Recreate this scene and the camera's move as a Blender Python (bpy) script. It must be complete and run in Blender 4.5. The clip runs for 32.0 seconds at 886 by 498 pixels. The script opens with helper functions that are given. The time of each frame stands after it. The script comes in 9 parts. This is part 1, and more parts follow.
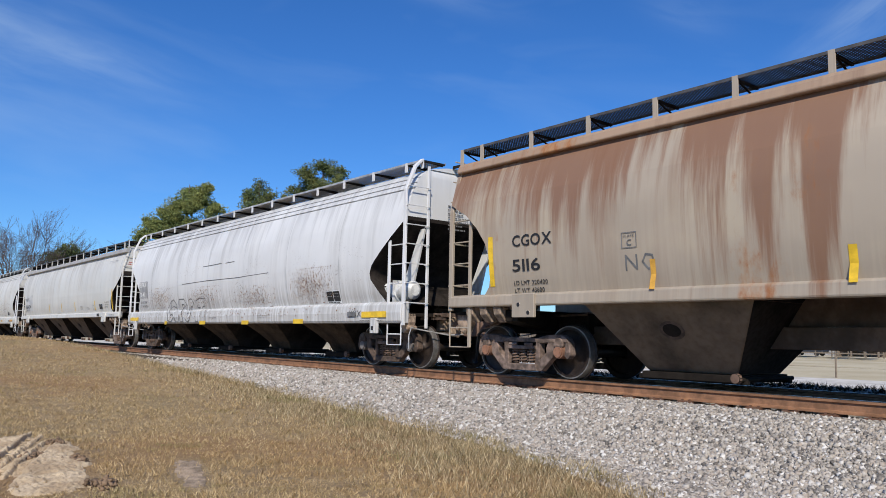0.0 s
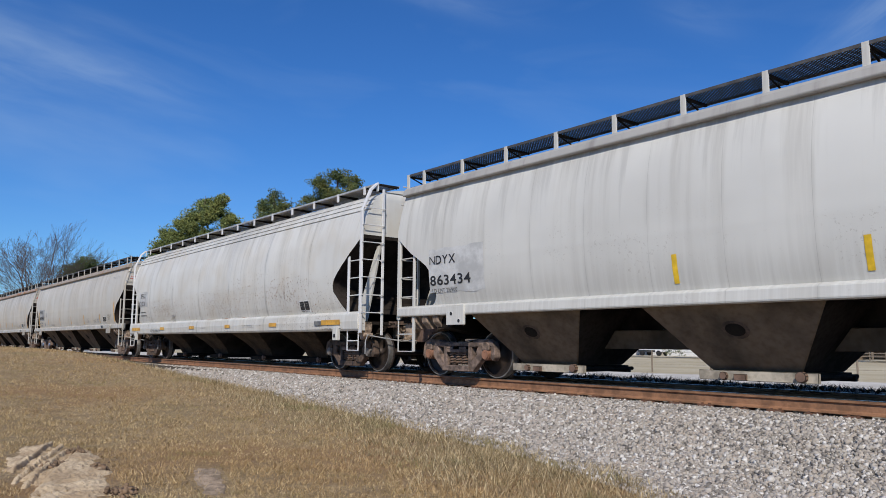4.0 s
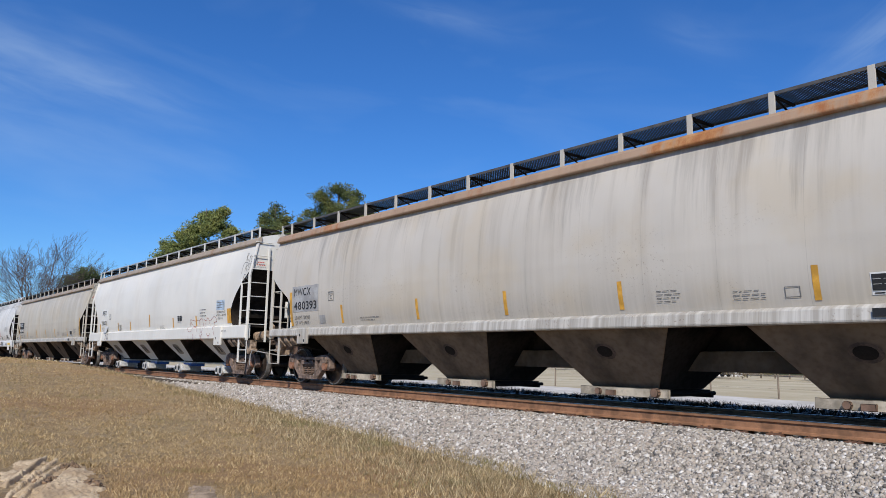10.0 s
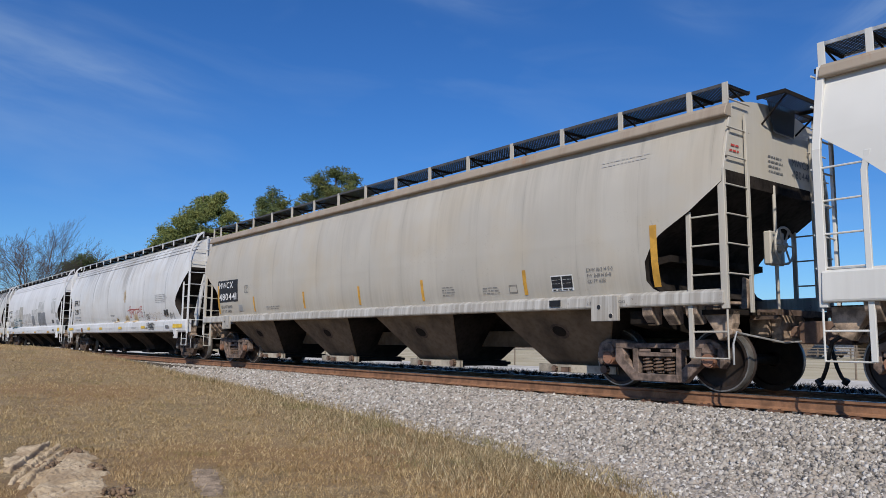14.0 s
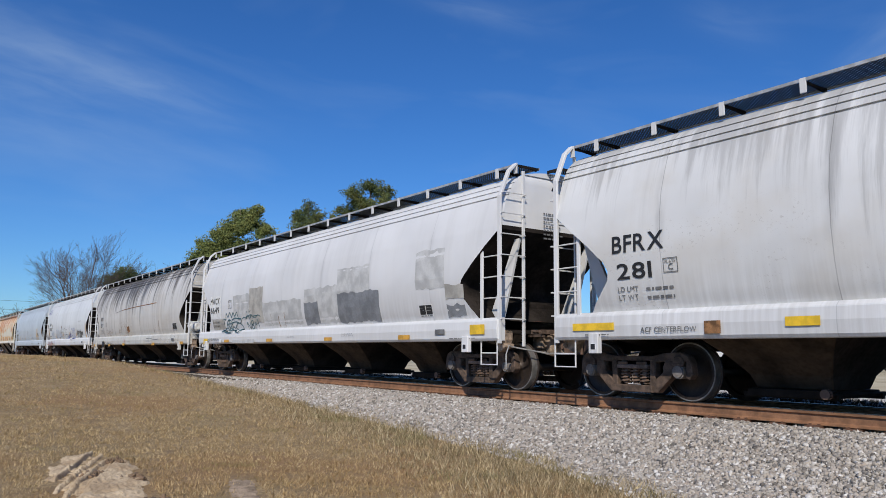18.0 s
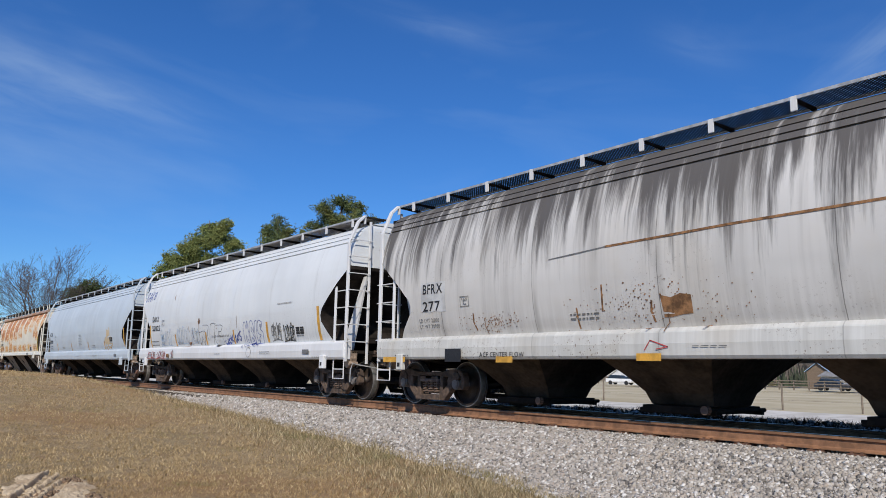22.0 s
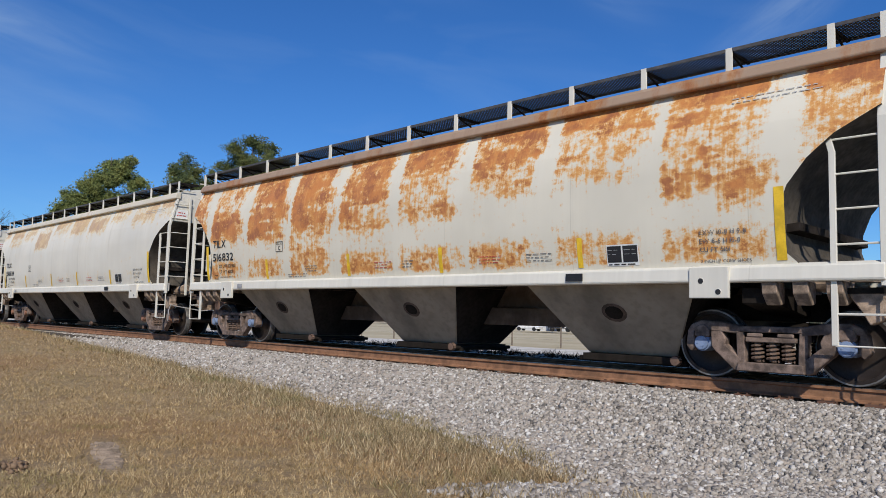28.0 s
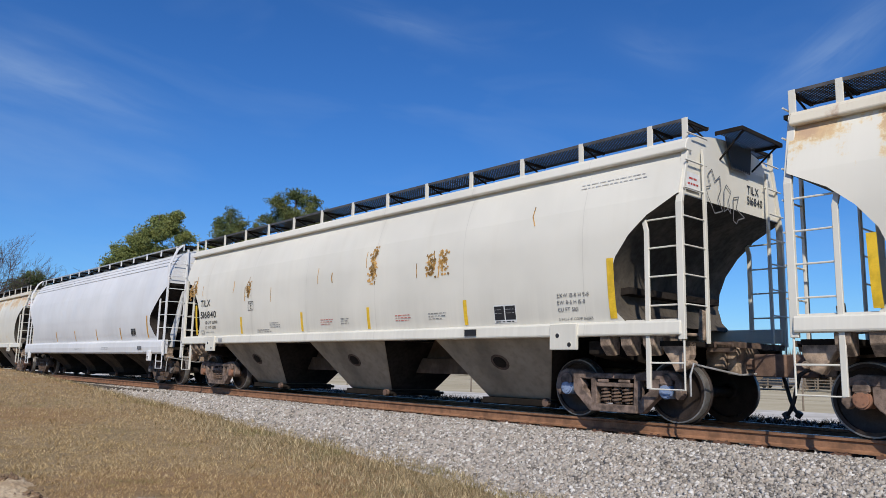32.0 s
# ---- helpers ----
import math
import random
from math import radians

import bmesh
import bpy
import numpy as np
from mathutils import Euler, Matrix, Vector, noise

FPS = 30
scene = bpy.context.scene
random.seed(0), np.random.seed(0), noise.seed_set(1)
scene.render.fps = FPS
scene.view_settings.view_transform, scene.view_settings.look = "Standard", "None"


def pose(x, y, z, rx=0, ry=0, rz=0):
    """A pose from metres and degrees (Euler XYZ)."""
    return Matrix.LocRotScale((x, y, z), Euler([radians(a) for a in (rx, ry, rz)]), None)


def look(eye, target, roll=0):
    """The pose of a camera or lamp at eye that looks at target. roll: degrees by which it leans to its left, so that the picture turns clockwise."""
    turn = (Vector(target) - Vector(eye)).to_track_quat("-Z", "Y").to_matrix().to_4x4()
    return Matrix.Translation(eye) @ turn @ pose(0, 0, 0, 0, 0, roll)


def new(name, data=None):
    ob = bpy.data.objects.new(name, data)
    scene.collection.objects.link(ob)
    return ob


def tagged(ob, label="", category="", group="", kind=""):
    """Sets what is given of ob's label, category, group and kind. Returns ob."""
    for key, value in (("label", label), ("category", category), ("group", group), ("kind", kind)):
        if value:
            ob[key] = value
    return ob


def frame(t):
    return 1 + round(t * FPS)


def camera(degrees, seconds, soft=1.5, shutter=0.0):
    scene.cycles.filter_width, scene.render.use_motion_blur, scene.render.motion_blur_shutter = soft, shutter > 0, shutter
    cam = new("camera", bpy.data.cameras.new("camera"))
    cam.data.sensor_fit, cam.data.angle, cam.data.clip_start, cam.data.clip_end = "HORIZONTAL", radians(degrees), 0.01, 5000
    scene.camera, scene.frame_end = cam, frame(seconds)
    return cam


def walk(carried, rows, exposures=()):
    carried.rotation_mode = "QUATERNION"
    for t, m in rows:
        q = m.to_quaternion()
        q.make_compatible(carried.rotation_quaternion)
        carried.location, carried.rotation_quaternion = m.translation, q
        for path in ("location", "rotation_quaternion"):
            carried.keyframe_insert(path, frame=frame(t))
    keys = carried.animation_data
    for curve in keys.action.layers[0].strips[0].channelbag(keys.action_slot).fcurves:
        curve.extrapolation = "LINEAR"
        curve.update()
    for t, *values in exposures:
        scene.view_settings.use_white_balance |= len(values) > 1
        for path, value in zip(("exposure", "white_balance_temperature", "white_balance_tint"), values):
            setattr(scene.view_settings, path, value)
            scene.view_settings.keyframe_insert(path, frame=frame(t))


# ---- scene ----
cam = camera(60.72, 32.0, soft=0.65, shutter=0.0)
PATH = [
    (0, (0.01, -0.013, 0.696), (-15.392, 12.538, 2.986), 1.09),
    (0.5, (0.02, -0.008, 0.705), (-15.576, 12.27, 3.156), 0.83),
    (1, (-0.008, -0.011, 0.689), (-15.511, 12.389, 3.121), 0.44),
    (1.5, (-0.004, -0.012, 0.677), (-15.562, 12.281, 3.293), 0.65),
    (2, (-0.012, -0.005, 0.692), (-15.511, 12.336, 3.427), 1.24),
    (2.5, (-0.001, -0.007, 0.691), (-15.634, 12.208, 3.22), 0.93),
    (3, (0.015, -0.016, 0.677), (-15.675, 12.078, 3.432), 0.58),
    (3.5, (-0.008, -0.015, 0.663), (-15.584, 12.268, 3.21), 0.31),
    (5.5, (-0.01, -0.004, 0.685), (-15.958, 11.816, 3.122), 1.72),
    (6, (-0.008, -0.006, 0.695), (-16.062, 11.591, 3.482), 1.97),
    (6.5, (-0.005, 0.001, 0.701), (-15.944, 11.74, 3.551), 1.87),
    (7, (-0.022, -0.013, 0.696), (-15.886, 11.861, 3.411), 1.05),
    (7.5, (-0.012, 0.003, 0.698), (-15.83, 11.939, 3.402), 0.96),
    (8, (-0.02, 0.01, 0.711), (-15.772, 11.985, 3.621), 1.09),
    (8.5, (-0.016, 0.014, 0.711), (-15.814, 11.939, 3.574), 1.37),
    (9, (-0.018, 0.006, 0.712), (-15.753, 11.971, 3.757), 1.59),
    (9.5, (-0.019, 0.007, 0.707), (-15.694, 12.064, 3.695), 1.36),
    (10, (-0.021, 0.006, 0.708), (-15.618, 12.189, 3.593), 1.19),
    (10.5, (-0.025, 0.018, 0.707), (-15.693, 12.116, 3.558), 1.57),
    (11, (-0.007, 0.02, 0.704), (-15.665, 12.125, 3.583), 1.18),
    (11.5, (-0.007, 0.023, 0.705), (-15.648, 12.166, 3.514), 0.92),
    (12, (0, 0.022, 0.706), (-15.513, 12.333, 3.493), -0.3),
    (12.5, (-0.001, 0.009, 0.703), (-15.553, 12.404, 2.826), -0.46),
    (13, (-0.035, 0.012, 0.709), (-15.553, 12.43, 2.941), 0.95),
    (13.5, (-0.042, 0.001, 0.702), (-15.593, 12.355, 3.051), 0.7),
    (15.5, (-0.024, 0.013, 0.687), (-15.745, 12.097, 3.301), 0.5),
    (16, (-0.017, 0.009, 0.717), (-15.935, 11.889, 3.064), 0.75),
    (16.5, (-0.01, -0.029, 0.71), (-15.928, 11.791, 3.339), 0.63),
    (17, (0.079, -0.047, 0.675), (-16.48, 10.889, 3.166), 0.1),
    (17.5, (0.019, -0.043, 0.698), (-16.293, 11.196, 3.45), 0.26),
    (18, (0.035, -0.024, 0.71), (-16.088, 11.492, 3.436), 0.61),
    (18.5, (0.022, -0.037, 0.699), (-16.141, 11.319, 3.825), 0.39),
    (19, (0.003, -0.018, 0.718), (-15.923, 11.667, 3.851), 0.83),
    (19.5, (0.01, -0.035, 0.736), (-15.746, 11.807, 4.126), 0.93),
    (20, (0.004, -0.004, 0.732), (-15.605, 12.029, 4.133), 0.98),
    (20.5, (0.002, -0.023, 0.733), (-15.576, 12.075, 4.044), 1.01),
    (21, (0.011, -0.014, 0.733), (-15.572, 12.112, 3.918), 0.91),
    (21.5, (-0.002, -0.005, 0.718), (-15.599, 12.131, 3.789), 0.94),
    (22, (0.02, 0.004, 0.724), (-15.587, 12.099, 3.905), 1.04),
    (22.5, (0.002, 0.006, 0.722), (-15.546, 12.173, 3.92), 0.8),
    (23, (0.007, 0.005, 0.726), (-15.493, 12.239, 3.9), 1.05),
    (23.5, (0.019, -0.006, 0.718), (-15.469, 12.282, 3.742), 1.13),
    (24, (0.009, 0.007, 0.727), (-15.321, 12.474, 3.816), 0.85),
    (24.5, (0.015, 0.002, 0.742), (-15.213, 12.564, 3.951), 0.95),
    (25, (0.015, -0.011, 0.739), (-15.383, 12.396, 3.735), 0.89),
    (25.5, (-0.01, -0.024, 0.73), (-15.247, 12.659, 3.377), 1.23),
    (27.5, (-0.021, 0.013, 0.704), (-14.334, 13.878, 2.413), 1.85),
    (28, (-0.002, 0.026, 0.69), (-14.234, 13.959, 2.518), 1.57),
    (28.5, (0.005, 0.019, 0.69), (-14.591, 13.524, 2.82), 1.8),
    (29, (0.019, -0.002, 0.686), (-14.791, 13.246, 2.96), 2.26),
    (29.5, (0.017, 0.011, 0.698), (-14.845, 13.198, 2.977), 1.96),
    (30, (0.023, 0.018, 0.715), (-15.271, 12.657, 3.239), 1.71),
    (30.5, (0.006, 0.044, 0.714), (-15.559, 12.363, 3.161), 1.15),
    (31, (-0.007, 0.036, 0.734), (-15.36, 12.561, 3.46), 1.42),
    (31.5, (-0, 0.026, 0.726), (-15.139, 12.779, 3.586), 1.45),
    (32, (0.008, 0.041, 0.724), (-14.859, 13.055, 3.827), 1.35),
]
walk(cam, [(t, look(eye, target, roll)) for t, eye, target, roll in PATH], exposures=[(0.0, 0.04), (1.0, 0.04), (2.0, -0.18), (3.0, -0.16), (6.0, -0.16), (7.0, -0.12), (8.0, 0.0), (9.0, 0.0), (12.0, 0.0), (13.0, -0.28), (16.0, 0.0), (17.0, -0.12), (18.0, -0.2), (19.0, -0.2), (21.0, -0.2), (22.0, -0.1), (24.0, -0.17), (25.0, -0.24), (28.0, -0.2), (29.0, -0.06), (31.0, -0.12), (32.0, -0.14)])

# ---- light ----
SUN_TO = Vector((0.60, -0.60, 0.68)).normalized()
world = bpy.data.worlds.new("sky_world")
scene.world = world
world.use_nodes = True
wn, wl = world.node_tree.nodes, world.node_tree.links
wn.clear()
w_out = wn.new("ShaderNodeOutputWorld")
w_bg = wn.new("ShaderNodeBackground")
w_sky = wn.new("ShaderNodeTexSky")
w_sky.sky_type = "NISHITA"
w_sky.sun_disc = False
w_sky.sun_elevation = math.asin(SUN_TO.z)
w_sky.sun_rotation = math.atan2(SUN_TO.x, SUN_TO.y)
w_sky.altitude = 60
w_sky.air_density, w_sky.dust_density, w_sky.ozone_density = 1.0, 0.25, 4.0
w_bg.inputs["Strength"].default_value = 0.085
# thin cirrus: a few drawn-out wisps, each a soft stroke in azimuth and elevation that fine noise frays


def w_math(op, a, b=0.0):
    n = wn.new("ShaderNodeMath")
    n.operation = op
    for i, v in enumerate((a, b)):
        if isinstance(v, (int, float)):
            n.inputs[i].default_value = v
        else:
            wl.new(v, n.inputs[i])
    return n.outputs[0]


w_tc = wn.new("ShaderNodeTexCoord")
w_xyz = wn.new("ShaderNodeSeparateXYZ")
wl.new(w_tc.outputs["Generated"], w_xyz.inputs[0])
W_AZ = w_math("MULTIPLY", w_math("ARCTAN2", w_xyz.outputs[1], w_xyz.outputs[0]), 57.2958)
W_EL = w_math("MULTIPLY", w_math("ARCSINE", w_xyz.outputs[2]), 57.2958)


def w_noise(slope, along, across, seed, detail):
    """Noise drawn out along a line of that slope across the sky."""
    comb = wn.new("ShaderNodeCombineXYZ")
    wl.new(w_math("MULTIPLY", W_AZ, along), comb.inputs[0])
    wl.new(w_math("MULTIPLY", w_math("SUBTRACT", W_EL, w_math("MULTIPLY", W_AZ, slope)), across), comb.inputs[1])
    comb.inputs[2].default_value = seed
    n = wn.new("ShaderNodeTexNoise")
    n.inputs["Scale"].default_value = 1.0
    n.inputs["Detail"].default_value = detail
    n.inputs["Roughness"].default_value = 0.55
    n.inputs["Distortion"].default_value = 0.5
    wl.new(comb.outputs[0], n.inputs["Vector"])
    return n.outputs["Fac"]


def w_stroke(az, el, slope, long, wide, strength, seed):
    """One wisp round (az, el): its half length and half width in degrees."""
    da = w_math("SUBTRACT", W_AZ, az)
    de = w_math("SUBTRACT", w_math("SUBTRACT", W_EL, el), w_math("MULTIPLY", da, slope))
    r = w_math("ADD", w_math("POWER", w_math("DIVIDE", da, long), 2.0), w_math("POWER", w_math("DIVIDE", de, wide), 2.0))
    soft = w_math("POWER", 2.718, w_math("MULTIPLY", r, -1.0))
    fray = w_math("MAXIMUM", w_math("SUBTRACT", w_math("MULTIPLY", w_noise(slope, 0.16, 0.75, seed, 6.0), 2.4), 0.55), 0.0)
    return w_math("MULTIPLY", w_math("MULTIPLY", soft, fray), strength)


w_all = w_math("MULTIPLY", w_math("MAXIMUM", w_math("SUBTRACT", w_noise(0.1, 0.05, 0.16, 4.0, 4.0), 0.5), 0.0), 0.35)
for wisp in ((168.6, 18.6, 0.17, 8.5, 1.4, 0.17, 1.0), (175.0, 18.0, 0.10, 9.0, 4.0, 0.13, 2.0), (170.0, 14.0, 0.08, 9.0, 1.6, 0.05, 3.0), (142.5, 25.4, 0.24, 6.0, 0.9, 0.10, 5.0),
             (122.6, 23.2, 0.35, 3.0, 1.3, 0.08, 7.0), (110.5, 21.6, -0.55, 4.5, 1.7, 0.24, 8.0), (160.0, 9.0, 0.05, 14.0, 2.6, 0.04, 9.0)):
    w_all = w_math("ADD", w_all, w_stroke(*wisp))
w_mix = wn.new("ShaderNodeMix")
w_mix.data_type = "RGBA"
w_mix.inputs["B"].default_value = (6.6, 8.4, 10.5, 1)
wl.new(w_all, w_mix.inputs["Factor"])
w_hsv = wn.new("ShaderNodeHueSaturation")
w_hsv.inputs["Saturation"].default_value = 1.18
w_hsv.inputs["Value"].default_value = 1.05
wl.new(w_sky.outputs["Color"], w_hsv.inputs["Color"])
w_tint = wn.new("ShaderNodeMix")
w_tint.data_type, w_tint.blend_type = "RGBA", "MULTIPLY"
w_tint.inputs["Factor"].default_value = 1.0
w_tint.inputs["B"].default_value = (0.66, 1.0, 1.42, 1)
wl.new(w_hsv.outputs["Color"], w_tint.inputs["A"])
wl.new(w_tint.outputs["Result"], w_mix.inputs["A"])
wl.new(w_mix.outputs["Result"], w_bg.inputs["Color"])
wl.new(w_bg.outputs["Background"], w_out.inputs["Surface"])

sun_data = bpy.data.lights.new("sun", "SUN")
sun_data.energy = 4.5
sun_data.angle = radians(0.53)
sun_data.color = (1.0, 0.935, 0.83)
sun = new("sun", sun_data)
sun.matrix_world = look(SUN_TO * 50, (0, 0, 0))
tagged(sun, "midday sun", "sun", kind="structure")

# ---- materials ----


class Nodes:
    """A small helper round one node material."""

    def __init__(self, name, rough=0.6, metal=0.0, base=(0.5, 0.5, 0.5)):
        self.mat = bpy.data.materials.new(name)
        self.mat.use_nodes = True
        self.t = self.mat.node_tree
        self.b = self.t.nodes["Principled BSDF"]
        self.b.inputs["Roughness"].default_value = rough
        self.b.inputs["Metallic"].default_value = metal
        self.b.inputs["Base Color"].default_value = (*base, 1)
        self.tc = self.t.nodes.new("ShaderNodeTexCoord")
        self.wrap = None

    def link(self, a, b):
        self.t.links.new(a, b)

    def coords(self, scale=(1, 1, 1), loc=(0, 0, 0), src="Object", rot=(0, 0, 0)):
        m = self.t.nodes.new("ShaderNodeMapping")
        m.inputs["Scale"].default_value = scale
        m.inputs["Location"].default_value = loc
        m.inputs["Rotation"].default_value = rot
        self.link(self.wrap if self.wrap and src == "Object" else self.tc.outputs[src], m.inputs["Vector"])
        return m.outputs["Vector"]

    def wrap_ends(self):
        """Lets a pattern along x run on across the faces that look along x. Returns how far a face does."""
        nrm, pos, comb = (self.t.nodes.new("ShaderNode" + k) for k in ("SeparateXYZ", "SeparateXYZ", "CombineXYZ"))
        self.link(self.tc.outputs["Normal"], nrm.inputs[0])
        self.link(self.tc.outputs["Object"], pos.inputs[0])
        end = self.ramp(self.math("ABSOLUTE", nrm.outputs[0]), 0.5, 0.75)
        self.link(self.math("ADD", pos.outputs[0], self.math("MULTIPLY", pos.outputs[1], end)), comb.inputs[0])
        self.link(pos.outputs[1], comb.inputs[1])
        self.link(pos.outputs[2], comb.inputs[2])
        self.wrap = comb.outputs[0]
        return end

    def noise(self, vec, scale=1.0, detail=4.0, rough=0.55, dist=0.0):
        n = self.t.nodes.new("ShaderNodeTexNoise")
        n.inputs["Scale"].default_value = scale
        n.inputs["Detail"].default_value = detail
        n.inputs["Roughness"].default_value = rough
        n.inputs["Distortion"].default_value = dist
        self.link(vec, n.inputs["Vector"])
        return n.outputs["Fac"]

    def ramp(self, fac, lo, hi, a=0.0, b=1.0):
        n = self.t.nodes.new("ShaderNodeMapRange")
        n.interpolation_type = "SMOOTHSTEP"
        n.inputs["From Min"].default_value = lo
        n.inputs["From Max"].default_value = hi
        n.inputs["To Min"].default_value = a
        n.inputs["To Max"].default_value = b
        self.link(fac, n.inputs["Value"])
        return n.outputs["Result"]

    def math(self, op, a, b=None):
        n = self.t.nodes.new("ShaderNodeMath")
        n.operation = op
        for i, v in enumerate((a, b)):
            if v is None:
                continue
            if isinstance(v, (int, float)):
                n.inputs[i].default_value = v
            else:
                self.link(v, n.inputs[i])
        return n.outputs[0]

    def mix(self, fac, a, b):
        n = self.t.nodes.new("ShaderNodeMix")
        n.data_type = "RGBA"
        for key, v in (("A", a), ("B", b)):
            if isinstance(v, tuple):
                n.inputs[key].default_value = (*v, 1)
            else:
                self.link(v, n.inputs[key])
        if isinstance(fac, (int, float)):
            n.inputs["Factor"].default_value = fac
        else:
            self.link(fac, n.inputs["Factor"])
        return n.outputs["Result"]

    def axis(self, which, src="Object"):
        n = self.t.nodes.new("ShaderNodeSeparateXYZ")
        self.link(self.tc.outputs[src], n.inputs[0])
        return n.outputs["XYZ".index(which)]

    def color(self, c):
        self.link(c, self.b.inputs["Base Color"])

    def rough(self, r):
        self.link(r, self.b.inputs["Roughness"])

    def bump(self, h, strength=0.3, dist=0.02):
        n = self.t.nodes.new("ShaderNodeBump")
        n.inputs["Strength"].default_value = strength
        n.inputs["Distance"].default_value = dist
        self.link(h, n.inputs["Height"])
        self.link(n.outputs["Normal"], self.b.inputs["Normal"])


def plain(name, base, rough=0.6, metal=0.0, vary=0.18, scale=6.0, bump=0.15, spec=0.5):
    """One paint or metal with grain and blotches."""
    n = Nodes(name, rough, metal, base)
    v = n.coords()
    a = n.noise(v, scale, 5)
    b = n.noise(v, scale * 9, 3)
    dark = tuple(c * (1 - vary * 1.6) for c in base)
    light = tuple(min(1, c * (1 + vary)) for c in base)
    c = n.mix(n.ramp(a, 0.35, 0.65), dark, light)
    c = n.mix(n.math("MULTIPLY", n.ramp(b, 0.45, 0.75), 0.35), c, dark)
    n.color(c)
    n.rough(n.ramp(b, 0.3, 0.7, max(0.05, rough - 0.12), min(1, rough + 0.12)))
    n.bump(b, bump, 0.004)
    n.b.inputs["Specular IOR Level"].default_value = spec
    return n.mat


RUST_D, RUST_M, RUST_L = (0.11, 0.035, 0.014), (0.30, 0.105, 0.028), (0.46, 0.23, 0.08)


def car_paint(name, base, grime=0.35, grime_col=(0.20, 0.19, 0.17), rust_top=0.0, rust_all=0.0, specks=0.0,
              streak_scale=1.0, seed=0.0, low_dirt=0.2, warm=0.0, runs=0.0, seam=0.0, seam_len=2.6,
              run_col=(0.085, 0.075, 0.066), run_scale=1.0, run_more=0.0, run_fall=0.17, panels=0.0, panel_low=2.5, amber=0.0, bands=()):
    """Weathered paint of one hopper car: vertical run-off streaks, chalking, rust blotches and chip specks."""
    n = Nodes(name, 0.55, 0.0, base)
    off = (seed * 7.3, seed * 3.1, seed * 1.7)
    side = n.math("SUBTRACT", 1.0, n.wrap_ends())
    v = n.coords((1, 1, 1), off)
    chalk = n.noise(v, 0.55, 3)
    streak_v = n.coords((1.9 * streak_scale, 0.3, 0.10), off)
    st = n.noise(streak_v, 1.3, 5, 0.62)
    fine_v = n.coords((9.0, 0.3, 0.35), off)
    fine = n.noise(fine_v, 1.5, 4, 0.6)
    z = n.axis("Z")
    top = n.ramp(z, 1.6, 4.0)
    low = n.ramp(z, 2.3, 1.4)
    col = n.mix(n.ramp(chalk, 0.3, 0.7), tuple(c * 0.93 for c in base), tuple(min(1, c * 1.05) for c in base))
    if warm:
        col = n.mix(n.math("MULTIPLY", n.ramp(n.noise(v, 0.9, 4), 0.45, 0.7), warm), col, (0.50, 0.42, 0.30))
    m = n.math("MULTIPLY", n.ramp(st, 0.46, 0.72), n.ramp(fine, 0.25, 0.6, 0.45, 1.0))
    m = n.math("MULTIPLY", m, n.ramp(top, 0.0, 0.9, 0.35, 1.0))
    m = n.math("MULTIPLY", m, n.math("ADD", n.math("MULTIPLY", side, 0.7), 0.3))
    col = n.mix(n.math("MULTIPLY", m, grime), col, grime_col)
    col = n.mix(n.math("MULTIPLY", n.math("MULTIPLY", low, n.ramp(fine, 0.3, 0.65)), low_dirt), col, (0.24, 0.21, 0.17))
    if seam:
        u = n.math("ABSOLUTE", n.math("SUBTRACT", n.math("FRACT", n.math("DIVIDE", n.axis("X"), seam_len)), 0.5))
        wob = n.noise(n.coords((3, 1, 0.8), off), 1.0, 4)
        wide = n.math("MULTIPLY", n.ramp(u, 0.055, 0.0), n.ramp(wob, 0.42, 0.66))
        thin = n.math("MULTIPLY", n.ramp(u, 0.0042, 0.0012), n.ramp(wob, 0.3, 0.6, 0.3, 1.0))
        both = n.math("MAXIMUM", n.math("MULTIPLY", wide, 0.45), thin)
        col = n.mix(n.math("MULTIPLY", n.math("MULTIPLY", both, seam), side), col, tuple(c * 0.62 for c in grime_col))
    if runs:
        rv = n.noise(n.coords((3.2 * run_scale, 0.3, 0.16 * run_scale), (off[0] + 2, 0, 5)), 1.4, 6, 0.68)
        rv = n.math("ADD", rv, run_more)
        big = n.noise(n.coords((0.42, 0.3, 0.05), (off[0] + 7, 0, 1)), 1.0, 2)
        fall = n.math("MULTIPLY", n.math("SUBTRACT", z, 3.25), run_fall)
        fld = n.math("ADD", n.math("ADD", rv, fall), n.math("MULTIPLY", n.math("SUBTRACT", big, 0.5), 0.55))
        for x0, x1, more in bands:
            off_mid = n.math("ABSOLUTE", n.math("SUBTRACT", n.axis("X"), (x0 + x1) / 2))
            fld = n.math("ADD", fld, n.math("MULTIPLY", n.ramp(off_mid, (x1 - x0) / 2 + 0.16, (x1 - x0) / 2 - 0.10), more))
        col = n.mix(n.math("MULTIPLY", n.math("MULTIPLY", n.ramp(fld, 0.50, 0.72), runs), n.math("ADD", n.math("MULTIPLY", side, 0.7), 0.3)), col, run_col)
    if rust_top > 0 or rust_all > 0:
        panel = n.noise(n.coords((0.95, 0.2, 0.16), (off[0] + 4, 0, 9)), 1.0, 1)
        grit = n.noise(n.coords((3.0, 1, 1.6), off), 1.6, 8, 0.7)
        runs = n.noise(n.coords((11, 1, 0.7), off), 1.2, 5, 0.6)
        zone = n.ramp(z, 2.0, 3.6)
        field = n.math("ADD", n.math("MULTIPLY", panel, 0.9), n.math("MULTIPLY", grit, 0.55))
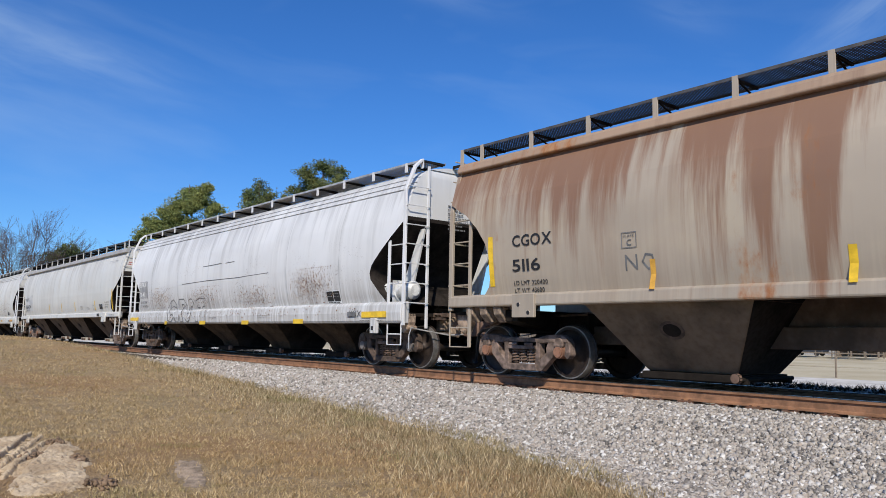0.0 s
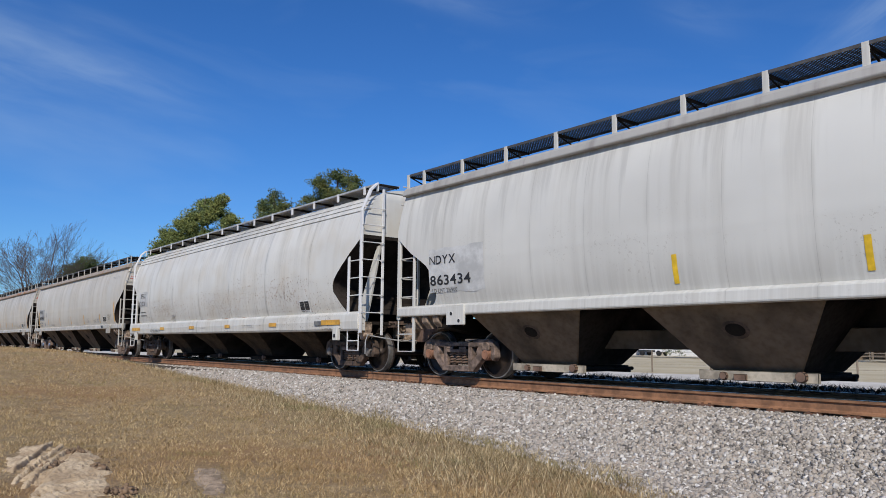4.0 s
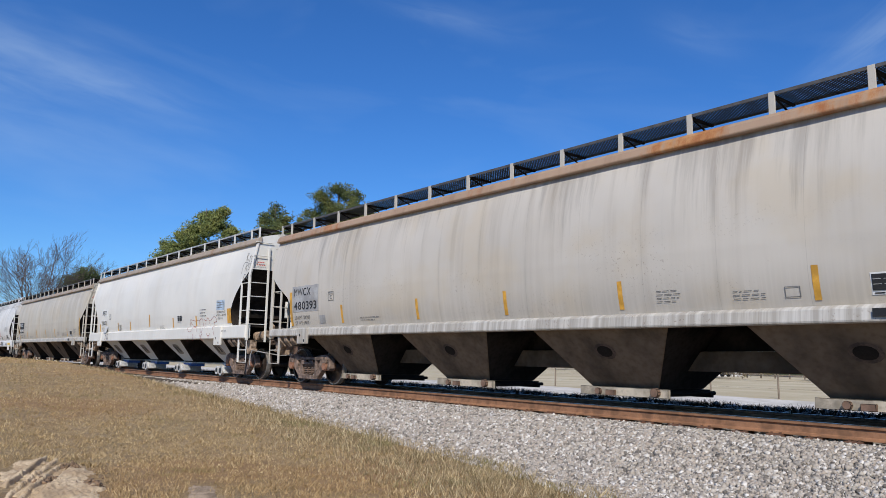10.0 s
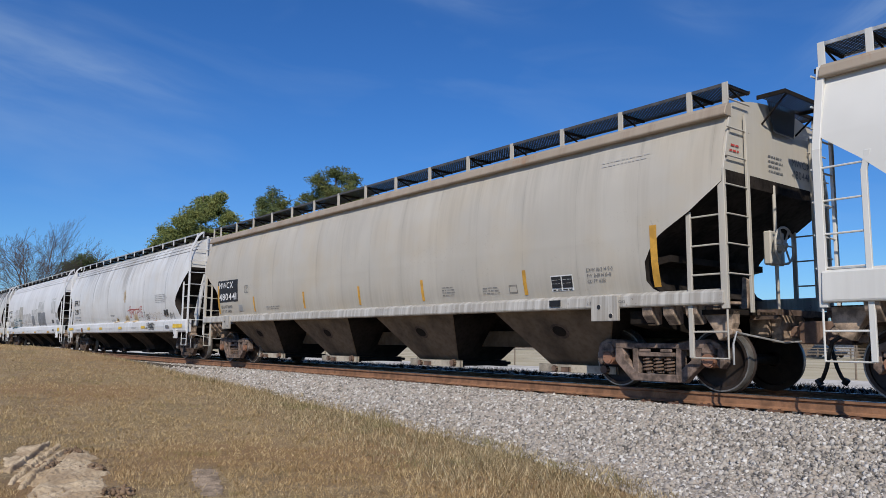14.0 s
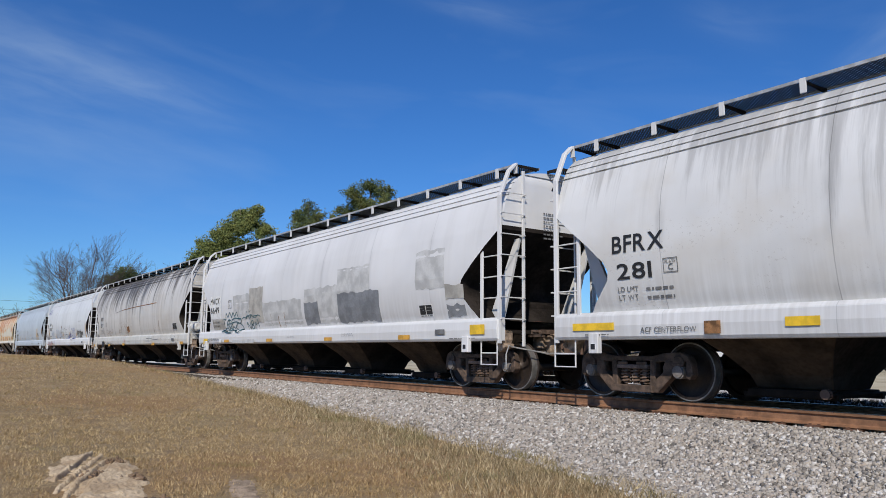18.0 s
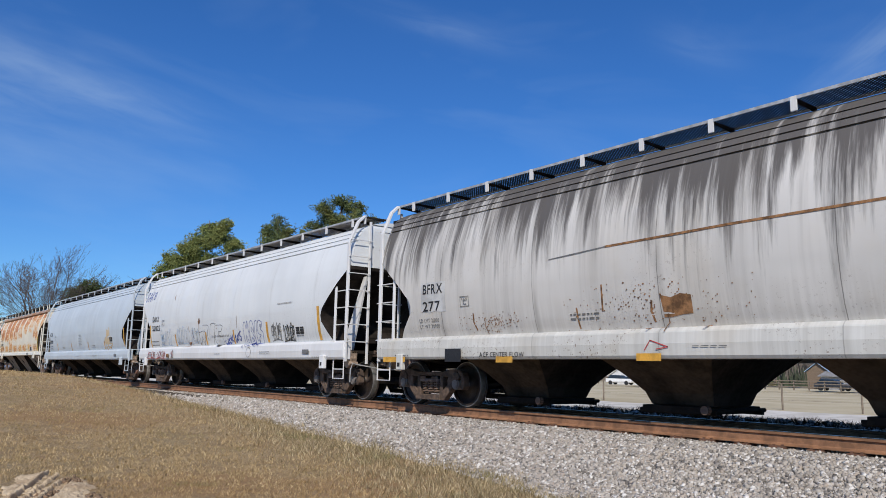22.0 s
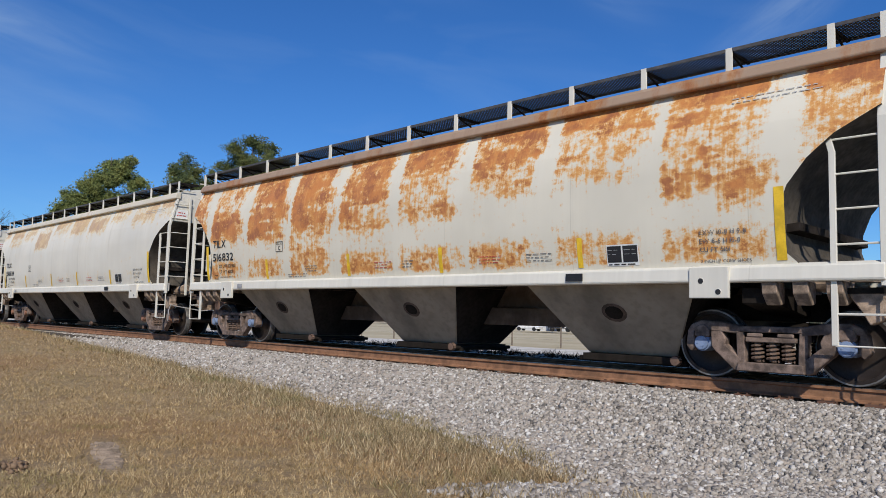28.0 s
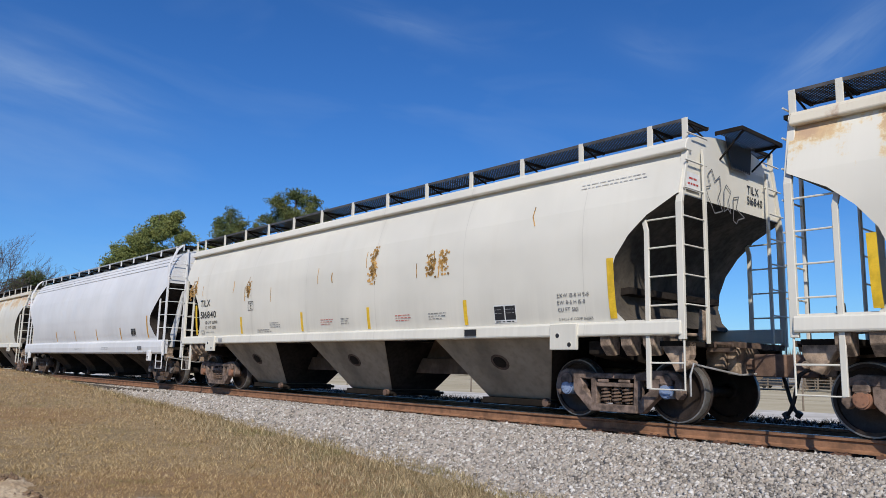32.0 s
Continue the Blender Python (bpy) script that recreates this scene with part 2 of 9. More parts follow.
        field = n.math("ADD", field, n.math("MULTIPLY", runs, 0.22))
        field = n.math("ADD", field, n.math("MULTIPLY", zone, 0.22 if rust_top else 0.04))
        amt = max(rust_top, rust_all)
        mask = n.ramp(field, 1.13 - 0.28 * amt, 1.34 - 0.28 * amt)
        tone = n.mix(n.ramp(grit, 0.35, 0.66), RUST_L, RUST_M)
        tone = n.mix(n.ramp(field, 1.36 - 0.24 * amt, 1.62 - 0.24 * amt), tone, RUST_D)
        col = n.mix(n.math("MULTIPLY", mask, 0.93), col, tone)
    if panels:
        cell = n.math("DIVIDE", n.axis("X"), 1.777)
        comb = n.t.nodes.new("ShaderNodeCombineXYZ")
        n.link(n.math("MULTIPLY", n.math("FLOOR", cell), 3.71), comb.inputs[0])
        comb.inputs[1].default_value = seed
        pick = n.noise(comb.outputs[0], 1.0, 0)
        gr = n.noise(n.coords((2.6, 1, 2.2), off), 1.5, 8, 0.68)
        mot = n.noise(n.coords((5.0, 1, 7.0), off), 1.6, 7, 0.72)
        soft = n.noise(n.coords((1.3, 1, 0.9), off), 1.3, 4)
        rn = n.noise(n.coords((16, 1, 0.9), off), 1.2, 6, 0.65)
        fr = n.math("FRACT", cell)
        sharp = n.ramp(n.math("ADD", fr, n.math("MULTIPLY", n.math("SUBTRACT", mot, 0.5), 0.10)), 0.02, 0.10)
        ragged = n.ramp(n.math("ADD", fr, n.math("MULTIPLY", n.math("SUBTRACT", soft, 0.5), 0.60)), 1.04, 0.74)
        edge = n.math("MULTIPLY", sharp, ragged)
        lo = n.math("ADD", n.math("MULTIPLY", n.math("SUBTRACT", pick, 0.5), 1.8), panel_low)
        up = n.ramp(n.math("ADD", n.math("SUBTRACT", z, lo), n.math("MULTIPLY", n.math("SUBTRACT", soft, 0.5), 0.5)), -0.30, 0.30)
        pale = n.ramp(n.noise(n.coords((0.5, 1, 2.6), (off[0] + 5, 0, 2)), 1.0, 3), 0.44, 0.60, 1.05, 0.55)
        low_band = n.math("MULTIPLY", n.ramp(z, 1.45, 1.58), n.ramp(n.math("ADD", z, n.math("MULTIPLY", n.math("SUBTRACT", gr, 0.5), 0.9)), 2.12, 1.85))
        fld = n.math("MULTIPLY", edge, n.math("ADD", n.math("MULTIPLY", n.math("MULTIPLY", up, pale), 0.72), n.math("MULTIPLY", low_band, 0.50 * panels)))
        fld = n.math("ADD", fld, n.math("MULTIPLY", n.math("SUBTRACT", gr, 0.5), 1.35))
        fld = n.math("ADD", fld, n.math("MULTIPLY", n.math("SUBTRACT", mot, 0.5), 1.35))
        fld = n.math("ADD", fld, n.math("MULTIPLY", n.math("SUBTRACT", rn, 0.5), 0.75))
        fld = n.math("MULTIPLY", fld, n.math("ADD", n.math("MULTIPLY", side, 0.7), 0.3))
        ra, rb, rc = ((0.72, 0.53, 0.24), (0.60, 0.34, 0.085), (0.42, 0.19, 0.045)) if amber else ((0.72, 0.38, 0.09), (0.56, 0.19, 0.028), (0.32, 0.085, 0.012))
        tone = n.mix(n.ramp(fld, 0.30, 0.78), ra, rb)
        tone = n.mix(n.math("MULTIPLY", n.ramp(n.noise(n.coords((1.1, 1, 1.2), off), 2.0, 7, 0.7), 0.40, 0.62), n.ramp(fld, 0.45, 0.70)), tone, rc)
        tone = n.mix(n.math("MULTIPLY", n.ramp(rn, 0.52, 0.72), 0.35), tone, ra)
        col = n.mix(n.math("MULTIPLY", n.ramp(fld, 0.20, 0.52), 0.55 + 0.4 * panels), col, tone)
    if specks:
        sp = n.noise(n.coords((9, 3, 9), off), 2.4, 3, 0.75)
        area = n.noise(n.coords((0.8, 0.3, 1.6), (off[0] + 11, 0, 3)), 0.8, 2)
        mk = n.math("MULTIPLY", n.ramp(sp, 0.60, 0.66), n.ramp(area, 0.47, 0.6))
        mk = n.math("MULTIPLY", mk, n.ramp(z, 3.1, 2.3))
        col = n.mix(n.math("MULTIPLY", mk, specks), col, (0.13, 0.075, 0.045))
    n.color(col)
    n.rough(n.ramp(st, 0.3, 0.7, 0.42, 0.68))
    n.bump(n.noise(n.coords((2, 2, 2)), 8.0, 4), 0.10, 0.004)
    return n.mat


MAT = {}
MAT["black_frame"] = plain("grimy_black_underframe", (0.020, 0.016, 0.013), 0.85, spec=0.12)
MAT["truck"] = plain("rusty_brown_cast_steel", (0.185, 0.132, 0.105), 0.85, 0.0, 0.35, 7.0, 0.3)
# Darker copy of the truck steel: shade below a deep sill, put in colour
MAT["truck_dark"] = plain("shaded_brown_cast_steel", (0.105, 0.070, 0.050), 0.85, 0.0, 0.3, 7.0, 0.3)
MAT["spring"] = plain("brown_spring_steel", (0.19, 0.125, 0.09), 0.7, 0.2)
MAT["wheel"] = plain("worn_wheel_steel", (0.050, 0.036, 0.029), 0.55, 0.5)
MAT["tread"] = plain("bright_wheel_rim", (0.30, 0.28, 0.26), 0.45, 0.7)
MAT["cap_blue"] = plain("blue_bearing_cap", (0.19, 0.25, 0.38), 0.5)
MAT["cap_brown"] = plain("brown_bearing_cap", (0.26, 0.13, 0.08), 0.7)
MAT["cap_grey"] = plain("grey_bearing_cap", (0.17, 0.15, 0.135), 0.6)
MAT["casting"] = plain("dusty_tan_brown_casting", (0.34, 0.25, 0.18), 0.85, 0.0, 0.35, 7.0, 0.35)
MAT["casting_dark"] = plain("rusty_dark_step_steel", (0.13, 0.085, 0.06), 0.85, 0.0, 0.3, 9.0, 0.3)
MAT["coupler"] = plain("dark_rusted_coupler", (0.17, 0.105, 0.075), 0.8)
MAT["galv"] = plain("galvanised_walkway_edge", (0.52, 0.51, 0.49), 0.45, 0.4)
MAT["edge_dark"] = plain("dark_weathered_edge_bar", (0.10, 0.095, 0.095), 0.6, 0.3)
MAT["hose"] = plain("black_rubber_hose", (0.015, 0.015, 0.016), 0.55)
MAT["ink"] = plain("black_stencil_and_hole_paint", (0.018, 0.018, 0.02), 0.6, 0, 0.1)
MAT["ink_grey"] = plain("faded_grey_stencil_paint", (0.16, 0.16, 0.16), 0.65)
MAT["ink_white"] = plain("white_stencil_paint", (0.74, 0.74, 0.72), 0.6, 0, 0.06)
MAT["ink_red"] = plain("red_paint", (0.50, 0.06, 0.05), 0.6)
MAT["ink_darkred"] = plain("dark_red_paint", (0.34, 0.055, 0.05), 0.6)
MAT["ink_blue"] = plain("blue_spray_paint", (0.03, 0.07, 0.32), 0.6)
MAT["ink_paleblue"] = plain("faded_pale_blue_spray_paint", (0.40, 0.50, 0.62), 0.6)
MAT["ink_teal"] = plain("dark_teal_spray_paint", (0.05, 0.14, 0.17), 0.6)
MAT["yellow"] = plain("yellow_reflective_strip", (0.78, 0.50, 0.03), 0.45, 0, 0.12)
MAT["orange"] = plain("faded_orange_reflective_strip", (0.62, 0.33, 0.05), 0.5, 0, 0.15)
MAT["patch_grey"] = plain("grey_paint_over_patch", (0.36, 0.36, 0.36), 0.6, 0, 0.15, 3)
MAT["patch_light"] = plain("light_grey_paint_over_patch", (0.52, 0.52, 0.51), 0.6, 0, 0.12, 3)
MAT["patch_dark"] = plain("dark_grey_paint_over_patch", (0.21, 0.22, 0.235), 0.6, 0, 0.15, 3)
MAT["patch_tan"] = plain("tan_grey_paint_over_patch", (0.42, 0.40, 0.36), 0.6, 0, 0.15, 3)
# Hopper paint taken near black, putting the shade under the sill into its colour
MAT["hopper"] = plain("shade_dark_hopper_paint", (0.050, 0.034, 0.022), 0.9, 0, 0.35, 1.6, spec=0.2)
MAT["hopper_long"] = plain("dusty_brown_hopper_paint", (0.135, 0.094, 0.060), 0.8, 0, 0.3, 1.2)
MAT["hopper_light"] = plain("dusty_grey_hopper_paint", (0.275, 0.230, 0.172), 0.75, 0, 0.22, 1.0)
MAT["sill_brown"] = plain("dusty_brown_centre_sill", (0.17, 0.115, 0.080), 0.85, 0, 0.3, 1.4)
MAT["hopper_gate"] = plain("dusty_pale_outlet_frame", (0.40, 0.35, 0.28), 0.8, 0, 0.3, 3.0)
# Slope sheet colours with the underside shade put in, near black and brown
MAT["slope_dark"] = plain("shaded_slope_sheet", (0.026, 0.021, 0.018), 0.9, 0, 0.35, 1.6, spec=0.12)
MAT["slope_brown"] = plain("shaded_brown_slope_sheet", (0.075, 0.062, 0.047), 0.85, 0, 0.35, 1.4)
MAT["tank"] = plain("white_brake_reservoir_paint", (0.62, 0.62, 0.60), 0.5)
MAT["steel_pipe"] = plain("bare_outlet_casting", (0.55, 0.54, 0.52), 0.5, 0.2)
MAT["blue_band"] = plain("blue_outlet_frame", (0.05, 0.13, 0.42), 0.5)


def grating(name, tone):
    """Expanded-metal walkway with open diamonds."""
    n = Nodes(name, 0.7, 0.2, tone)
    waves = []
    for sg in (1, -1):
        w = n.t.nodes.new("ShaderNodeTexWave")
        w.wave_type, w.bands_direction, w.wave_profile = "BANDS", "X", "SIN"
        w.inputs["Scale"].default_value = 7.0
        n.link(n.coords((1, 1, 1), (0, 0, 0), "Object", (0, 0, sg * 0.85)), w.inputs["Vector"])
        waves.append(n.ramp(w.outputs["Fac"], 0.16, 0.26))
    solid = n.math("MAXIMUM", waves[0], waves[1])
    n.link(solid, n.b.inputs["Alpha"])
    return n.mat


MAT["grating"] = grating("expanded_metal_grating", (0.035, 0.034, 0.034))
MAT["grating_pale"] = grating("galvanised_rust_dusted_grating", (0.34, 0.30, 0.27))

# ---- geometry helpers ----


class Geo:
    """Collects vertices and faces and makes one mesh."""

    def __init__(self):
        self.v, self.f, self.mi = [], [], []

    def add(self, verts, faces, mi=0):
        k = len(self.v)
        self.v += [tuple(p) for p in verts]
        self.f += [tuple(i + k for i in fc) for fc in faces]
        self.mi += [mi] * len(faces)
        return self

    def box(self, x0, x1, y0, y1, z0, z1, mi=0):
        vs = [(x, y, z) for x in (x0, x1) for y in (y0, y1) for z in (z0, z1)]
        return self.add(vs, [(0, 1, 3, 2), (4, 6, 7, 5), (0, 4, 5, 1), (2, 3, 7, 6), (0, 2, 6, 4), (1, 5, 7, 3)], mi)

    def tube(self, p, q, r, n=6, r2=None, mi=0, cap=True):
        p, q = Vector(p), Vector(q)
        d = (q - p).normalized()
        a = d.orthogonal().normalized()
        b = d.cross(a)
        r2 = r if r2 is None else r2
        vs, fs = [], []
        for i in range(n):
            t = 2 * math.pi * i / n
            o = a * math.cos(t) + b * math.sin(t)
            vs += [p + o * r, q + o * r2]
        for i in range(n):
            j = (i + 1) % n
            fs.append((2 * i, 2 * j, 2 * j + 1, 2 * i + 1))
        if cap:
            fs += [tuple(2 * i for i in reversed(range(n))), tuple(2 * i + 1 for i in range(n))]
        return self.add(vs, fs, mi)

    def path(self, pts, r, n=6, mi=0):
        """One bent bar along the points."""
        pts = [Vector(p) for p in pts]
        vs, fs, a = [], [], None
        for i, p in enumerate(pts):
            d = (pts[min(i + 1, len(pts) - 1)] - pts[max(i - 1, 0)])
            if 0 < i < len(pts) - 1:
                d = (p - pts[i - 1]).normalized() + (pts[i + 1] - p).normalized()
            d.normalize()
            a = d.orthogonal().normalized() if a is None else (a - d * a.dot(d)).normalized()
            c = d.cross(a)
            vs += [p + (a * math.cos(2 * math.pi * k / n) + c * math.sin(2 * math.pi * k / n)) * r for k in range(n)]
        for i in range(len(pts) - 1):
            for k in range(n):
                j = (k + 1) % n
                fs.append((i * n + k, i * n + j, (i + 1) * n + j, (i + 1) * n + k))
        m = (len(pts) - 1) * n
        fs += [tuple(reversed(range(n))), tuple(range(m, m + n))]
        return self.add(vs, fs, mi)

    def prism_xz(self, pts, y0, y1, mi=0):
        """A polygon in x and z, drawn out along y."""
        n = len(pts)
        area = sum(a[0] * b[1] - b[0] * a[1] for a, b in zip(pts, pts[1:] + pts[:1]))
        if area < 0:
            pts = pts[::-1]
        vs = [(x, y0, z) for x, z in pts] + [(x, y1, z) for x, z in pts]
        fs = [tuple(range(n)), tuple(range(2 * n - 1, n - 1, -1))]
        fs += [(i, n + i, n + (i + 1) % n, (i + 1) % n) for i in range(n)]
        return self.add(vs, fs, mi)

    def prism_yz(self, pts, x0, x1, mi=0):
        n = len(pts)
        area = sum(a[0] * b[1] - b[0] * a[1] for a, b in zip(pts, pts[1:] + pts[:1]))
        if area < 0:
            pts = pts[::-1]
        vs = [(x0, y, z) for y, z in pts] + [(x1, y, z) for y, z in pts]
        fs = [tuple(range(n - 1, -1, -1)), tuple(range(n, 2 * n))]
        fs += [(i, (i + 1) % n, n + (i + 1) % n, n + i) for i in range(n)]
        return self.add(vs, fs, mi)

    def lathe_y(self, prof, n=24, c=(0, 0, 0), mi=0):
        """A profile of (radius, y) turned round the y axis through c."""
        m = len(prof)
        vs = [(c[0] + r * math.cos(2 * math.pi * i / n), c[1] + y, c[2] + r * math.sin(2 * math.pi * i / n))
              for i in range(n) for r, y in prof]
        fs = [(i * m + j, i * m + j + 1, ((i + 1) % n) * m + j + 1, ((i + 1) % n) * m + j) for i in range(n) for j in range(m - 1)]
        return self.add(vs, fs, mi)

    def mesh(self, name, mats, smooth=False, bevel=0.0):
        me = bpy.data.meshes.new(name)
        me.from_pydata(self.v, [], self.f)
        for m in mats if isinstance(mats, (list, tuple)) else [mats]:
            me.materials.append(m)
        if any(self.mi):
            me.polygons.foreach_set("material_index", self.mi)
        if bevel:
            bm = bmesh.new()
            bm.from_mesh(me)
            bmesh.ops.recalc_face_normals(bm, faces=bm.faces)
            edges = [e for e in bm.edges if len(e.link_faces) == 2 and e.calc_face_angle(0) > 0.6]
            bmesh.ops.bevel(bm, geom=edges, offset=bevel, segments=1, affect="EDGES", clamp_overlap=True)
            bm.to_mesh(me)
            bm.free()
        if smooth:
            me.polygons.foreach_set("use_smooth", [True] * len(me.polygons))
            me.set_sharp_from_angle(angle=radians(38))
        me.update()
        return me


def part(name, me, parent, label="", at=None):
    """Links a mesh as one part under a thing or under a part."""
    ob = new(name, me)
    ob.parent = parent
    if at is not None:
        ob.matrix_basis = at
    if label:
        ob["label"] = label
    return ob


def thing(name, me, label, category, group="", kind="", at=None):
    ob = new(name, me)
    if at is not None:
        ob.matrix_basis = at
    return tagged(ob, label, category, group, kind)


# built-in font, one mesh a glyph
GLYPHS = {}


def load_glyphs(chars):
    obs = []
    for ch in chars:
        cu = bpy.data.curves.new("glyph", "FONT")
        cu.body = ch
        cu.size = 1.0
        cu.resolution_u = 3
        cu.offset = 0.0 if ch in "MNWK" else 0.014
        obs.append((ch, new("glyph", cu)))
    bpy.context.view_layer.update()
    deps = bpy.context.evaluated_depsgraph_get()
    for ch, ob in obs:
        me = bpy.data.meshes.new_from_object(ob.evaluated_get(deps))
        vs = [(v.co.x, v.co.y) for v in me.vertices]
        fs = [tuple(p.vertices) for p in me.polygons]
        xs = [v[0] for v in vs] or [0]
        GLYPHS[ch] = (vs, fs, min(xs), max(xs))
        cu = ob.data
        bpy.data.objects.remove(ob)
        bpy.data.curves.remove(cu)
        bpy.data.meshes.remove(me)


load_glyphs("ABCDEFGHIJKLMNOPQRSTUVWXYZ0123456789.-&")


def lettering(text, height, spread=1.0):
    """Flat letters in x and z, from x = 0, standing on z = 0, with the height of their capitals."""
    k = height / 0.69
    g, x = Geo(), 0.0
    for ch in text:
        if ch == " ":
            x += 0.34 * k * spread
            continue
        vs, fs, lo, hi = GLYPHS[ch]
        g.add([(x + (vx - lo) * k * spread, 0, vy * k) for vx, vy in vs], fs)
        x += (hi - lo + 0.09) * k * spread
    return g, x

# ---- the train ----
TRACK_Y = 10.83

STYLES = {
    # long four-bay car with a lipped eave and a stepped end opening
    "long": dict(rows=[(1.42, 1.43), (1.62, 1.49), (1.9, 1.535), (2.3, 1.56), (2.7, 1.56), (3.1, 1.53), (3.4, 1.48), (3.66, 1.41), (3.88, 1.345)],
                 cut=[(3.88, 0.0), (2.92, 0.0), (2.56, 0.50), (2.36, 0.86), (2.26, 1.02), (2.08, 1.18), (1.90, 1.28), (1.62, 1.29), (1.50, 1.20), (1.42, 1.05)],
                 sill=(1.23, 1.44, 1.55), lip=True, walk=4.36, walk_out=1.30, bays=4, pitch=3.95, bay_top=1.40, bay_low=0.66, bay_z=(1.28, 0.30),
                 overhang=1.45, wave=0.007, wave_len=1.22),
    # three-bay car, flat sides, round end opening
    "round": dict(rows=[(1.44, 1.50), (1.7, 1.55), (2.0, 1.585), (2.4, 1.61), (2.8, 1.61), (3.2, 1.56), (3.5, 1.47), (3.7, 1.39), (3.88, 1.31)],
                  cut=[(3.88, 0.0), (3.22, 0.02), (2.96, 0.50), (2.70, 0.80), (2.40, 1.03), (2.10, 1.14), (1.84, 1.16), (1.60, 1.08), (1.44, 0.92)],
                  sill=(1.24, 1.46, 1.57), lip=True, walk=4.35, walk_out=1.30, bays=3, pitch=4.40, bay_top=1.42, bay_low=0.74, bay_z=(1.26, 0.22),
                  overhang=1.45, wave=0.0015, wave_len=2.6),
    # tear-drop car with rounded shoulders and a deep side sill
    "tear": dict(rows=[(1.38, 1.44), (1.6, 1.52), (1.9, 1.58), (2.3, 1.62), (2.8, 1.61), (3.2, 1.55), (3.5, 1.46), (3.76, 1.37), (3.80, 1.352), (3.801, 1.315),
                       (3.834, 1.30), (3.835, 1.338), (3.93, 1.292), (3.931, 1.262), (3.956, 1.25), (3.957, 1.28), (4.06, 1.21), (4.061, 1.182), (4.084, 1.168), (4.085, 1.192), (4.2, 1.06), (4.28, 0.90)],
                 cut=[(4.28, 0.05), (4.2, 0.0), (3.12, 0.02), (2.80, 0.42), (2.50, 0.80), (2.20, 1.14), (2.05, 1.22), (1.90, 1.20), (1.68, 1.0), (1.52, 0.85), (1.38, 0.74)],
                 sill=(0.95, 1.40, 1.60), lip=False, walk=4.46, walk_out=1.12, bays=4, pitch=3.35, bay_top=1.06, bay_low=0.52, bay_z=(1.05, 0.26),
                 overhang=1.25, wave=0.006, wave_len=1.9),
    # four-bay car with a deep plain sill and pipe outlets
    "pipe": dict(rows=[(1.58, 1.50), (1.8, 1.54), (2.1, 1.57), (2.5, 1.58), (2.9, 1.57), (3.3, 1.52), (3.6, 1.45), (3.85, 1.38), (4.06, 1.30)],
                 cut=[(4.06, 0.0), (3.26, 0.04), (2.90, 0.52), (2.60, 0.85), (2.30, 1.12), (2.05, 1.26), (1.85, 1.28), (1.70, 1.24), (1.58, 1.15)],
                 sill=(1.20, 1.60, 1.60), lip=True, walk=4.52, walk_out=1.30, bays=4, pitch=3.85, bay_top=0.98, bay_low=0.46, bay_z=(1.24, 0.42),
                 overhang=1.45, wave=0.001, wave_len=2.0),
}


def side_off(st, z):
    r = st["rows"]
    return float(np.interp(z, [p[0] for p in r], [p[1] for p in r]))


def cut_in(st, z):
    c = sorted(st["cut"])
    return float(np.interp(z, [p[0] for p in c], [p[1] for p in c]))


def wave_at(st, x):
    a = st["wave"]
    return a * (abs(math.cos(math.pi * x / st["wave_len"])) ** 0.7 - 0.6)


def levels(st):
    zs = {p[0] for p in st["rows"]} | {p[0] for p in st["cut"] if p[0] >= st["rows"][0][0]}
    return sorted(zs)


def body_mesh(st, h, mat, slope):
    """Both side sheets and both end sheets of the hopper body."""
    g = Geo()
    zs = levels(st)
    cols = 96
    for sy in (-1, 1):
        vs, fs = [], []
        for z in zs:
            xe = h - cut_in(st, z)
            for i in range(cols + 1):
                x = -xe + 2 * xe * i / cols
                vs.append((x, sy * (side_off(st, z) + wave_at(st, x)), z))
        n = cols + 1
        for r in range(len(zs) - 1):
            for i in range(cols):
                q = (r * n + i, r * n + i + 1, (r + 1) * n + i + 1, (r + 1) * n + i)
                fs.append(q if sy < 0 else q[::-1])
        g.add(vs, fs)
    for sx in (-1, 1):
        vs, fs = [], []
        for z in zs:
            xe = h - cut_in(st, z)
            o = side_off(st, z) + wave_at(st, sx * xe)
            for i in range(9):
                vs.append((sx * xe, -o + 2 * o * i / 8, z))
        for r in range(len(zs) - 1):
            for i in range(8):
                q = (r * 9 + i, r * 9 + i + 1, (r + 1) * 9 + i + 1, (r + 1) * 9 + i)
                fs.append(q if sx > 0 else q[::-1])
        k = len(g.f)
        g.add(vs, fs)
        # End sheets below 3.3 m take the colour darkened for shade
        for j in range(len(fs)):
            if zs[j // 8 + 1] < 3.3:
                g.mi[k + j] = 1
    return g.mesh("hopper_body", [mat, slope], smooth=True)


def roof_mesh(st, h, mat):
    """The cambered roof with its gable ends."""
    g = Geo()
    zt, ot = st["rows"][-1]
    if st["lip"]:
        zt, ot = zt + 0.17, ot + 0.02
    top = zt + (0.22 if st["lip"] else 0.12)
    prof = [(-ot + 2 * ot * i / 12, zt + (top - zt) * (1 - (2 * i / 12 - 1) ** 2)) for i in range(13)]
    z0 = st["rows"][-1][0]
    g.prism_yz(prof + [(ot - 0.03, z0), (-ot + 0.03, z0)], -h + 0.01, h - 0.01)
    return g.mesh("roof", mat, smooth=True)


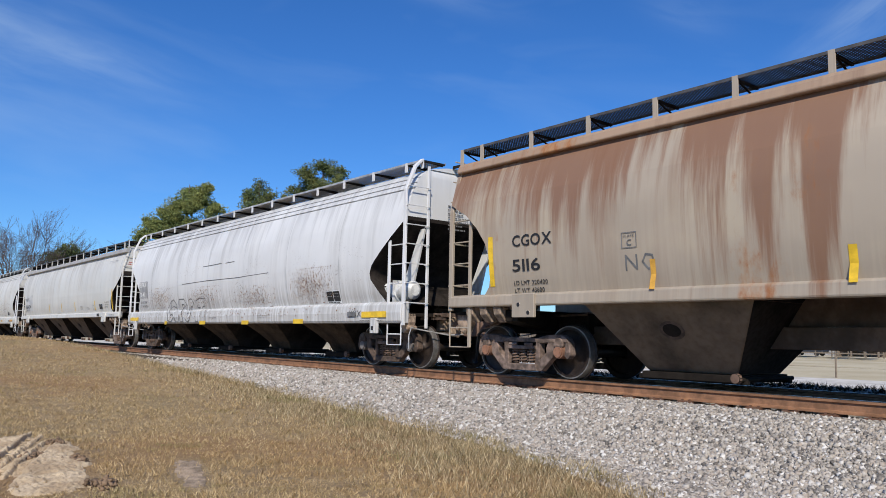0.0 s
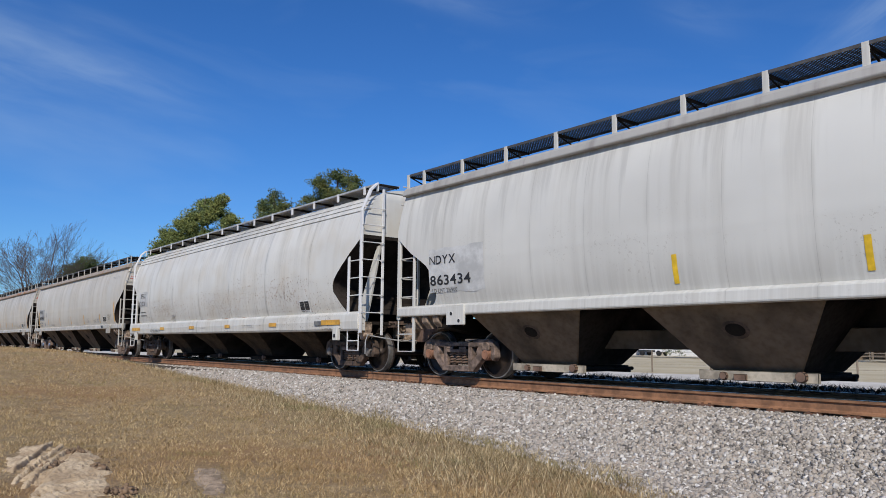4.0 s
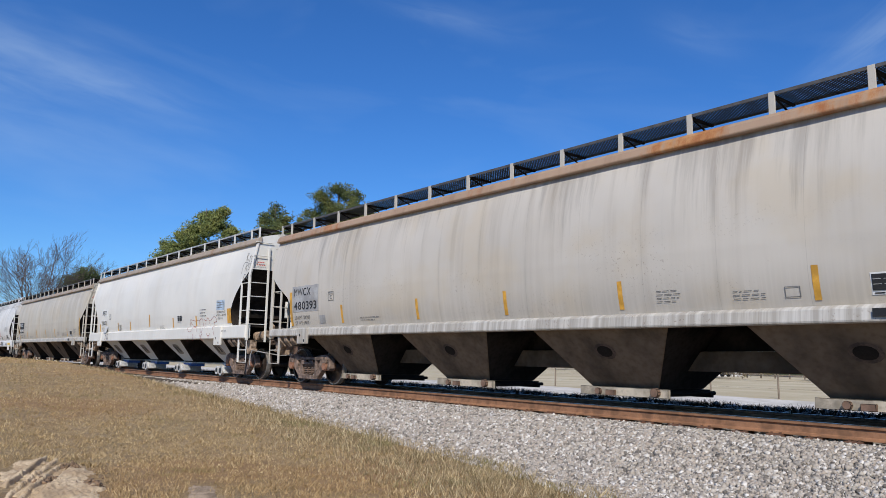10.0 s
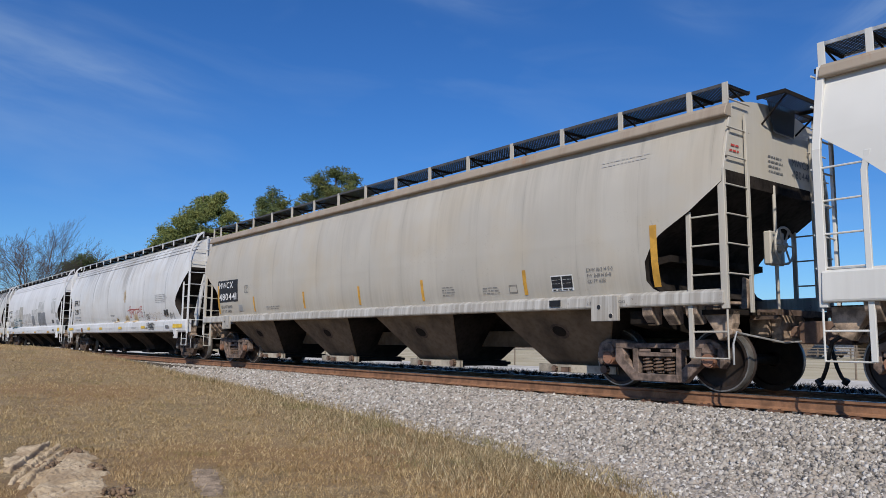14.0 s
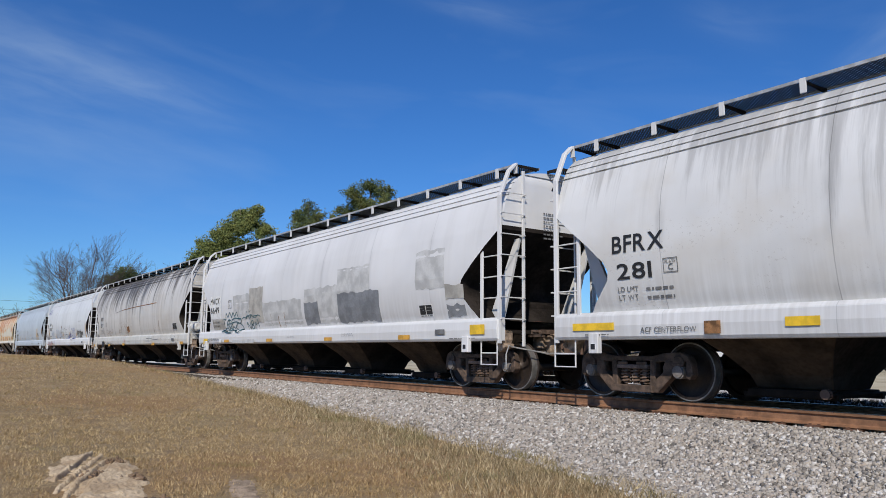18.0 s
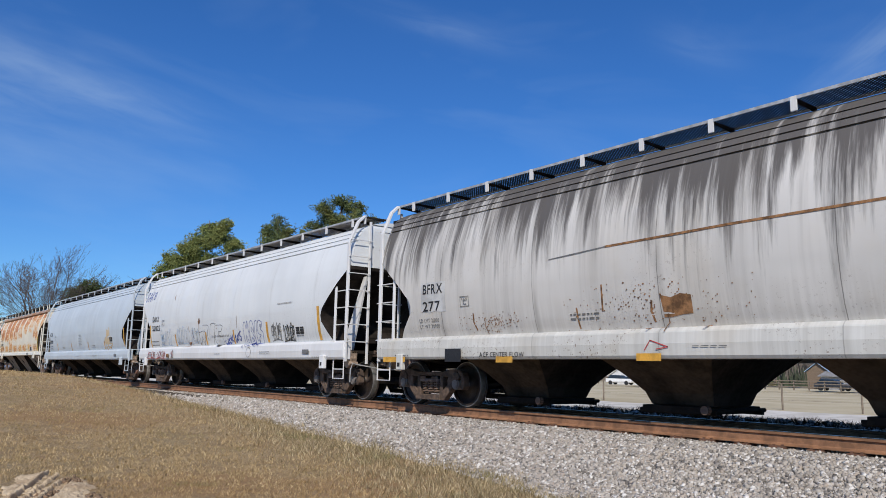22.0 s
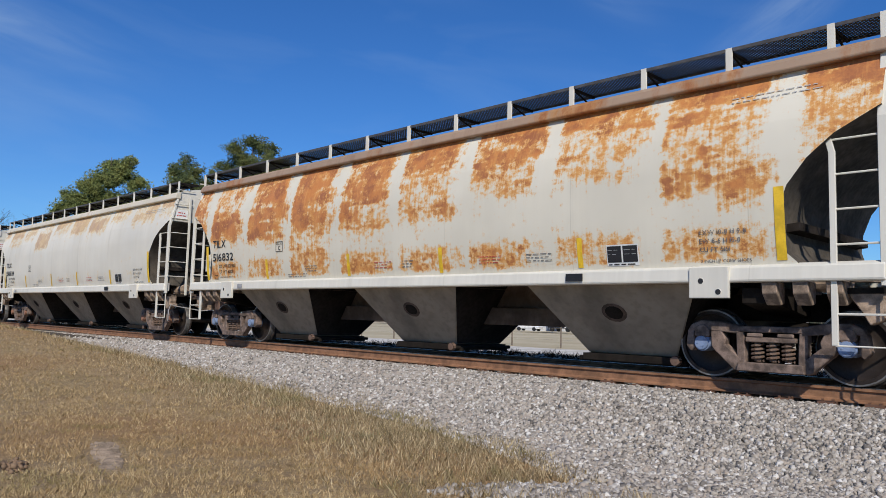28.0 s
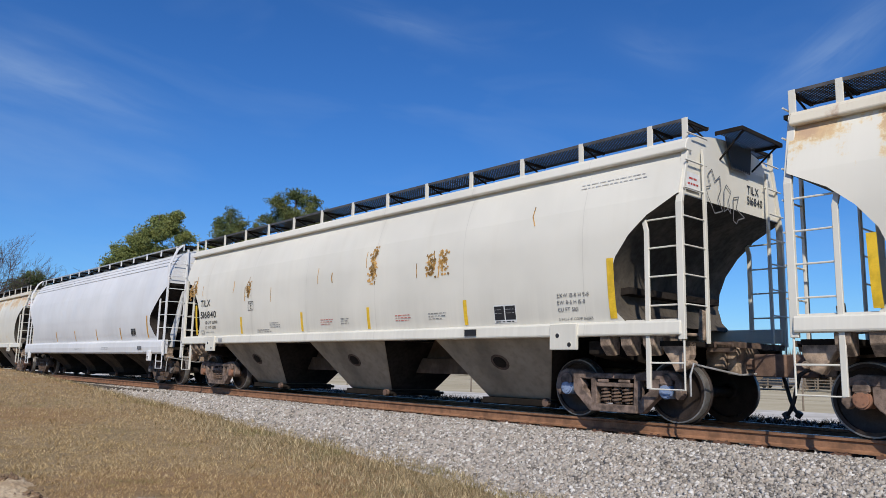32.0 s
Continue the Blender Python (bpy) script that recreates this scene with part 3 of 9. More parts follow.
def lip_mesh(st, h, mat):
    zt, ot = st["rows"][-1]
    g = Geo()
    g.prism_yz([(-ot - 0.10, zt - 0.015), (-ot - 0.115, zt + 0.01), (-ot - 0.08, zt + 0.12), (-ot - 0.02, zt + 0.18), (-ot + 0.06, zt + 0.18), (-ot + 0.06, zt - 0.015)],
               -h + 0.02, h + 0.04)
    return g.mesh("eave_channel", mat, bevel=0.008)


def sill_mesh(st, h, mat):
    z0, z1, o = st["sill"]
    g = Geo()
    if st["lip"]:
        g.prism_yz([(-o, z0), (-o - 0.02, z0 + 0.02), (-o, z1 - 0.03), (-o + 0.10, z1 + 0.01), (-o + 0.16, z1), (-o + 0.16, z0)], -h + 0.02, h - 0.02)
    else:
        g.prism_yz([(-o + 0.03, z0), (-o - 0.005, z0 + 0.05), (-o - 0.02, z0 + 0.22), (-o, z1 - 0.06), (-o + 0.07, z1), (-o + 0.20, z1), (-o + 0.20, z0)], -h + 0.02, h - 0.02)
    return g.mesh("side_sill", mat, bevel=0.012)


def hopper_mesh(st, mat):
    zt, zb = st["bay_z"]
    a, b = st["bay_top"], st["bay_low"]
    oy, ob = (1.40, 0.62) if st["lip"] else (1.36, 0.48)
    g = Geo()
    rings = []
    for k in range(4):
        t = k / 3
        ta = t if st["lip"] else t ** 0.85
        rings.append((a + (b - a) * ta, oy + (ob - oy) * t, zt + (zb - zt) * t))
    if not st["lip"]:
        rings = [(a, oy, zt), (0.76, 0.90, 0.70), (0.60, 0.62, 0.45), (0.55, 0.52, zb)]
    vs, fs = [], []
    for hx, hy, z in rings:
        vs += [(-hx, -hy, z), (hx, -hy, z), (hx, hy, z), (-hx, hy, z)]
    for r in range(3):
        for i in range(4):
            j = (i + 1) % 4
            fs.append((r * 4 + i, (r + 1) * 4 + i, (r + 1) * 4 + j, r * 4 + j))
    fs += [(0, 1, 2, 3), (15, 14, 13, 12)]
    g.add(vs, fs)
    # Faces along x get the shaded colour, side faces the hopper paint
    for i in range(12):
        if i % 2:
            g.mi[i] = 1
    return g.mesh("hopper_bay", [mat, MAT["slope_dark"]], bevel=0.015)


def underframe(root, st, h, style):
    """Ridge sheets between the bays, end slope sheets, bolsters, draft sills, end floors and the centre sill."""
    # Ridge and slope sheets share the colour that carries the underside shade
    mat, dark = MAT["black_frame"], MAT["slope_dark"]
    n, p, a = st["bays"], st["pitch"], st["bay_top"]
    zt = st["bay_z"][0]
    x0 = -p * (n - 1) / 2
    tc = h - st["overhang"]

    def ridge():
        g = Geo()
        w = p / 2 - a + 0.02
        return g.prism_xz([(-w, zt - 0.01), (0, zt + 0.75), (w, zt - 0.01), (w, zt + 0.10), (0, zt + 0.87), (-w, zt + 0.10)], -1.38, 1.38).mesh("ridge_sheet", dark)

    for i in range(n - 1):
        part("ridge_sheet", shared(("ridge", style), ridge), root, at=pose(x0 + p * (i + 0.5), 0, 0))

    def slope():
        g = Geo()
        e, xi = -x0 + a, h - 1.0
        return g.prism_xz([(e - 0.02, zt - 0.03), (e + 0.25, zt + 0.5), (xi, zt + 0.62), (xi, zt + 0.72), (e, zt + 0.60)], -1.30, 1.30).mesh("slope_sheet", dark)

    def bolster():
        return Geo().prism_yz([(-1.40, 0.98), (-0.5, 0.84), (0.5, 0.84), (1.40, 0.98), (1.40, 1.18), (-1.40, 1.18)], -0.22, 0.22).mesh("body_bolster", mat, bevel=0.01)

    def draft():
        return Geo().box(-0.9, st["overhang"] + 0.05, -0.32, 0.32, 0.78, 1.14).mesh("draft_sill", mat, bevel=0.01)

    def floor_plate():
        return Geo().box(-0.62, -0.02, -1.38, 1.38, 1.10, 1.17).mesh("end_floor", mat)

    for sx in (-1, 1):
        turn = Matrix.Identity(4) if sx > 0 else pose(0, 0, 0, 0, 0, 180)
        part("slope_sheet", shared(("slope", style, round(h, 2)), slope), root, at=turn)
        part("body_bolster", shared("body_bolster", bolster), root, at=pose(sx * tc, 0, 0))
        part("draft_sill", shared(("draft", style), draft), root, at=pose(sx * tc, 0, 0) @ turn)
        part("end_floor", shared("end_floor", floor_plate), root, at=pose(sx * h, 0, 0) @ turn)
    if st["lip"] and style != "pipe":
        # Added plate that shuts off the daylight seen above the centre sill
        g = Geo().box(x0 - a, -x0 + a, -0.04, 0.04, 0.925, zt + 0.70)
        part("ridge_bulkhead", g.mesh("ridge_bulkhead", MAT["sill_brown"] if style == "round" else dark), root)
        g = Geo().box(-tc, tc, -0.16, 0.16, 0.60, 0.92)
        part("centre_sill", g.mesh("centre_sill", MAT["sill_brown"] if style == "round" else MAT["hopper_long"], bevel=0.012), root)


def outlet_mesh(st, mat):
    b, zb = st["bay_low"], st["bay_z"][1]
    g = Geo()
    g.box(-b - 0.06, b + 0.06, -0.72, 0.72, zb - 0.11, zb - 0.004)
    g.box(-b - 0.16, b + 0.16, -0.66, -0.58, zb - 0.13, zb - 0.05)
    g.box(-b - 0.16, b + 0.16, 0.58, 0.66, zb - 0.13, zb - 0.05)
    g.tube((b + 0.10, -0.78, zb - 0.06), (b + 0.10, 0.78, zb - 0.06), 0.035, 8)
    g.tube((b + 0.10, -0.88, zb - 0.04), (b + 0.10, -0.80, zb - 0.04), 0.075, 10, mi=1)
    if st["lip"] and st["bays"] == 4:
        g.box(-b - 0.12, b + 0.30, -0.80, -0.735, zb - 0.125, zb + 0.015, 2)
        g.box(-0.20, -0.02, -0.86, -0.80, zb - 0.12, zb - 0.03, 1)
        g.tube((-0.36, -0.87, zb - 0.06), (-0.36, -0.81, zb - 0.06), 0.06, 8, mi=1)
    return g.mesh("outlet_gate", [MAT["black_frame"], MAT["coupler"], MAT["hopper_gate"]], bevel=0.006)


def pipe_outlet_mesh():
    g = Geo()
    zb = STYLES["pipe"]["bay_z"][1]
    g.box(-0.50, 0.50, -0.72, 0.72, zb - 0.045, zb - 0.004, 0)
    g.box(-0.40, 0.40, -0.70, -0.20, zb - 0.15, zb - 0.05, 1)
    for x, r in ((-0.24, 0.10), (0.08, 0.13)):
        g.tube((x, -0.95, zb - 0.22), (x, -0.25, zb - 0.22), r, 14, mi=0)
        g.tube((x, -1.04, zb - 0.22), (x, -0.95, zb - 0.22), r + 0.035, 14, mi=0)
        g.tube((x, -1.046, zb - 0.22), (x, -1.042, zb - 0.22), r * 0.72, 12, mi=2)
    g.box(0.24, 0.34, -0.98, -0.70, zb - 0.30, zb - 0.12, 0)
    return g.mesh("pipe_outlet", [MAT["steel_pipe"], MAT["blue_band"], MAT["ink"]], smooth=True)


def hand_hole_mesh(st):
    """Oval inspection cover on the side sheet of a bay."""
    zt, zb = st["bay_z"]
    g = Geo()
    for k, (rx, rt, o, mi) in enumerate(((0.21, 0.13, 0.006, 0), (0.15, 0.09, 0.012, 1))):
        ring = []
        for i in range(14):
            t = 0.40 + rt * math.sin(i * 0.4488)
            ring.append((rx * math.cos(i * 0.4488), -(1.40 - 0.78 * t) - 0.004 - o, zt + (zb - zt) * t))
        g.add(ring, [tuple(range(14))], mi)
    return g.mesh("hand_hole_cover", [MAT["truck_dark"], MAT["black_frame"]])


def bay_face_mesh(st, mat):
    """Light trapezoid sheet on the side of one bay, with an oval hand hole."""
    zt, zb = st["bay_z"]
    g = Geo()

    def at(x, t, o):
        z = zt + (zb - zt) * t
        return (x, -(1.40 + (0.62 - 1.40) * t) - 0.012 - o, z)

    a, b = 0.955, 0.47
    g.add([at(-a, 0.0, 0), at(-b, 0.95, 0), at(b, 0.95, 0), at(a, 0.0, 0)], [(0, 1, 2, 3)])
    g.add([at(-a, 0.0, -0.05), at(-b, 0.95, -0.05), at(b, 0.95, -0.05), at(a, 0.0, -0.05)], [(3, 2, 1, 0)])

    def hatch(hx, ht, lift, mi):
        """A plate with rounded corners."""
        ring = []
        for i in range(20):
            c, q = math.cos(i * 0.31416), math.sin(i * 0.31416)
            ring.append(at(hx * math.copysign(abs(c) ** 0.45, c), 0.44 + ht * math.copysign(abs(q) ** 0.45, q), lift))
        g.add(ring, [tuple(range(20))], mi)

    hatch(0.33, 0.25, 0.010, 0)
    hatch(0.29, 0.21, 0.016, 1)
    for x in (-0.11, 0.12):
        g.add([at(x - 0.06, 0.32, 0.022), at(x - 0.07, 0.54, 0.022), at(x + 0.05, 0.56, 0.022), at(x + 0.07, 0.34, 0.022)], [(0, 1, 2, 3)], 2)
    return g.mesh("bay_side_sheet", [mat, MAT["hopper_light"], MAT["ink"]])


def frame_mesh(mat):
    """One cast truck side frame: arched top chord, pedestal jaws, windows and the spring pocket."""
    g = Geo()
    y0, y1 = -0.08, 0.08
    # pieces of the half frame, mirrored
    for s in (-1, 1):
        def poly(pts, a=0.0):
            g.prism_xz([(s * x, z) for x, z in pts], y0 + a, y1 - a)
        poly([(0.0, 0.70), (0.40, 0.70), (0.62, 0.75), (0.92, 0.76), (1.06, 0.70), (1.10, 0.62), (0.66, 0.62), (0.46, 0.60), (0.36, 0.62), (0.0, 0.62)])
        poly([(1.10, 0.64), (1.02, 0.63), (0.995, 0.40), (1.06, 0.34), (1.13, 0.42)], 0.003)
        poly([(0.64, 0.64), (0.785, 0.63), (0.775, 0.42), (0.70, 0.33), (0.60, 0.40), (0.58, 0.52)], 0.004)
        poly([(0.60, 0.46), (0.72, 0.36), (0.47, 0.12), (0.36, 0.12), (0.36, 0.26)], 0.006)
        poly([(0.32, 0.16), (0.43, 0.20), (0.445, 0.62), (0.34, 0.64)], 0.008)
        g.tube((s * 0.889, y0 - 0.03, 0.61), (s * 0.889, y1, 0.61), 0.10, 12)
        g.box(s * 0.889 - 0.10, s * 0.889 + 0.10, y0 - 0.035, y0 + 0.02, 0.55, 0.60)
        g.box(s * 0.19 - 0.10, s * 0.19 + 0.10, y0 - 0.03, y0 + 0.01, 0.56, 0.61)
    g.prism_xz([(-0.42, 0.12), (0.42, 0.12), (0.40, 0.235), (-0.40, 0.235)], y0 - 0.05, y1 + 0.03)
    return g.mesh("side_frame", mat, bevel=0.012)


def spring_mesh():
    """One coil spring, as a helix of round bar."""
    g = Geo()
    pts = [(0.072 * math.cos(i * 0.785), 0.072 * math.sin(i * 0.785), 0.262 + i * 0.235 / 36) for i in range(37)]
    g.path(pts, 0.0165, 5)
    g.tube((0, 0, 0.25), (0, 0, 0.50), 0.045, 6)
    return g.mesh("spring", MAT["spring"])


def seat_mesh():
    g = Geo()
    g.box(-0.31, 0.31, -0.10, 0.10, 0.495, 0.56)
    return g.mesh("spring_seat", MAT["truck"], bevel=0.01)


def bolster_mesh():
    g = Geo()
    g.prism_yz([(-1.02, 0.50), (1.02, 0.50), (0.9, 0.66), (0.35, 0.76), (-0.35, 0.76), (-0.9, 0.66)], -0.20, 0.20)
    g.box(-0.62, -0.52, -0.75, 0.75, 0.36, 0.52)
    g.box(0.52, 0.62, -0.75, 0.75, 0.36, 0.52)
    return g.mesh("truck_bolster", MAT["black_frame"], bevel=0.01)


def wheelset_mesh(cap):
    g = Geo()
    prof = [(0.0, 0.075), (0.11, 0.075), (0.13, 0.04), (0.22, 0.0), (0.33, 0.0), (0.385, 0.03), (0.39, 0.066), (0.432, 0.066), (0.452, 0.066), (0.457, 0.05), (0.462, -0.055), (0.486, -0.066),
            (0.486, -0.088), (0.40, -0.092), (0.385, -0.04), (0.13, -0.05), (0.10, -0.08)]
    for s in (-1, 1):
        k = len(g.f)
        g.lathe_y([(r, s * (0.745 + y)) for r, y in prof], 36)
        m = len(prof)
        for i in range(k, len(g.f)):
            if (i - k) % (m - 1) in (7, 8, 9):
                g.mi[i] = 1
        g.tube((0, s * 0.80, 0), (0, s * 1.10, 0), 0.11, 14, mi=2)
        g.tube((0, s * 1.10, 0), (0, s * 1.125, 0), 0.09, 14, mi=2)
        for q in range(3):
            t = q * 2.094
            g.tube((0.05 * math.cos(t), s * 1.12, 0.05 * math.sin(t)), (0.05 * math.cos(t), s * 1.135, 0.05 * math.sin(t)), 0.010, 6, mi=2)
    g.tube((0, -0.8, 0), (0, 0.8, 0), 0.085, 12)
    me = g.mesh("wheelset", [MAT["wheel"], MAT["tread"], cap], smooth=True)
    bm = bmesh.new()
    bm.from_mesh(me)
    bmesh.ops.recalc_face_normals(bm, faces=bm.faces)
    bm.to_mesh(me)
    bm.free()
    return me


def coupler_mesh():
    g = Geo()
    g.box(-0.25, 0.30, -0.085, 0.085, 0.80, 0.96)
    g.prism_yz([(-0.20, 0.74), (0.20, 0.74), (0.20, 1.02), (-0.20, 1.02)], -0.06, 0.02)
    g.add([(x, y, z) for z in (0.70, 1.02) for x, y in ((0.28, -0.16), (0.62, -0.22), (0.74, -0.12), (0.66, 0.02), (0.74, 0.10), (0.58, 0.20), (0.28, 0.14))],
          [tuple(range(6, -1, -1)), tuple(range(7, 14))] + [(i, (i + 1) % 7, 7 + (i + 1) % 7, 7 + i) for i in range(7)])
    return g.mesh("coupler", MAT["coupler"], bevel=0.015)


def hose_mesh():
    g = Geo()
    pts = [(0.02, 0.42, 0.86), (0.28, 0.41, 0.83), (0.44, 0.38, 0.74), (0.51, 0.34, 0.56), (0.57, 0.30, 0.38), (0.64, 0.26, 0.25), (0.70, 0.23, 0.19), (0.735, 0.22, 0.18)]
    g.path(pts, 0.028, 8)
    g.tube((0.69, 0.22, 0.15), (0.74, 0.22, 0.22), 0.045, 8)
    return g.mesh("air_hose", MAT["hose"], smooth=True)


def cut_lever_mesh():
    g = Geo()
    g.path([(0.02, -1.42, 0.70), (0.05, -1.38, 0.86), (0.06, -1.30, 0.84), (0.30, -0.6, 0.72), (0.34, -0.22, 0.74)], 0.014, 6)
    g.path([(0.02, -1.42, 0.70), (0.02, -1.42, 0.42)], 0.014, 6)
    return g.mesh("uncoupling_lever", MAT["galv"])


SHARED = {}


def shared(key, make):
    if key not in SHARED:
        SHARED[key] = make()
    return SHARED[key]


def brake_wheel_mesh():
    g = Geo()
    n, r = 20, 0.27
    ring = [(0.0, r * math.cos(2 * math.pi * i / n), r * math.sin(2 * math.pi * i / n)) for i in range(n)]
    for i in range(n):
        g.tube(ring[i], ring[(i + 1) % n], 0.018, 6)
    for i in range(6):
        t = math.pi * i / 3
        g.tube((0, 0, 0), (0, r * math.cos(t), r * math.sin(t)), 0.014, 5)
    g.tube((-0.12, 0, 0), (0.03, 0, 0), 0.045, 8)
    return g


def truck(root, x, cap, steel="truck"):
    b = part("truck", shared("bolster", bolster_mesh), root, at=pose(x, 0, 0))
    for s in (-1, 1):
        part("side_frame", shared("side_frame" + steel, lambda: frame_mesh(MAT[steel])), b, "rusty brown cast steel side frame", pose(0, s * 1.0, 0))
        part("spring_seat", shared("seat", seat_mesh), b, at=pose(0, s * 1.0, 0))
        for sx in (-0.19, 0.0, 0.19):
            part("spring", shared("spring", spring_mesh), b, at=pose(sx, s * 1.0, 0))
    for s in (-1, 1):
        w = part("wheelset", shared("wheelset" + cap, lambda: wheelset_mesh(MAT[cap])), b, at=pose(s * 0.889, 0, 0.462))
        WHEELS[s].append(w)


WHEELS = {-1: [], 1: []}


def corner_ladder(root, st, h, sx, sy, mat, key):
    """Corner post, short side stile, end stile, rungs and foot stirrup at one corner of a car."""
    z0, z1, o = st["sill"]
    yc = sy * (o - 0.05)
    tear = not st["lip"]

    def post():
        g = Geo()
        if tear:
            g.prism_yz([(-0.025, z0 - 0.05), (0.025, z0 - 0.05), (0.025, 3.75), (0.25, 4.27), (0.42, 4.44), (0.385, 4.475), (0.205, 4.31), (-0.025, 3.77)], -0.045, 0.045)
        else:
            top = st["rows"][-1][0] + 0.16
            g.box(-0.05, 0.05, -0.03, 0.03, z0 - 0.06, 3.1)
            g.prism_yz([(-0.03, 3.08), (0.03, 3.08), (0.27, top), (0.21, top)], -0.05, 0.05)
        return g.mesh("corner_post", mat, bevel=0.006)

    me = shared(("post", key), post)
    turn = Matrix.Identity(4) if sy < 0 else Matrix.Diagonal((1, -1, 1, 1))
    part("corner_post", me, root, at=pose(sx * (h - 0.02), yc, 0) @ (turn if sy < 0 else pose(0, 0, 0, 0, 0, 180)))
    low = 0.50 if st["lip"] else 0.62

    def stile():
        g = Geo()
        g.box(-0.035, 0.035, -0.02, 0.02, low if st["lip"] else z0 + 0.2, 2.76)
        g.prism_xz([(-0.035, 2.74), (0.035, 2.74), (-0.02, 2.98), (-0.09, 2.98)], -0.02, 0.02)
        return g.mesh("side_stile", mat, bevel=0.005)

    part("side_stile", shared(("stile", key), stile), root, at=pose(sx * (h - 0.55), yc, 0) @ (Matrix.Identity(4) if sx > 0 else pose(0, 0, 0, 0, 0, 180)))

    def srung():
        g = Geo()
        g.tube((-0.30, 0, 0), (0.30, 0, 0), 0.013, 6)
        return g.mesh("rung", mat)

    def erung():
        g = Geo()
        if tear:
            g.path([(-0.10, -0.28, 0), (0.05, -0.28, 0), (0.05, 0.28, 0), (-0.10, 0.28, 0)], 0.013, 5)
        else:
            g.tube((0, -0.28, 0), (0, 0.28, 0), 0.013, 6)
        return g.mesh("rung", mat)

    def estile():
        g = Geo()
        top = 4.32 if tear else 3.95
        g.box(-0.02, 0.02, -0.03, 0.03, z0 - 0.1, top)
        return g.mesh("end_stile", mat, bevel=0.004)

    part("end_stile", shared(("estile", key), estile), root, at=pose(sx * (h + 0.05), sy * (o - 0.60), 0))
    zz = z0 + 0.42
    while zz < 2.9:
        part("rung", shared(("srung", key), srung), root, at=pose(sx * (h - 0.28), yc - sy * 0.005, zz))
        zz += 0.41
    zz = z0 + 0.42
    while zz < 4.2:
        lean = max(0.0, zz - 3.1) * 0.2 if st["lip"] else max(0.0, zz - 3.7) * 0.35
        part("rung", shared(("erung", key), erung), root, at=pose(sx * (h + 0.05), sy * (o - 0.32 - lean * 0.6), zz) @ (Matrix.Identity(4) if sx > 0 else pose(0, 0, 0, 0, 0, 180)))
        zz += 0.41

    def stirrup():
        g = Geo()
        if st["lip"]:
            g.path([(-0.27, 0, z0 + 0.1), (-0.27, 0, low), (0.27, 0, low), (0.27, 0, z0)], 0.016, 6)
            g.path([(-0.27, 0, low + 0.36), (0.27, 0, low + 0.36)], 0.014, 6)
        else:
            g.path([(-0.32, 0.02, z0 + 0.05), (-0.32, 0.02, low - 0.12), (0.16, 0.02, low - 0.12), (0.16, 0.02, z0 + 0.05)], 0.016, 6)
            g.path([(-0.32, 0.02, low + 0.1), (0.16, 0.02, low + 0.1)], 0.014, 6)
        return g.mesh("foot_stirrup", mat)

    part("foot_stirrup", shared(("stirrup", key), stirrup), root, at=pose(sx * (h - 0.27), yc, 0))


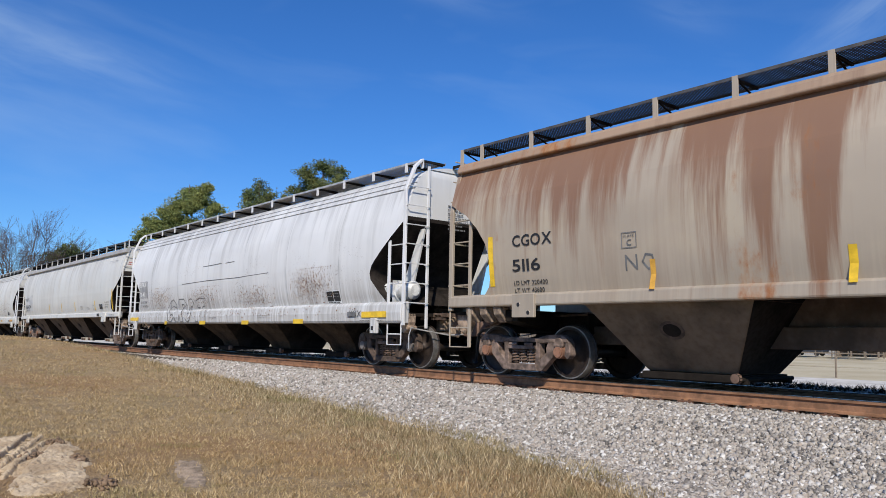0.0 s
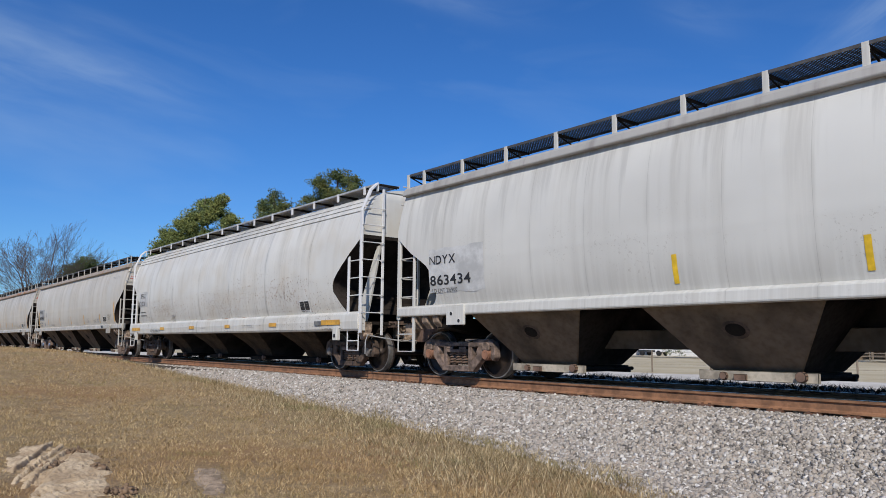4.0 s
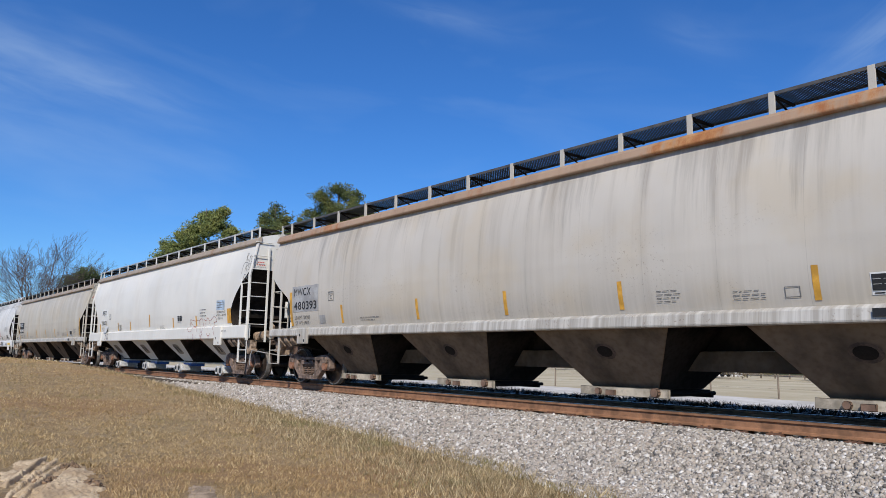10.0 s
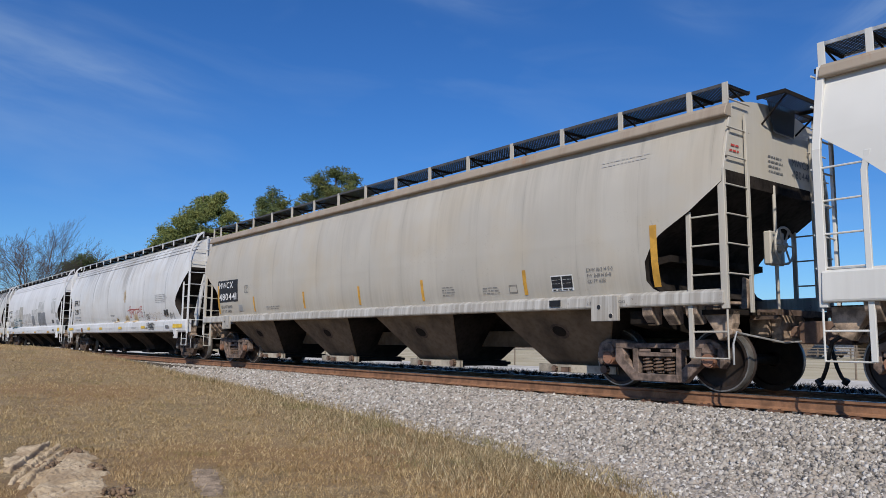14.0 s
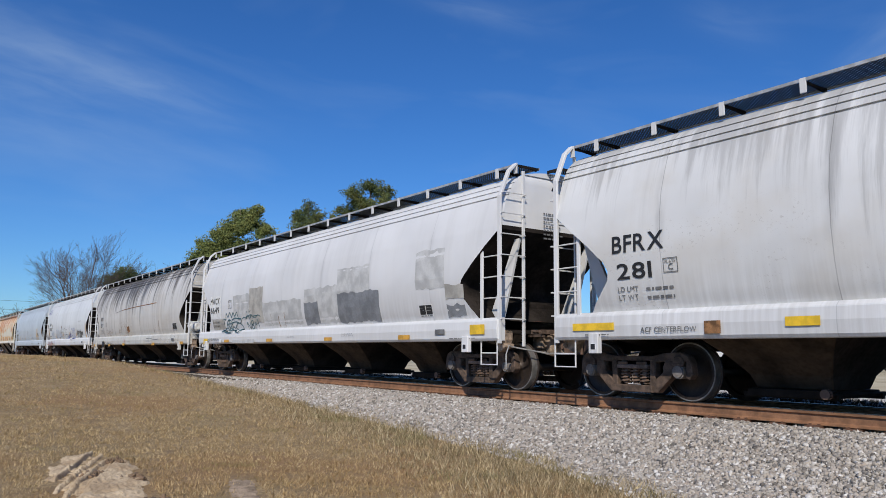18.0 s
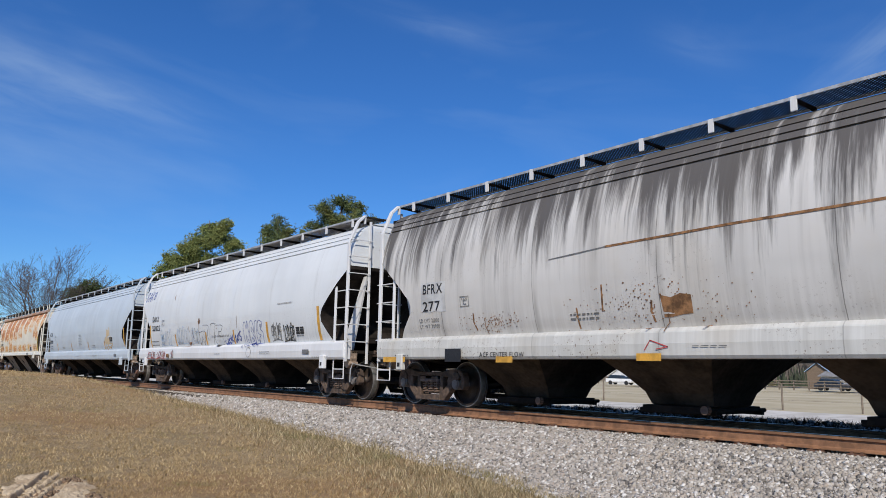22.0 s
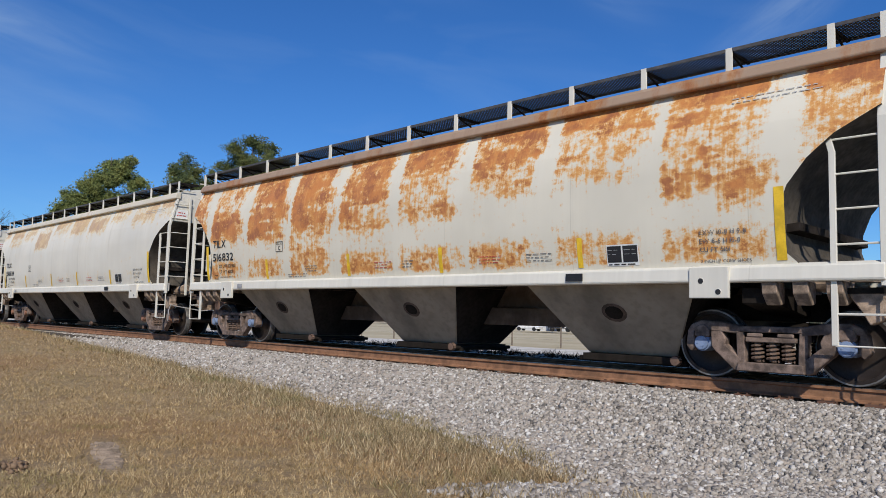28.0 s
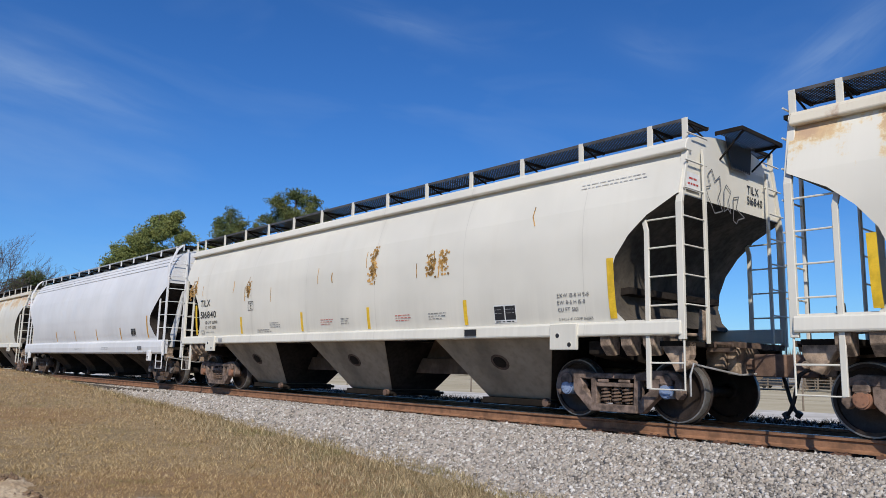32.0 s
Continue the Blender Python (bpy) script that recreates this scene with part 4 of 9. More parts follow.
def walkways(root, st, h, mat, key):
    zw, wo = st["walk"], st["walk_out"]
    roof_z = st["rows"][-1][0] + (0.18 if st["lip"] else 0.02)

    def deck():
        g = Geo()
        g.add([(-h, -0.30, 0), (h, -0.30, 0), (h, 0.30, 0), (-h, 0.30, 0)], [(0, 1, 2, 3)])
        return g.mesh("walkway_grating", MAT["grating_pale" if key[2] in ("p_white_a", "p_white_b", "p_dakx", "p_acfx") else "grating"])

    def edge():
        g = Geo()
        g.box(-h, h, -0.315, -0.298, -0.03, 0.015)
        g.box(-h, h, 0.298, 0.312, -0.03, 0.015)
        return g.mesh("walkway_edge", MAT["edge_dark"] if zw < 4.4 else MAT["galv"])

    def post():
        g = Geo()
        g.box(-0.045, 0.045, -0.012, 0.012, roof_z - zw - 0.03, 0.02)
        return g.mesh("walkway_post", mat, bevel=0.003)

    def brace():
        g = Geo()
        g.box(-0.02, 0.02, -0.30, 0.30, -0.045, -0.006)
        g.tube((0, -0.28, -0.02), (0, 0.25, roof_z - zw + 0.10), 0.016, 5)
        return g.mesh("walkway_bracket", MAT["black_frame"])

    for sy in (-1, 1):
        yc = sy * (wo - 0.30)
        turn = Matrix.Identity(4) if sy < 0 else pose(0, 0, 0, 0, 0, 180)
        part("walkway_grating", shared(("deck", key), deck), root, at=pose(0, yc, zw) @ turn)
        part("walkway_edge", shared(("edge", key), edge), root, "steel edge bar of the grating", pose(0, yc, zw) @ turn)
        n = round((2 * h - 1.2) / 1.27)
        xs = [-h + 0.03, h - 0.03] + [-h + 0.6 + (2 * h - 1.2) * i / n for i in range(n + 1)]
        for x in xs:
            part("walkway_post", shared(("wpost", key), post), root, at=pose(x, sy * (wo + 0.005), zw))
            part("walkway_bracket", shared(("brace", key), brace), root, at=pose(x, yc, zw) @ turn)

    def cross():
        g = Geo()
        w, d = (0.62, 0.42) if st["lip"] else (0.40, 0.36)
        g.add([(0, -w, 0), (d, -w, 0), (d, w, 0), (0, w, 0)], [(0, 1, 2, 3)])
        if st["lip"]:
            g.add([(0.04, -0.42, -0.02), (0.04, 0.42, -0.02), (0.06, 0.3, -0.5), (0.06, -0.3, -0.5)], [(0, 1, 2, 3)])
        g.box(0.0, d + 0.01, -w - 0.02, -w, -0.05, 0.012, 1)
        g.box(0.0, d + 0.01, w, w + 0.02, -0.05, 0.012, 1)
        g.box(d - 0.01, d + 0.01, -w, w, -0.05, 0.012, 1)
        for s in (-1, 1):
            g.tube((d - 0.02, s * (w - 0.07), -0.03), (-0.02, s * (w - 0.12), -0.40), 0.016, 5, mi=1)
        return g.mesh("end_platform", [MAT["grating"], MAT["black_frame"]])

    for sx in (-1, 1):
        part("end_platform", shared(("cross", key), cross), root, at=pose(sx * h, 0.12, zw - 0.03) @ (Matrix.Identity(4) if sx > 0 else pose(0, 0, 0, 0, 0, 180)))


def jack_pad(root, st, x, mat):
    z0, z1, o = st["sill"]

    def make():
        g = Geo()
        # Holes are black pieces on the face, their inner shade given as colour
        if st["lip"]:
            g.box(-0.26, 0.26, -0.03, 0.03, z0 - 0.20, z1 - 0.02)
            g.tube((-0.10, -0.035, z0 + 0.02), (-0.10, -0.02, z0 + 0.02), 0.045, 10, mi=1)
            g.tube((0.13, -0.035, z0 - 0.12), (0.13, -0.02, z0 - 0.12), 0.045, 10, mi=1)
        else:
            g.box(-0.10, 0.10, -0.05, 0.05, z0 - 0.22, z0 + 0.10)
            g.box(-0.055, 0.055, -0.056, -0.04, z0 - 0.16, z0 - 0.06, 1)
        return g.mesh("jacking_pad", [mat, MAT["ink"]], bevel=0.01)

    part("jacking_pad", shared(("pad", st["sill"], mat.name), make), root, at=pose(x, -(o + 0.02), 0))


def end_gear(root, st, h, style, mat):
    """What stands on and hangs under both ends: braces or sill brackets, crossover step, striker, corner casting, brake cylinder and pipe."""
    tear = not st["lip"]
    o = st["sill"][2]

    def brace():
        return Geo().prism_xz([(-1.10, 1.17), (-0.62, 1.17), (-0.06, 2.98), (-0.20, 2.98)], -0.03, 0.03).mesh("end_brace", mat, bevel=0.006)

    def gusset():
        return Geo().prism_xz([(-1.62, 1.17), (-0.95, 1.17), (-1.16, 1.75), (-1.40, 1.80)], -0.02, 0.02).mesh("end_gusset", mat)

    def bracket():
        g = Geo()
        g.prism_yz([(-0.14, 1.24), (0.12, 1.24), (0.12, 0.98), (0.02, 0.96), (-0.12, 1.10)], -0.09, 0.09)
        return g.mesh("sill_bracket", MAT["casting"], bevel=0.01)

    def step():
        g = Geo()
        g.box(0.02, 0.05, -0.78, 0.78, 1.10, 1.18)
        g.box(0.28, 0.31, -0.78, 0.78, 1.10, 1.18)
        for i in range(17):
            y = -0.76 + i * 0.095
            g.box(0.04, 0.29, y - 0.014, y + 0.014, 1.14, 1.175)
        for y in (-0.70, 0.70):
            g.box(-0.12, 0.29, y - 0.03, y + 0.03, 1.04, 1.10)
        return g.mesh("crossover_step", MAT["casting_dark"])

    def striker():
        g = Geo()
        g.prism_yz([(-0.36, 0.72), (0.36, 0.72), (0.36, 1.06), (0.24, 1.14), (-0.24, 1.14), (-0.36, 1.06)], -0.02, 0.13)
        g.box(-0.30, -0.02, -0.44, -0.34, 0.80, 1.08)
        g.box(-0.30, -0.02, 0.34, 0.44, 0.80, 1.08)
        return g.mesh("striker_casting", MAT["casting"], bevel=0.015)

    def corner():
        g = Geo()
        g.prism_xz([(-0.50, 1.16), (-0.02, 1.16), (-0.02, 0.98), (-0.10, 0.80), (-0.24, 0.74), (-0.34, 0.92)], -0.09, 0.09)
        g.tube((-0.06, -0.12, 0.86), (-0.06, 0.12, 0.86), 0.05, 8)
        return g.mesh("corner_casting", MAT["casting"], bevel=0.012)

    def cylinder():
        g = Geo()
        g.tube((-1.30, 0, 1.30), (-0.72, 0, 1.30), 0.15, 14)
        g.tube((-0.72, 0, 1.30), (-0.66, 0, 1.30), 0.18, 14)
        g.tube((-0.66, 0, 1.30), (-0.24, 0, 1.28), 0.03, 8)
        g.box(-1.12, -1.04, -0.16, 0.16, 1.12, 1.32)
        g.prism_xz([(-0.30, 1.20), (-0.20, 1.20), (-0.16, 1.62), (-0.26, 1.66)], -0.03, 0.03)
        return g.mesh("brake_cylinder", MAT["casting"], bevel=0.008)

    def pipe():
        g = Geo()
        g.path([(-2.4, 0, 1.12), (-1.2, 0, 1.10), (-0.9, 0.05, 1.02), (-0.3, 0.10, 0.98), (0.05, 0.12, 0.90)], 0.022, 6)
        return g.mesh("brake_pipe", MAT["casting_dark"], smooth=True)

    for sx in (-1, 1):
        turn = pose(sx * h, 0, 0) @ (Matrix.Identity(4) if sx > 0 else pose(0, 0, 0, 0, 0, 180))
        part("crossover_step", shared("step", step), root, "rusty slotted steel step", turn)
        part("striker_casting", shared("striker", striker), root, at=turn)
        part("brake_pipe", shared("pipe", pipe), root, at=turn @ pose(0, 0.42, 0))
        for sy in (-1, 1):
            part("corner_casting", shared("corner_casting", corner), root, at=turn @ pose(0, sy * (o - 0.30), 0))
            if tear:
                part("end_brace", shared(("brace", mat.name), brace), root, at=turn @ pose(0, sy * 0.98, 0))
                part("end_gusset", shared(("gusset", mat.name), gusset), root, at=turn @ pose(0, sy * 1.30, 0))
            else:
                for x in (-0.55, -0.92, -1.28):
                    part("sill_bracket", shared("bracket", bracket), root, at=turn @ pose(x, sy * (o - 0.17), 0) @ (Matrix.Identity(4) if sy < 0 else pose(0, 0, 0, 0, 0, 180)))
        if not tear:
            part("brake_cylinder", shared("cylinder", cylinder), root, at=turn @ pose(0, -sx * 0.62, 0))


def end_notices(root, st, h, style):
    """Small writing on the upright part of the leading end sheet."""
    rnd = random.Random(round(h * 100))
    x = h + 0.012
    g = Geo()

    def line(y0, z, w, th):
        while w > 0.03:
            q = min(w, rnd.uniform(0.03, 0.10))
            g.add([(x, y0, z), (x, y0 + q, z), (x, y0 + q, z + th), (x, y0, z + th)], [(0, 1, 2, 3)])
            y0, w = y0 + q + 0.022, w - q - 0.022

    if st["lip"]:
        o = st["sill"][2]
        if style == "round":
            b = Geo().box(h + 0.004, h + 0.009, -o + 0.20, -o + 0.56, 3.30, 3.56)
            part("caution_placard", b.mesh("caution_placard", MAT["ink_white"]), root, "white caution placard with small red writing")
        for k in range(2):
            line(-o + 0.27 - 0.04 * k, 3.46 - 0.08 * k, 0.20 + 0.08 * k, 0.028)
        tagged(part("small_writing", g.mesh("small_writing", MAT["ink_red"]), root), "small red caution writing", kind="stuff")
        if style == "long":
            g = Geo()
            for k in range(4):
                line(-0.28, 3.46 - 0.075 * k, 0.42 - 0.04 * (k == 2), 0.026)
            tagged(part("small_writing", g.mesh("small_writing", MAT["ink_grey"]), root), "small stencilled writing on the end sheet", kind="stuff")
    else:
        for k in range(7):
            line(-0.42, 3.52 - 0.085 * k, rnd.uniform(0.38, 0.62), 0.034)
        tagged(part("small_writing", g.mesh("small_writing", MAT["ink_grey"]), root), "small stencilled writing on the end sheet", kind="stuff")


class Side:
    """Lays signs, strips and sprayed lines on the camera-facing side sheet of a car."""

    def __init__(self, root, st, h):
        self.root, self.st, self.h = root, st, h

    def y(self, x, z, lift):
        z0, z1, o = self.st["sill"]
        if z < z1:
            return -(o + 0.022 + lift)
        return -(side_off(self.st, z) + wave_at(self.st, x) + lift)

    def text(self, words, x, z, height, mat="ink", spread=1.0, label="", name="lettering", end=False):
        g, width = lettering(words, height, spread)
        g.v = [(x + vx, self.y(x + vx, z + vz, 0.012), z + vz) for vx, _, vz in g.v]
        part(name, g.mesh("lettering", MAT[mat]), self.root, label)
        return width

    def patch(self, x0, x1, z0, z1, mat, name="paint_patch", label="", rag=0.0, lift=0.006, slant=0.0):
        g = Geo()
        rnd = random.Random(round(x0 * 91 + z0 * 17))
        nx = max(1, min(24, int((x1 - x0) / 0.12)))
        nz = max(1, int((z1 - z0) / 0.18))
        tops = [rnd.uniform(-rag, rag) for _ in range(nx + 1)]
        lows = [rnd.uniform(-rag, rag) for _ in range(nx + 1)]
        vs, fs = [], []
        for j in range(nz + 1):
            for i in range(nx + 1):
                a, b = z0 + lows[i], z1 + tops[i]
                z = a + (b - a) * j / nz
                x = x0 + (x1 - x0) * i / nx + slant * (z - z0) + (rnd.uniform(-rag, rag) * 0.6 if i in (0, nx) else 0)
                vs.append((x, self.y(x, z, lift), z))
        for j in range(nz):
            for i in range(nx):
                k = j * (nx + 1) + i
                fs.append((k, k + 1, k + nx + 2, k + nx + 1))
        g.add(vs, fs)
        return part(name, g.mesh(name, MAT[mat]), self.root, label)

    def bars(self, x, z, w, rows, mat="ink_grey", step=0.075, thick=0.028, lift=0.012):
        """Small writing that cannot be read."""
        g = Geo()
        rnd = random.Random(round(x * 77 + z * 31))
        for k in range(rows):
            zz = z - k * step
            cx = x
            th = thick * 0.72
            while cx < x + w * (0.75 + 0.25 * rnd.random()):
                q = rnd.uniform(0.03, 0.13)
                q = min(q, x + w - cx)
                y0, y1 = self.y(cx, zz, lift), self.y(cx, zz + th, lift)
                g.add([(cx, y0, zz), (cx + q, y0, zz), (cx + q, y1, zz + th), (cx, y1, zz + th)], [(0, 1, 2, 3)])
                cx += q + 0.028
        if g.f:
            tagged(part("small_writing", g.mesh("small_writing", MAT[mat]), self.root), "small stencilled writing on the paint", kind="stuff")

    def outline(self, x, z, w, hh, mat="ink", t=0.016):
        """An outlined box."""
        g = Geo()
        for a, b, c, d in ((x, x + w, z, z + t), (x, x + w, z + hh - t, z + hh), (x, x + t, z, z + hh), (x + w - t, x + w, z, z + hh)):
            g.add([(a, self.y(a, c, 0.011), c), (b, self.y(b, c, 0.011), c), (b, self.y(b, d, 0.011), d), (a, self.y(a, d, 0.011), d)], [(0, 1, 2, 3)])
        part("plate_outline", g.mesh("plate_outline", MAT[mat]), self.root)

    def data_panel(self, x0, x1, z0, z1):
        """Black inspection panel in two halves with a white border."""
        w = x1 - x0
        self.patch(x0, x1, z0, z1, "ink_white", "panel_border", lift=0.007)
        self.patch(x0 + 0.03 * w, x0 + 0.47 * w, z0 + 0.05, z1 - 0.02, "ink", "data_panel", "black stencilled inspection panel", lift=0.011)
        self.patch(x0 + 0.52 * w, x1 - 0.03 * w, z0 + 0.05, z1 - 0.02, "ink", "data_panel", lift=0.011)
        self.bars(x0 + 0.03, z0 + 0.012, w - 0.06, 1, "ink", 0.05, 0.022)
        self.bars(x0 + 0.05 * w, z1 - 0.08, 0.38 * w, 2, "patch_light", 0.06, 0.007, 0.015)
        self.bars(x0 + 0.55 * w, z1 - 0.08, 0.38 * w, 2, "patch_light", 0.06, 0.007, 0.015)

    def fit(self, words, x0, x1, z, height, mat="ink"):
        """Lettering spread to reach from x0 to x1."""
        g, width = lettering(words, height)
        return self.text(words, x0, z, height, mat, (x1 - x0) / width)

    def end_text(self, words, z, height=0.13, mat="ink_grey", y=0.42):
        """Lettering on the upright top of the end sheet that faces ahead."""
        g, width = lettering(words, height)
        g.v = [(self.h + 0.012 - min(cut_in(self.st, z), 0.03), y + vx, z + vz) for vx, _, vz in g.v]
        part("end_lettering", g.mesh("end_lettering", MAT[mat]), self.root)

    def plate(self, x0, x1, z0, z1, mat="ink_grey"):
        """Outlined clearance plate."""
        self.outline(x0, z0, x1 - x0, z1 - z0, mat, 0.013)
        self.fit("PLATE", x0 + 0.035, x1 - 0.03, z1 - 0.075, 0.04, mat)
        self.text("C", (x0 + x1) / 2 - 0.04, z0 + 0.04, 0.09, mat)

    def scribble(self, x0, x1, z0, z1, seed, n=9, width=0.03, mat="ink", label=""):
        """One running sprayed tag, as loops that cannot be read."""
        r = random.Random(seed)
        loop = [(0.5 + 0.45 * math.cos(k * 0.9 + 0.4), 0.5 + 0.48 * math.sin(k * 0.9 + 0.4)) for k in range(8)]
        curl = [(0.5 + (0.5 - 0.05 * k) * math.cos(k * 0.9), 0.5 + (0.5 - 0.05 * k) * math.sin(k * 0.9)) for k in range(9)]
        forms = (loop, curl, [(0.0, 0.1), (0.2, 0.9), (0.5, 0.2), (0.7, 1.0), (1.1, 0.3)], [(0.9, 0.9), (0.3, 0.95), (0.4, 0.5), (0.8, 0.3), (0.3, -0.05), (0.0, 0.2)],
                 [(0.0, 0.6), (0.5, 1.0), (0.8, 0.5), (0.5, 0.0), (1.1, 0.1)], [(0.2, 1.0), (0.1, 0.2), (0.6, 0.0), (0.9, 0.5), (0.7, 1.0)])
        count = max(2, n // 2)
        step = (x1 - x0) / count
        lines = []
        for i in range(count):
            for _ in range(1 if r.random() < 0.5 else 2):
                f = forms[r.randrange(len(forms))]
                w, hh, base = step * r.uniform(0.8, 1.15), r.uniform(0.75, 1.0), r.uniform(0, 0.15)
                ctl = [(x0 + i * step + w * (px + 0.2 * pz + r.uniform(-0.06, 0.06)), z0 + (z1 - z0) * (base + hh * pz)) for px, pz in f]
                pts = []
                for j in range(len(ctl) - 1):
                    p0, p1, p2, p3 = ctl[max(0, j - 1)], ctl[j], ctl[j + 1], ctl[min(len(ctl) - 1, j + 2)]
                    for k in range(5):
                        u = k / 5
                        pts.append(tuple(0.5 * (2 * p1[c] + (p2[c] - p0[c]) * u + (2 * p0[c] - 5 * p1[c] + 4 * p2[c] - p3[c]) * u * u + (3 * p1[c] - p0[c] - 3 * p2[c] + p3[c]) * u ** 3) for c in (0, 1)))
                pts.append(ctl[-1])
                lines.append(pts)
        if n > 7:
            lines.append([(x0, z0 - 0.02), (x0 + 0.5 * (x1 - x0), z0 + 0.02), (x1, z0 - 0.01)])
        tagged(self.spray(lines, width, mat), label or "sprayed tag on the paint", kind="stuff")

    def strip(self, x, z0, z1, w=0.10, mat="yellow"):
        self.patch(x - w / 2, x + w / 2, z0, z1, mat, "reflective_strip", "", lift=0.009)

    def draw(self, d0, d1, z0, z1, strokes, width, mat, label, lift=0.006):
        """Curved sprayed lines, given in a unit box that is laid on the side between d0 and d1 from the rear."""
        lines = []
        for ctl in strokes:
            pts = []
            for j in range(len(ctl) - 1):
                p0, p1, p2, p3 = ctl[max(0, j - 1)], ctl[j], ctl[j + 1], ctl[min(len(ctl) - 1, j + 2)]
                for k in range(5):
                    u = k / 5
                    pts.append(tuple(0.5 * (2 * p1[c] + (p2[c] - p0[c]) * u + (2 * p0[c] - 5 * p1[c] + 4 * p2[c] - p3[c]) * u * u + (3 * p1[c] - p0[c] - 3 * p2[c] + p3[c]) * u ** 3) for c in (0, 1)))
            pts.append(ctl[-1])
            lines.append([(-self.h + d0 + (d1 - d0) * x, z0 + (z1 - z0) * z) for x, z in pts])
        return self.spray(lines, width, mat, "graffiti", label, lift)

    def spray(self, strokes, width, mat, name="graffiti", label="", lift=0.006):
        """Sprayed lines: lists of (x, z) points."""
        g = Geo()
        for pts in strokes:
            for (xa, za), (xb, zb) in zip(pts, pts[1:]):
                d = math.hypot(xb - xa, zb - za) or 1e-6
                nx, nz = -(zb - za) / d * width / 2, (xb - xa) / d * width / 2
                ex, ez = (xb - xa) / d * width * 0.3, (zb - za) / d * width * 0.3
                q = [(xa - ex + nx, za - ez + nz), (xa - ex - nx, za - ez - nz), (xb + ex - nx, zb + ez - nz), (xb + ex + nx, zb + ez + nz)]
                g.add([(px, self.y(px, pz, lift), pz) for px, pz in q], [(0, 1, 2, 3)])
        return tagged(part(name, g.mesh(name, MAT[mat]), self.root), label or "sprayed line on the paint", kind="stuff")


def hopper_car(style, front, rear, paint, label, roof=None, sill=None, lip=None, ladder=None, hopper="hopper", caps=("cap_brown", "cap_brown"), wheel_end=0, tank=False, wheel_y=-0.13):
    """One covered hopper car, its rail-level middle at the origin; x runs towards the head of the train."""
    st = STYLES[style]
    h = (front - rear) / 2
    root = thing("hopper_car", None, label, "rail car", "cars of the freight train")
    root.empty_display_size = 0.5
    key = (style, round(h, 2), paint)
    pm = MAT[paint]
    rm, sm, lm, dm = (MAT[m] if m else pm for m in (roof, sill, lip, ladder))
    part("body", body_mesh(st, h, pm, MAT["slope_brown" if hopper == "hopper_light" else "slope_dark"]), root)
    part("roof", roof_mesh(st, h, rm), root)
    for sy in (-1, 1):
        turn = Matrix.Identity(4) if sy < 0 else pose(0, 0, 0, 0, 0, 180)
        part("side_sill", shared(("sill", key), lambda: sill_mesh(st, h, sm)), root, at=turn)
        if st["lip"]:
            part("eave_channel", shared(("lip", key), lambda: lip_mesh(st, h, lm)), root, at=turn)
    n, p = st["bays"], st["pitch"]
    for i in range(n):
        x = (i - (n - 1) / 2) * p
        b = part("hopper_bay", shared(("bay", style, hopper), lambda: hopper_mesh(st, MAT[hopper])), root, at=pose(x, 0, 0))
        if style == "pipe":
            for sy in (-1, 1):
                part("bay_side_sheet", shared("bay_face", lambda: bay_face_mesh(st, rm)), b, "cream trapezoid side sheet", Matrix.Identity(4) if sy < 0 else pose(0, 0, 0, 0, 0, 180))
            part("outlet_pipe", shared("pipe_outlet", pipe_outlet_mesh), b, "bare metal pipe outlet with a blue frame")
        else:
            if st["lip"]:
                part("hand_hole_cover", shared(("hole", style), lambda: hand_hole_mesh(st)), b)
            part("outlet_gate", shared(("gate", style, hopper), lambda: outlet_mesh(st, MAT[hopper])), b)
    underframe(root, st, h, style)
    tc = h - st["overhang"]
    # Tear-drop cars get the steel darkened for the shade of their deep sill
    steel = "truck" if st["lip"] else "truck_dark"
    truck(root, tc, caps[0], steel)
    truck(root, -tc, caps[1], steel)
    for sx in (-1, 1):
        turn = Matrix.Identity(4) if sx > 0 else pose(0, 0, 0, 0, 0, 180)
        part("coupler", shared("coupler", coupler_mesh), root, at=pose(sx * h, 0, 0) @ turn)
        part("air_hose", shared("hose", hose_mesh), root, "black rubber brake hose", pose(sx * h, 0, 0) @ turn)
        part("uncoupling_lever", shared("lever", cut_lever_mesh), root, at=pose(sx * h, 0, 0) @ turn)
        for sy in (-1, 1):
            corner_ladder(root, st, h, sx, sy, dm, key)
        jack_pad(root, st, sx * (tc - (0.55 if st["lip"] else 0.25)) if st["lip"] else sx * (tc + 0.30), sm)
    walkways(root, st, h, dm, key)
    if wheel_end:
        w = part("brake_wheel", shared(("bwheel", paint), lambda: brake_wheel_mesh().mesh("brake_wheel", MAT["coupler"] if wheel_end > 1 else pm)), root, at=pose(h + 0.12, wheel_y, 2.13))
        g = Geo()
        g.box(h - 0.10, h + 0.02, wheel_y - 0.2, wheel_y + 0.2, 1.85, 2.35)
        g.box(h - 0.035, h + 0.015, wheel_y - 0.03, wheel_y + 0.03, 1.16, 3.05)
        g.tube((h - 0.02, wheel_y, 2.13), (h + 0.12, wheel_y, 2.13), 0.10, 12)
        part("brake_housing", g.mesh("brake_housing", pm, bevel=0.02), root)
    if tank:
        g = Geo()
        g.tube((h - 1.10, -1.12, 1.66), (h - 0.25, -1.12, 1.66), 0.20, 18)
        g.tube((h - 1.17, -1.12, 1.66), (h - 1.10, -1.12, 1.66), 0.12, 18, 0.20)
        g.tube((h - 0.25, -1.12, 1.66), (h - 0.18, -1.12, 1.66), 0.20, 18, 0.12)
        g.box(h - 0.72, h - 0.64, -1.33, -0.92, 1.17, 1.88)
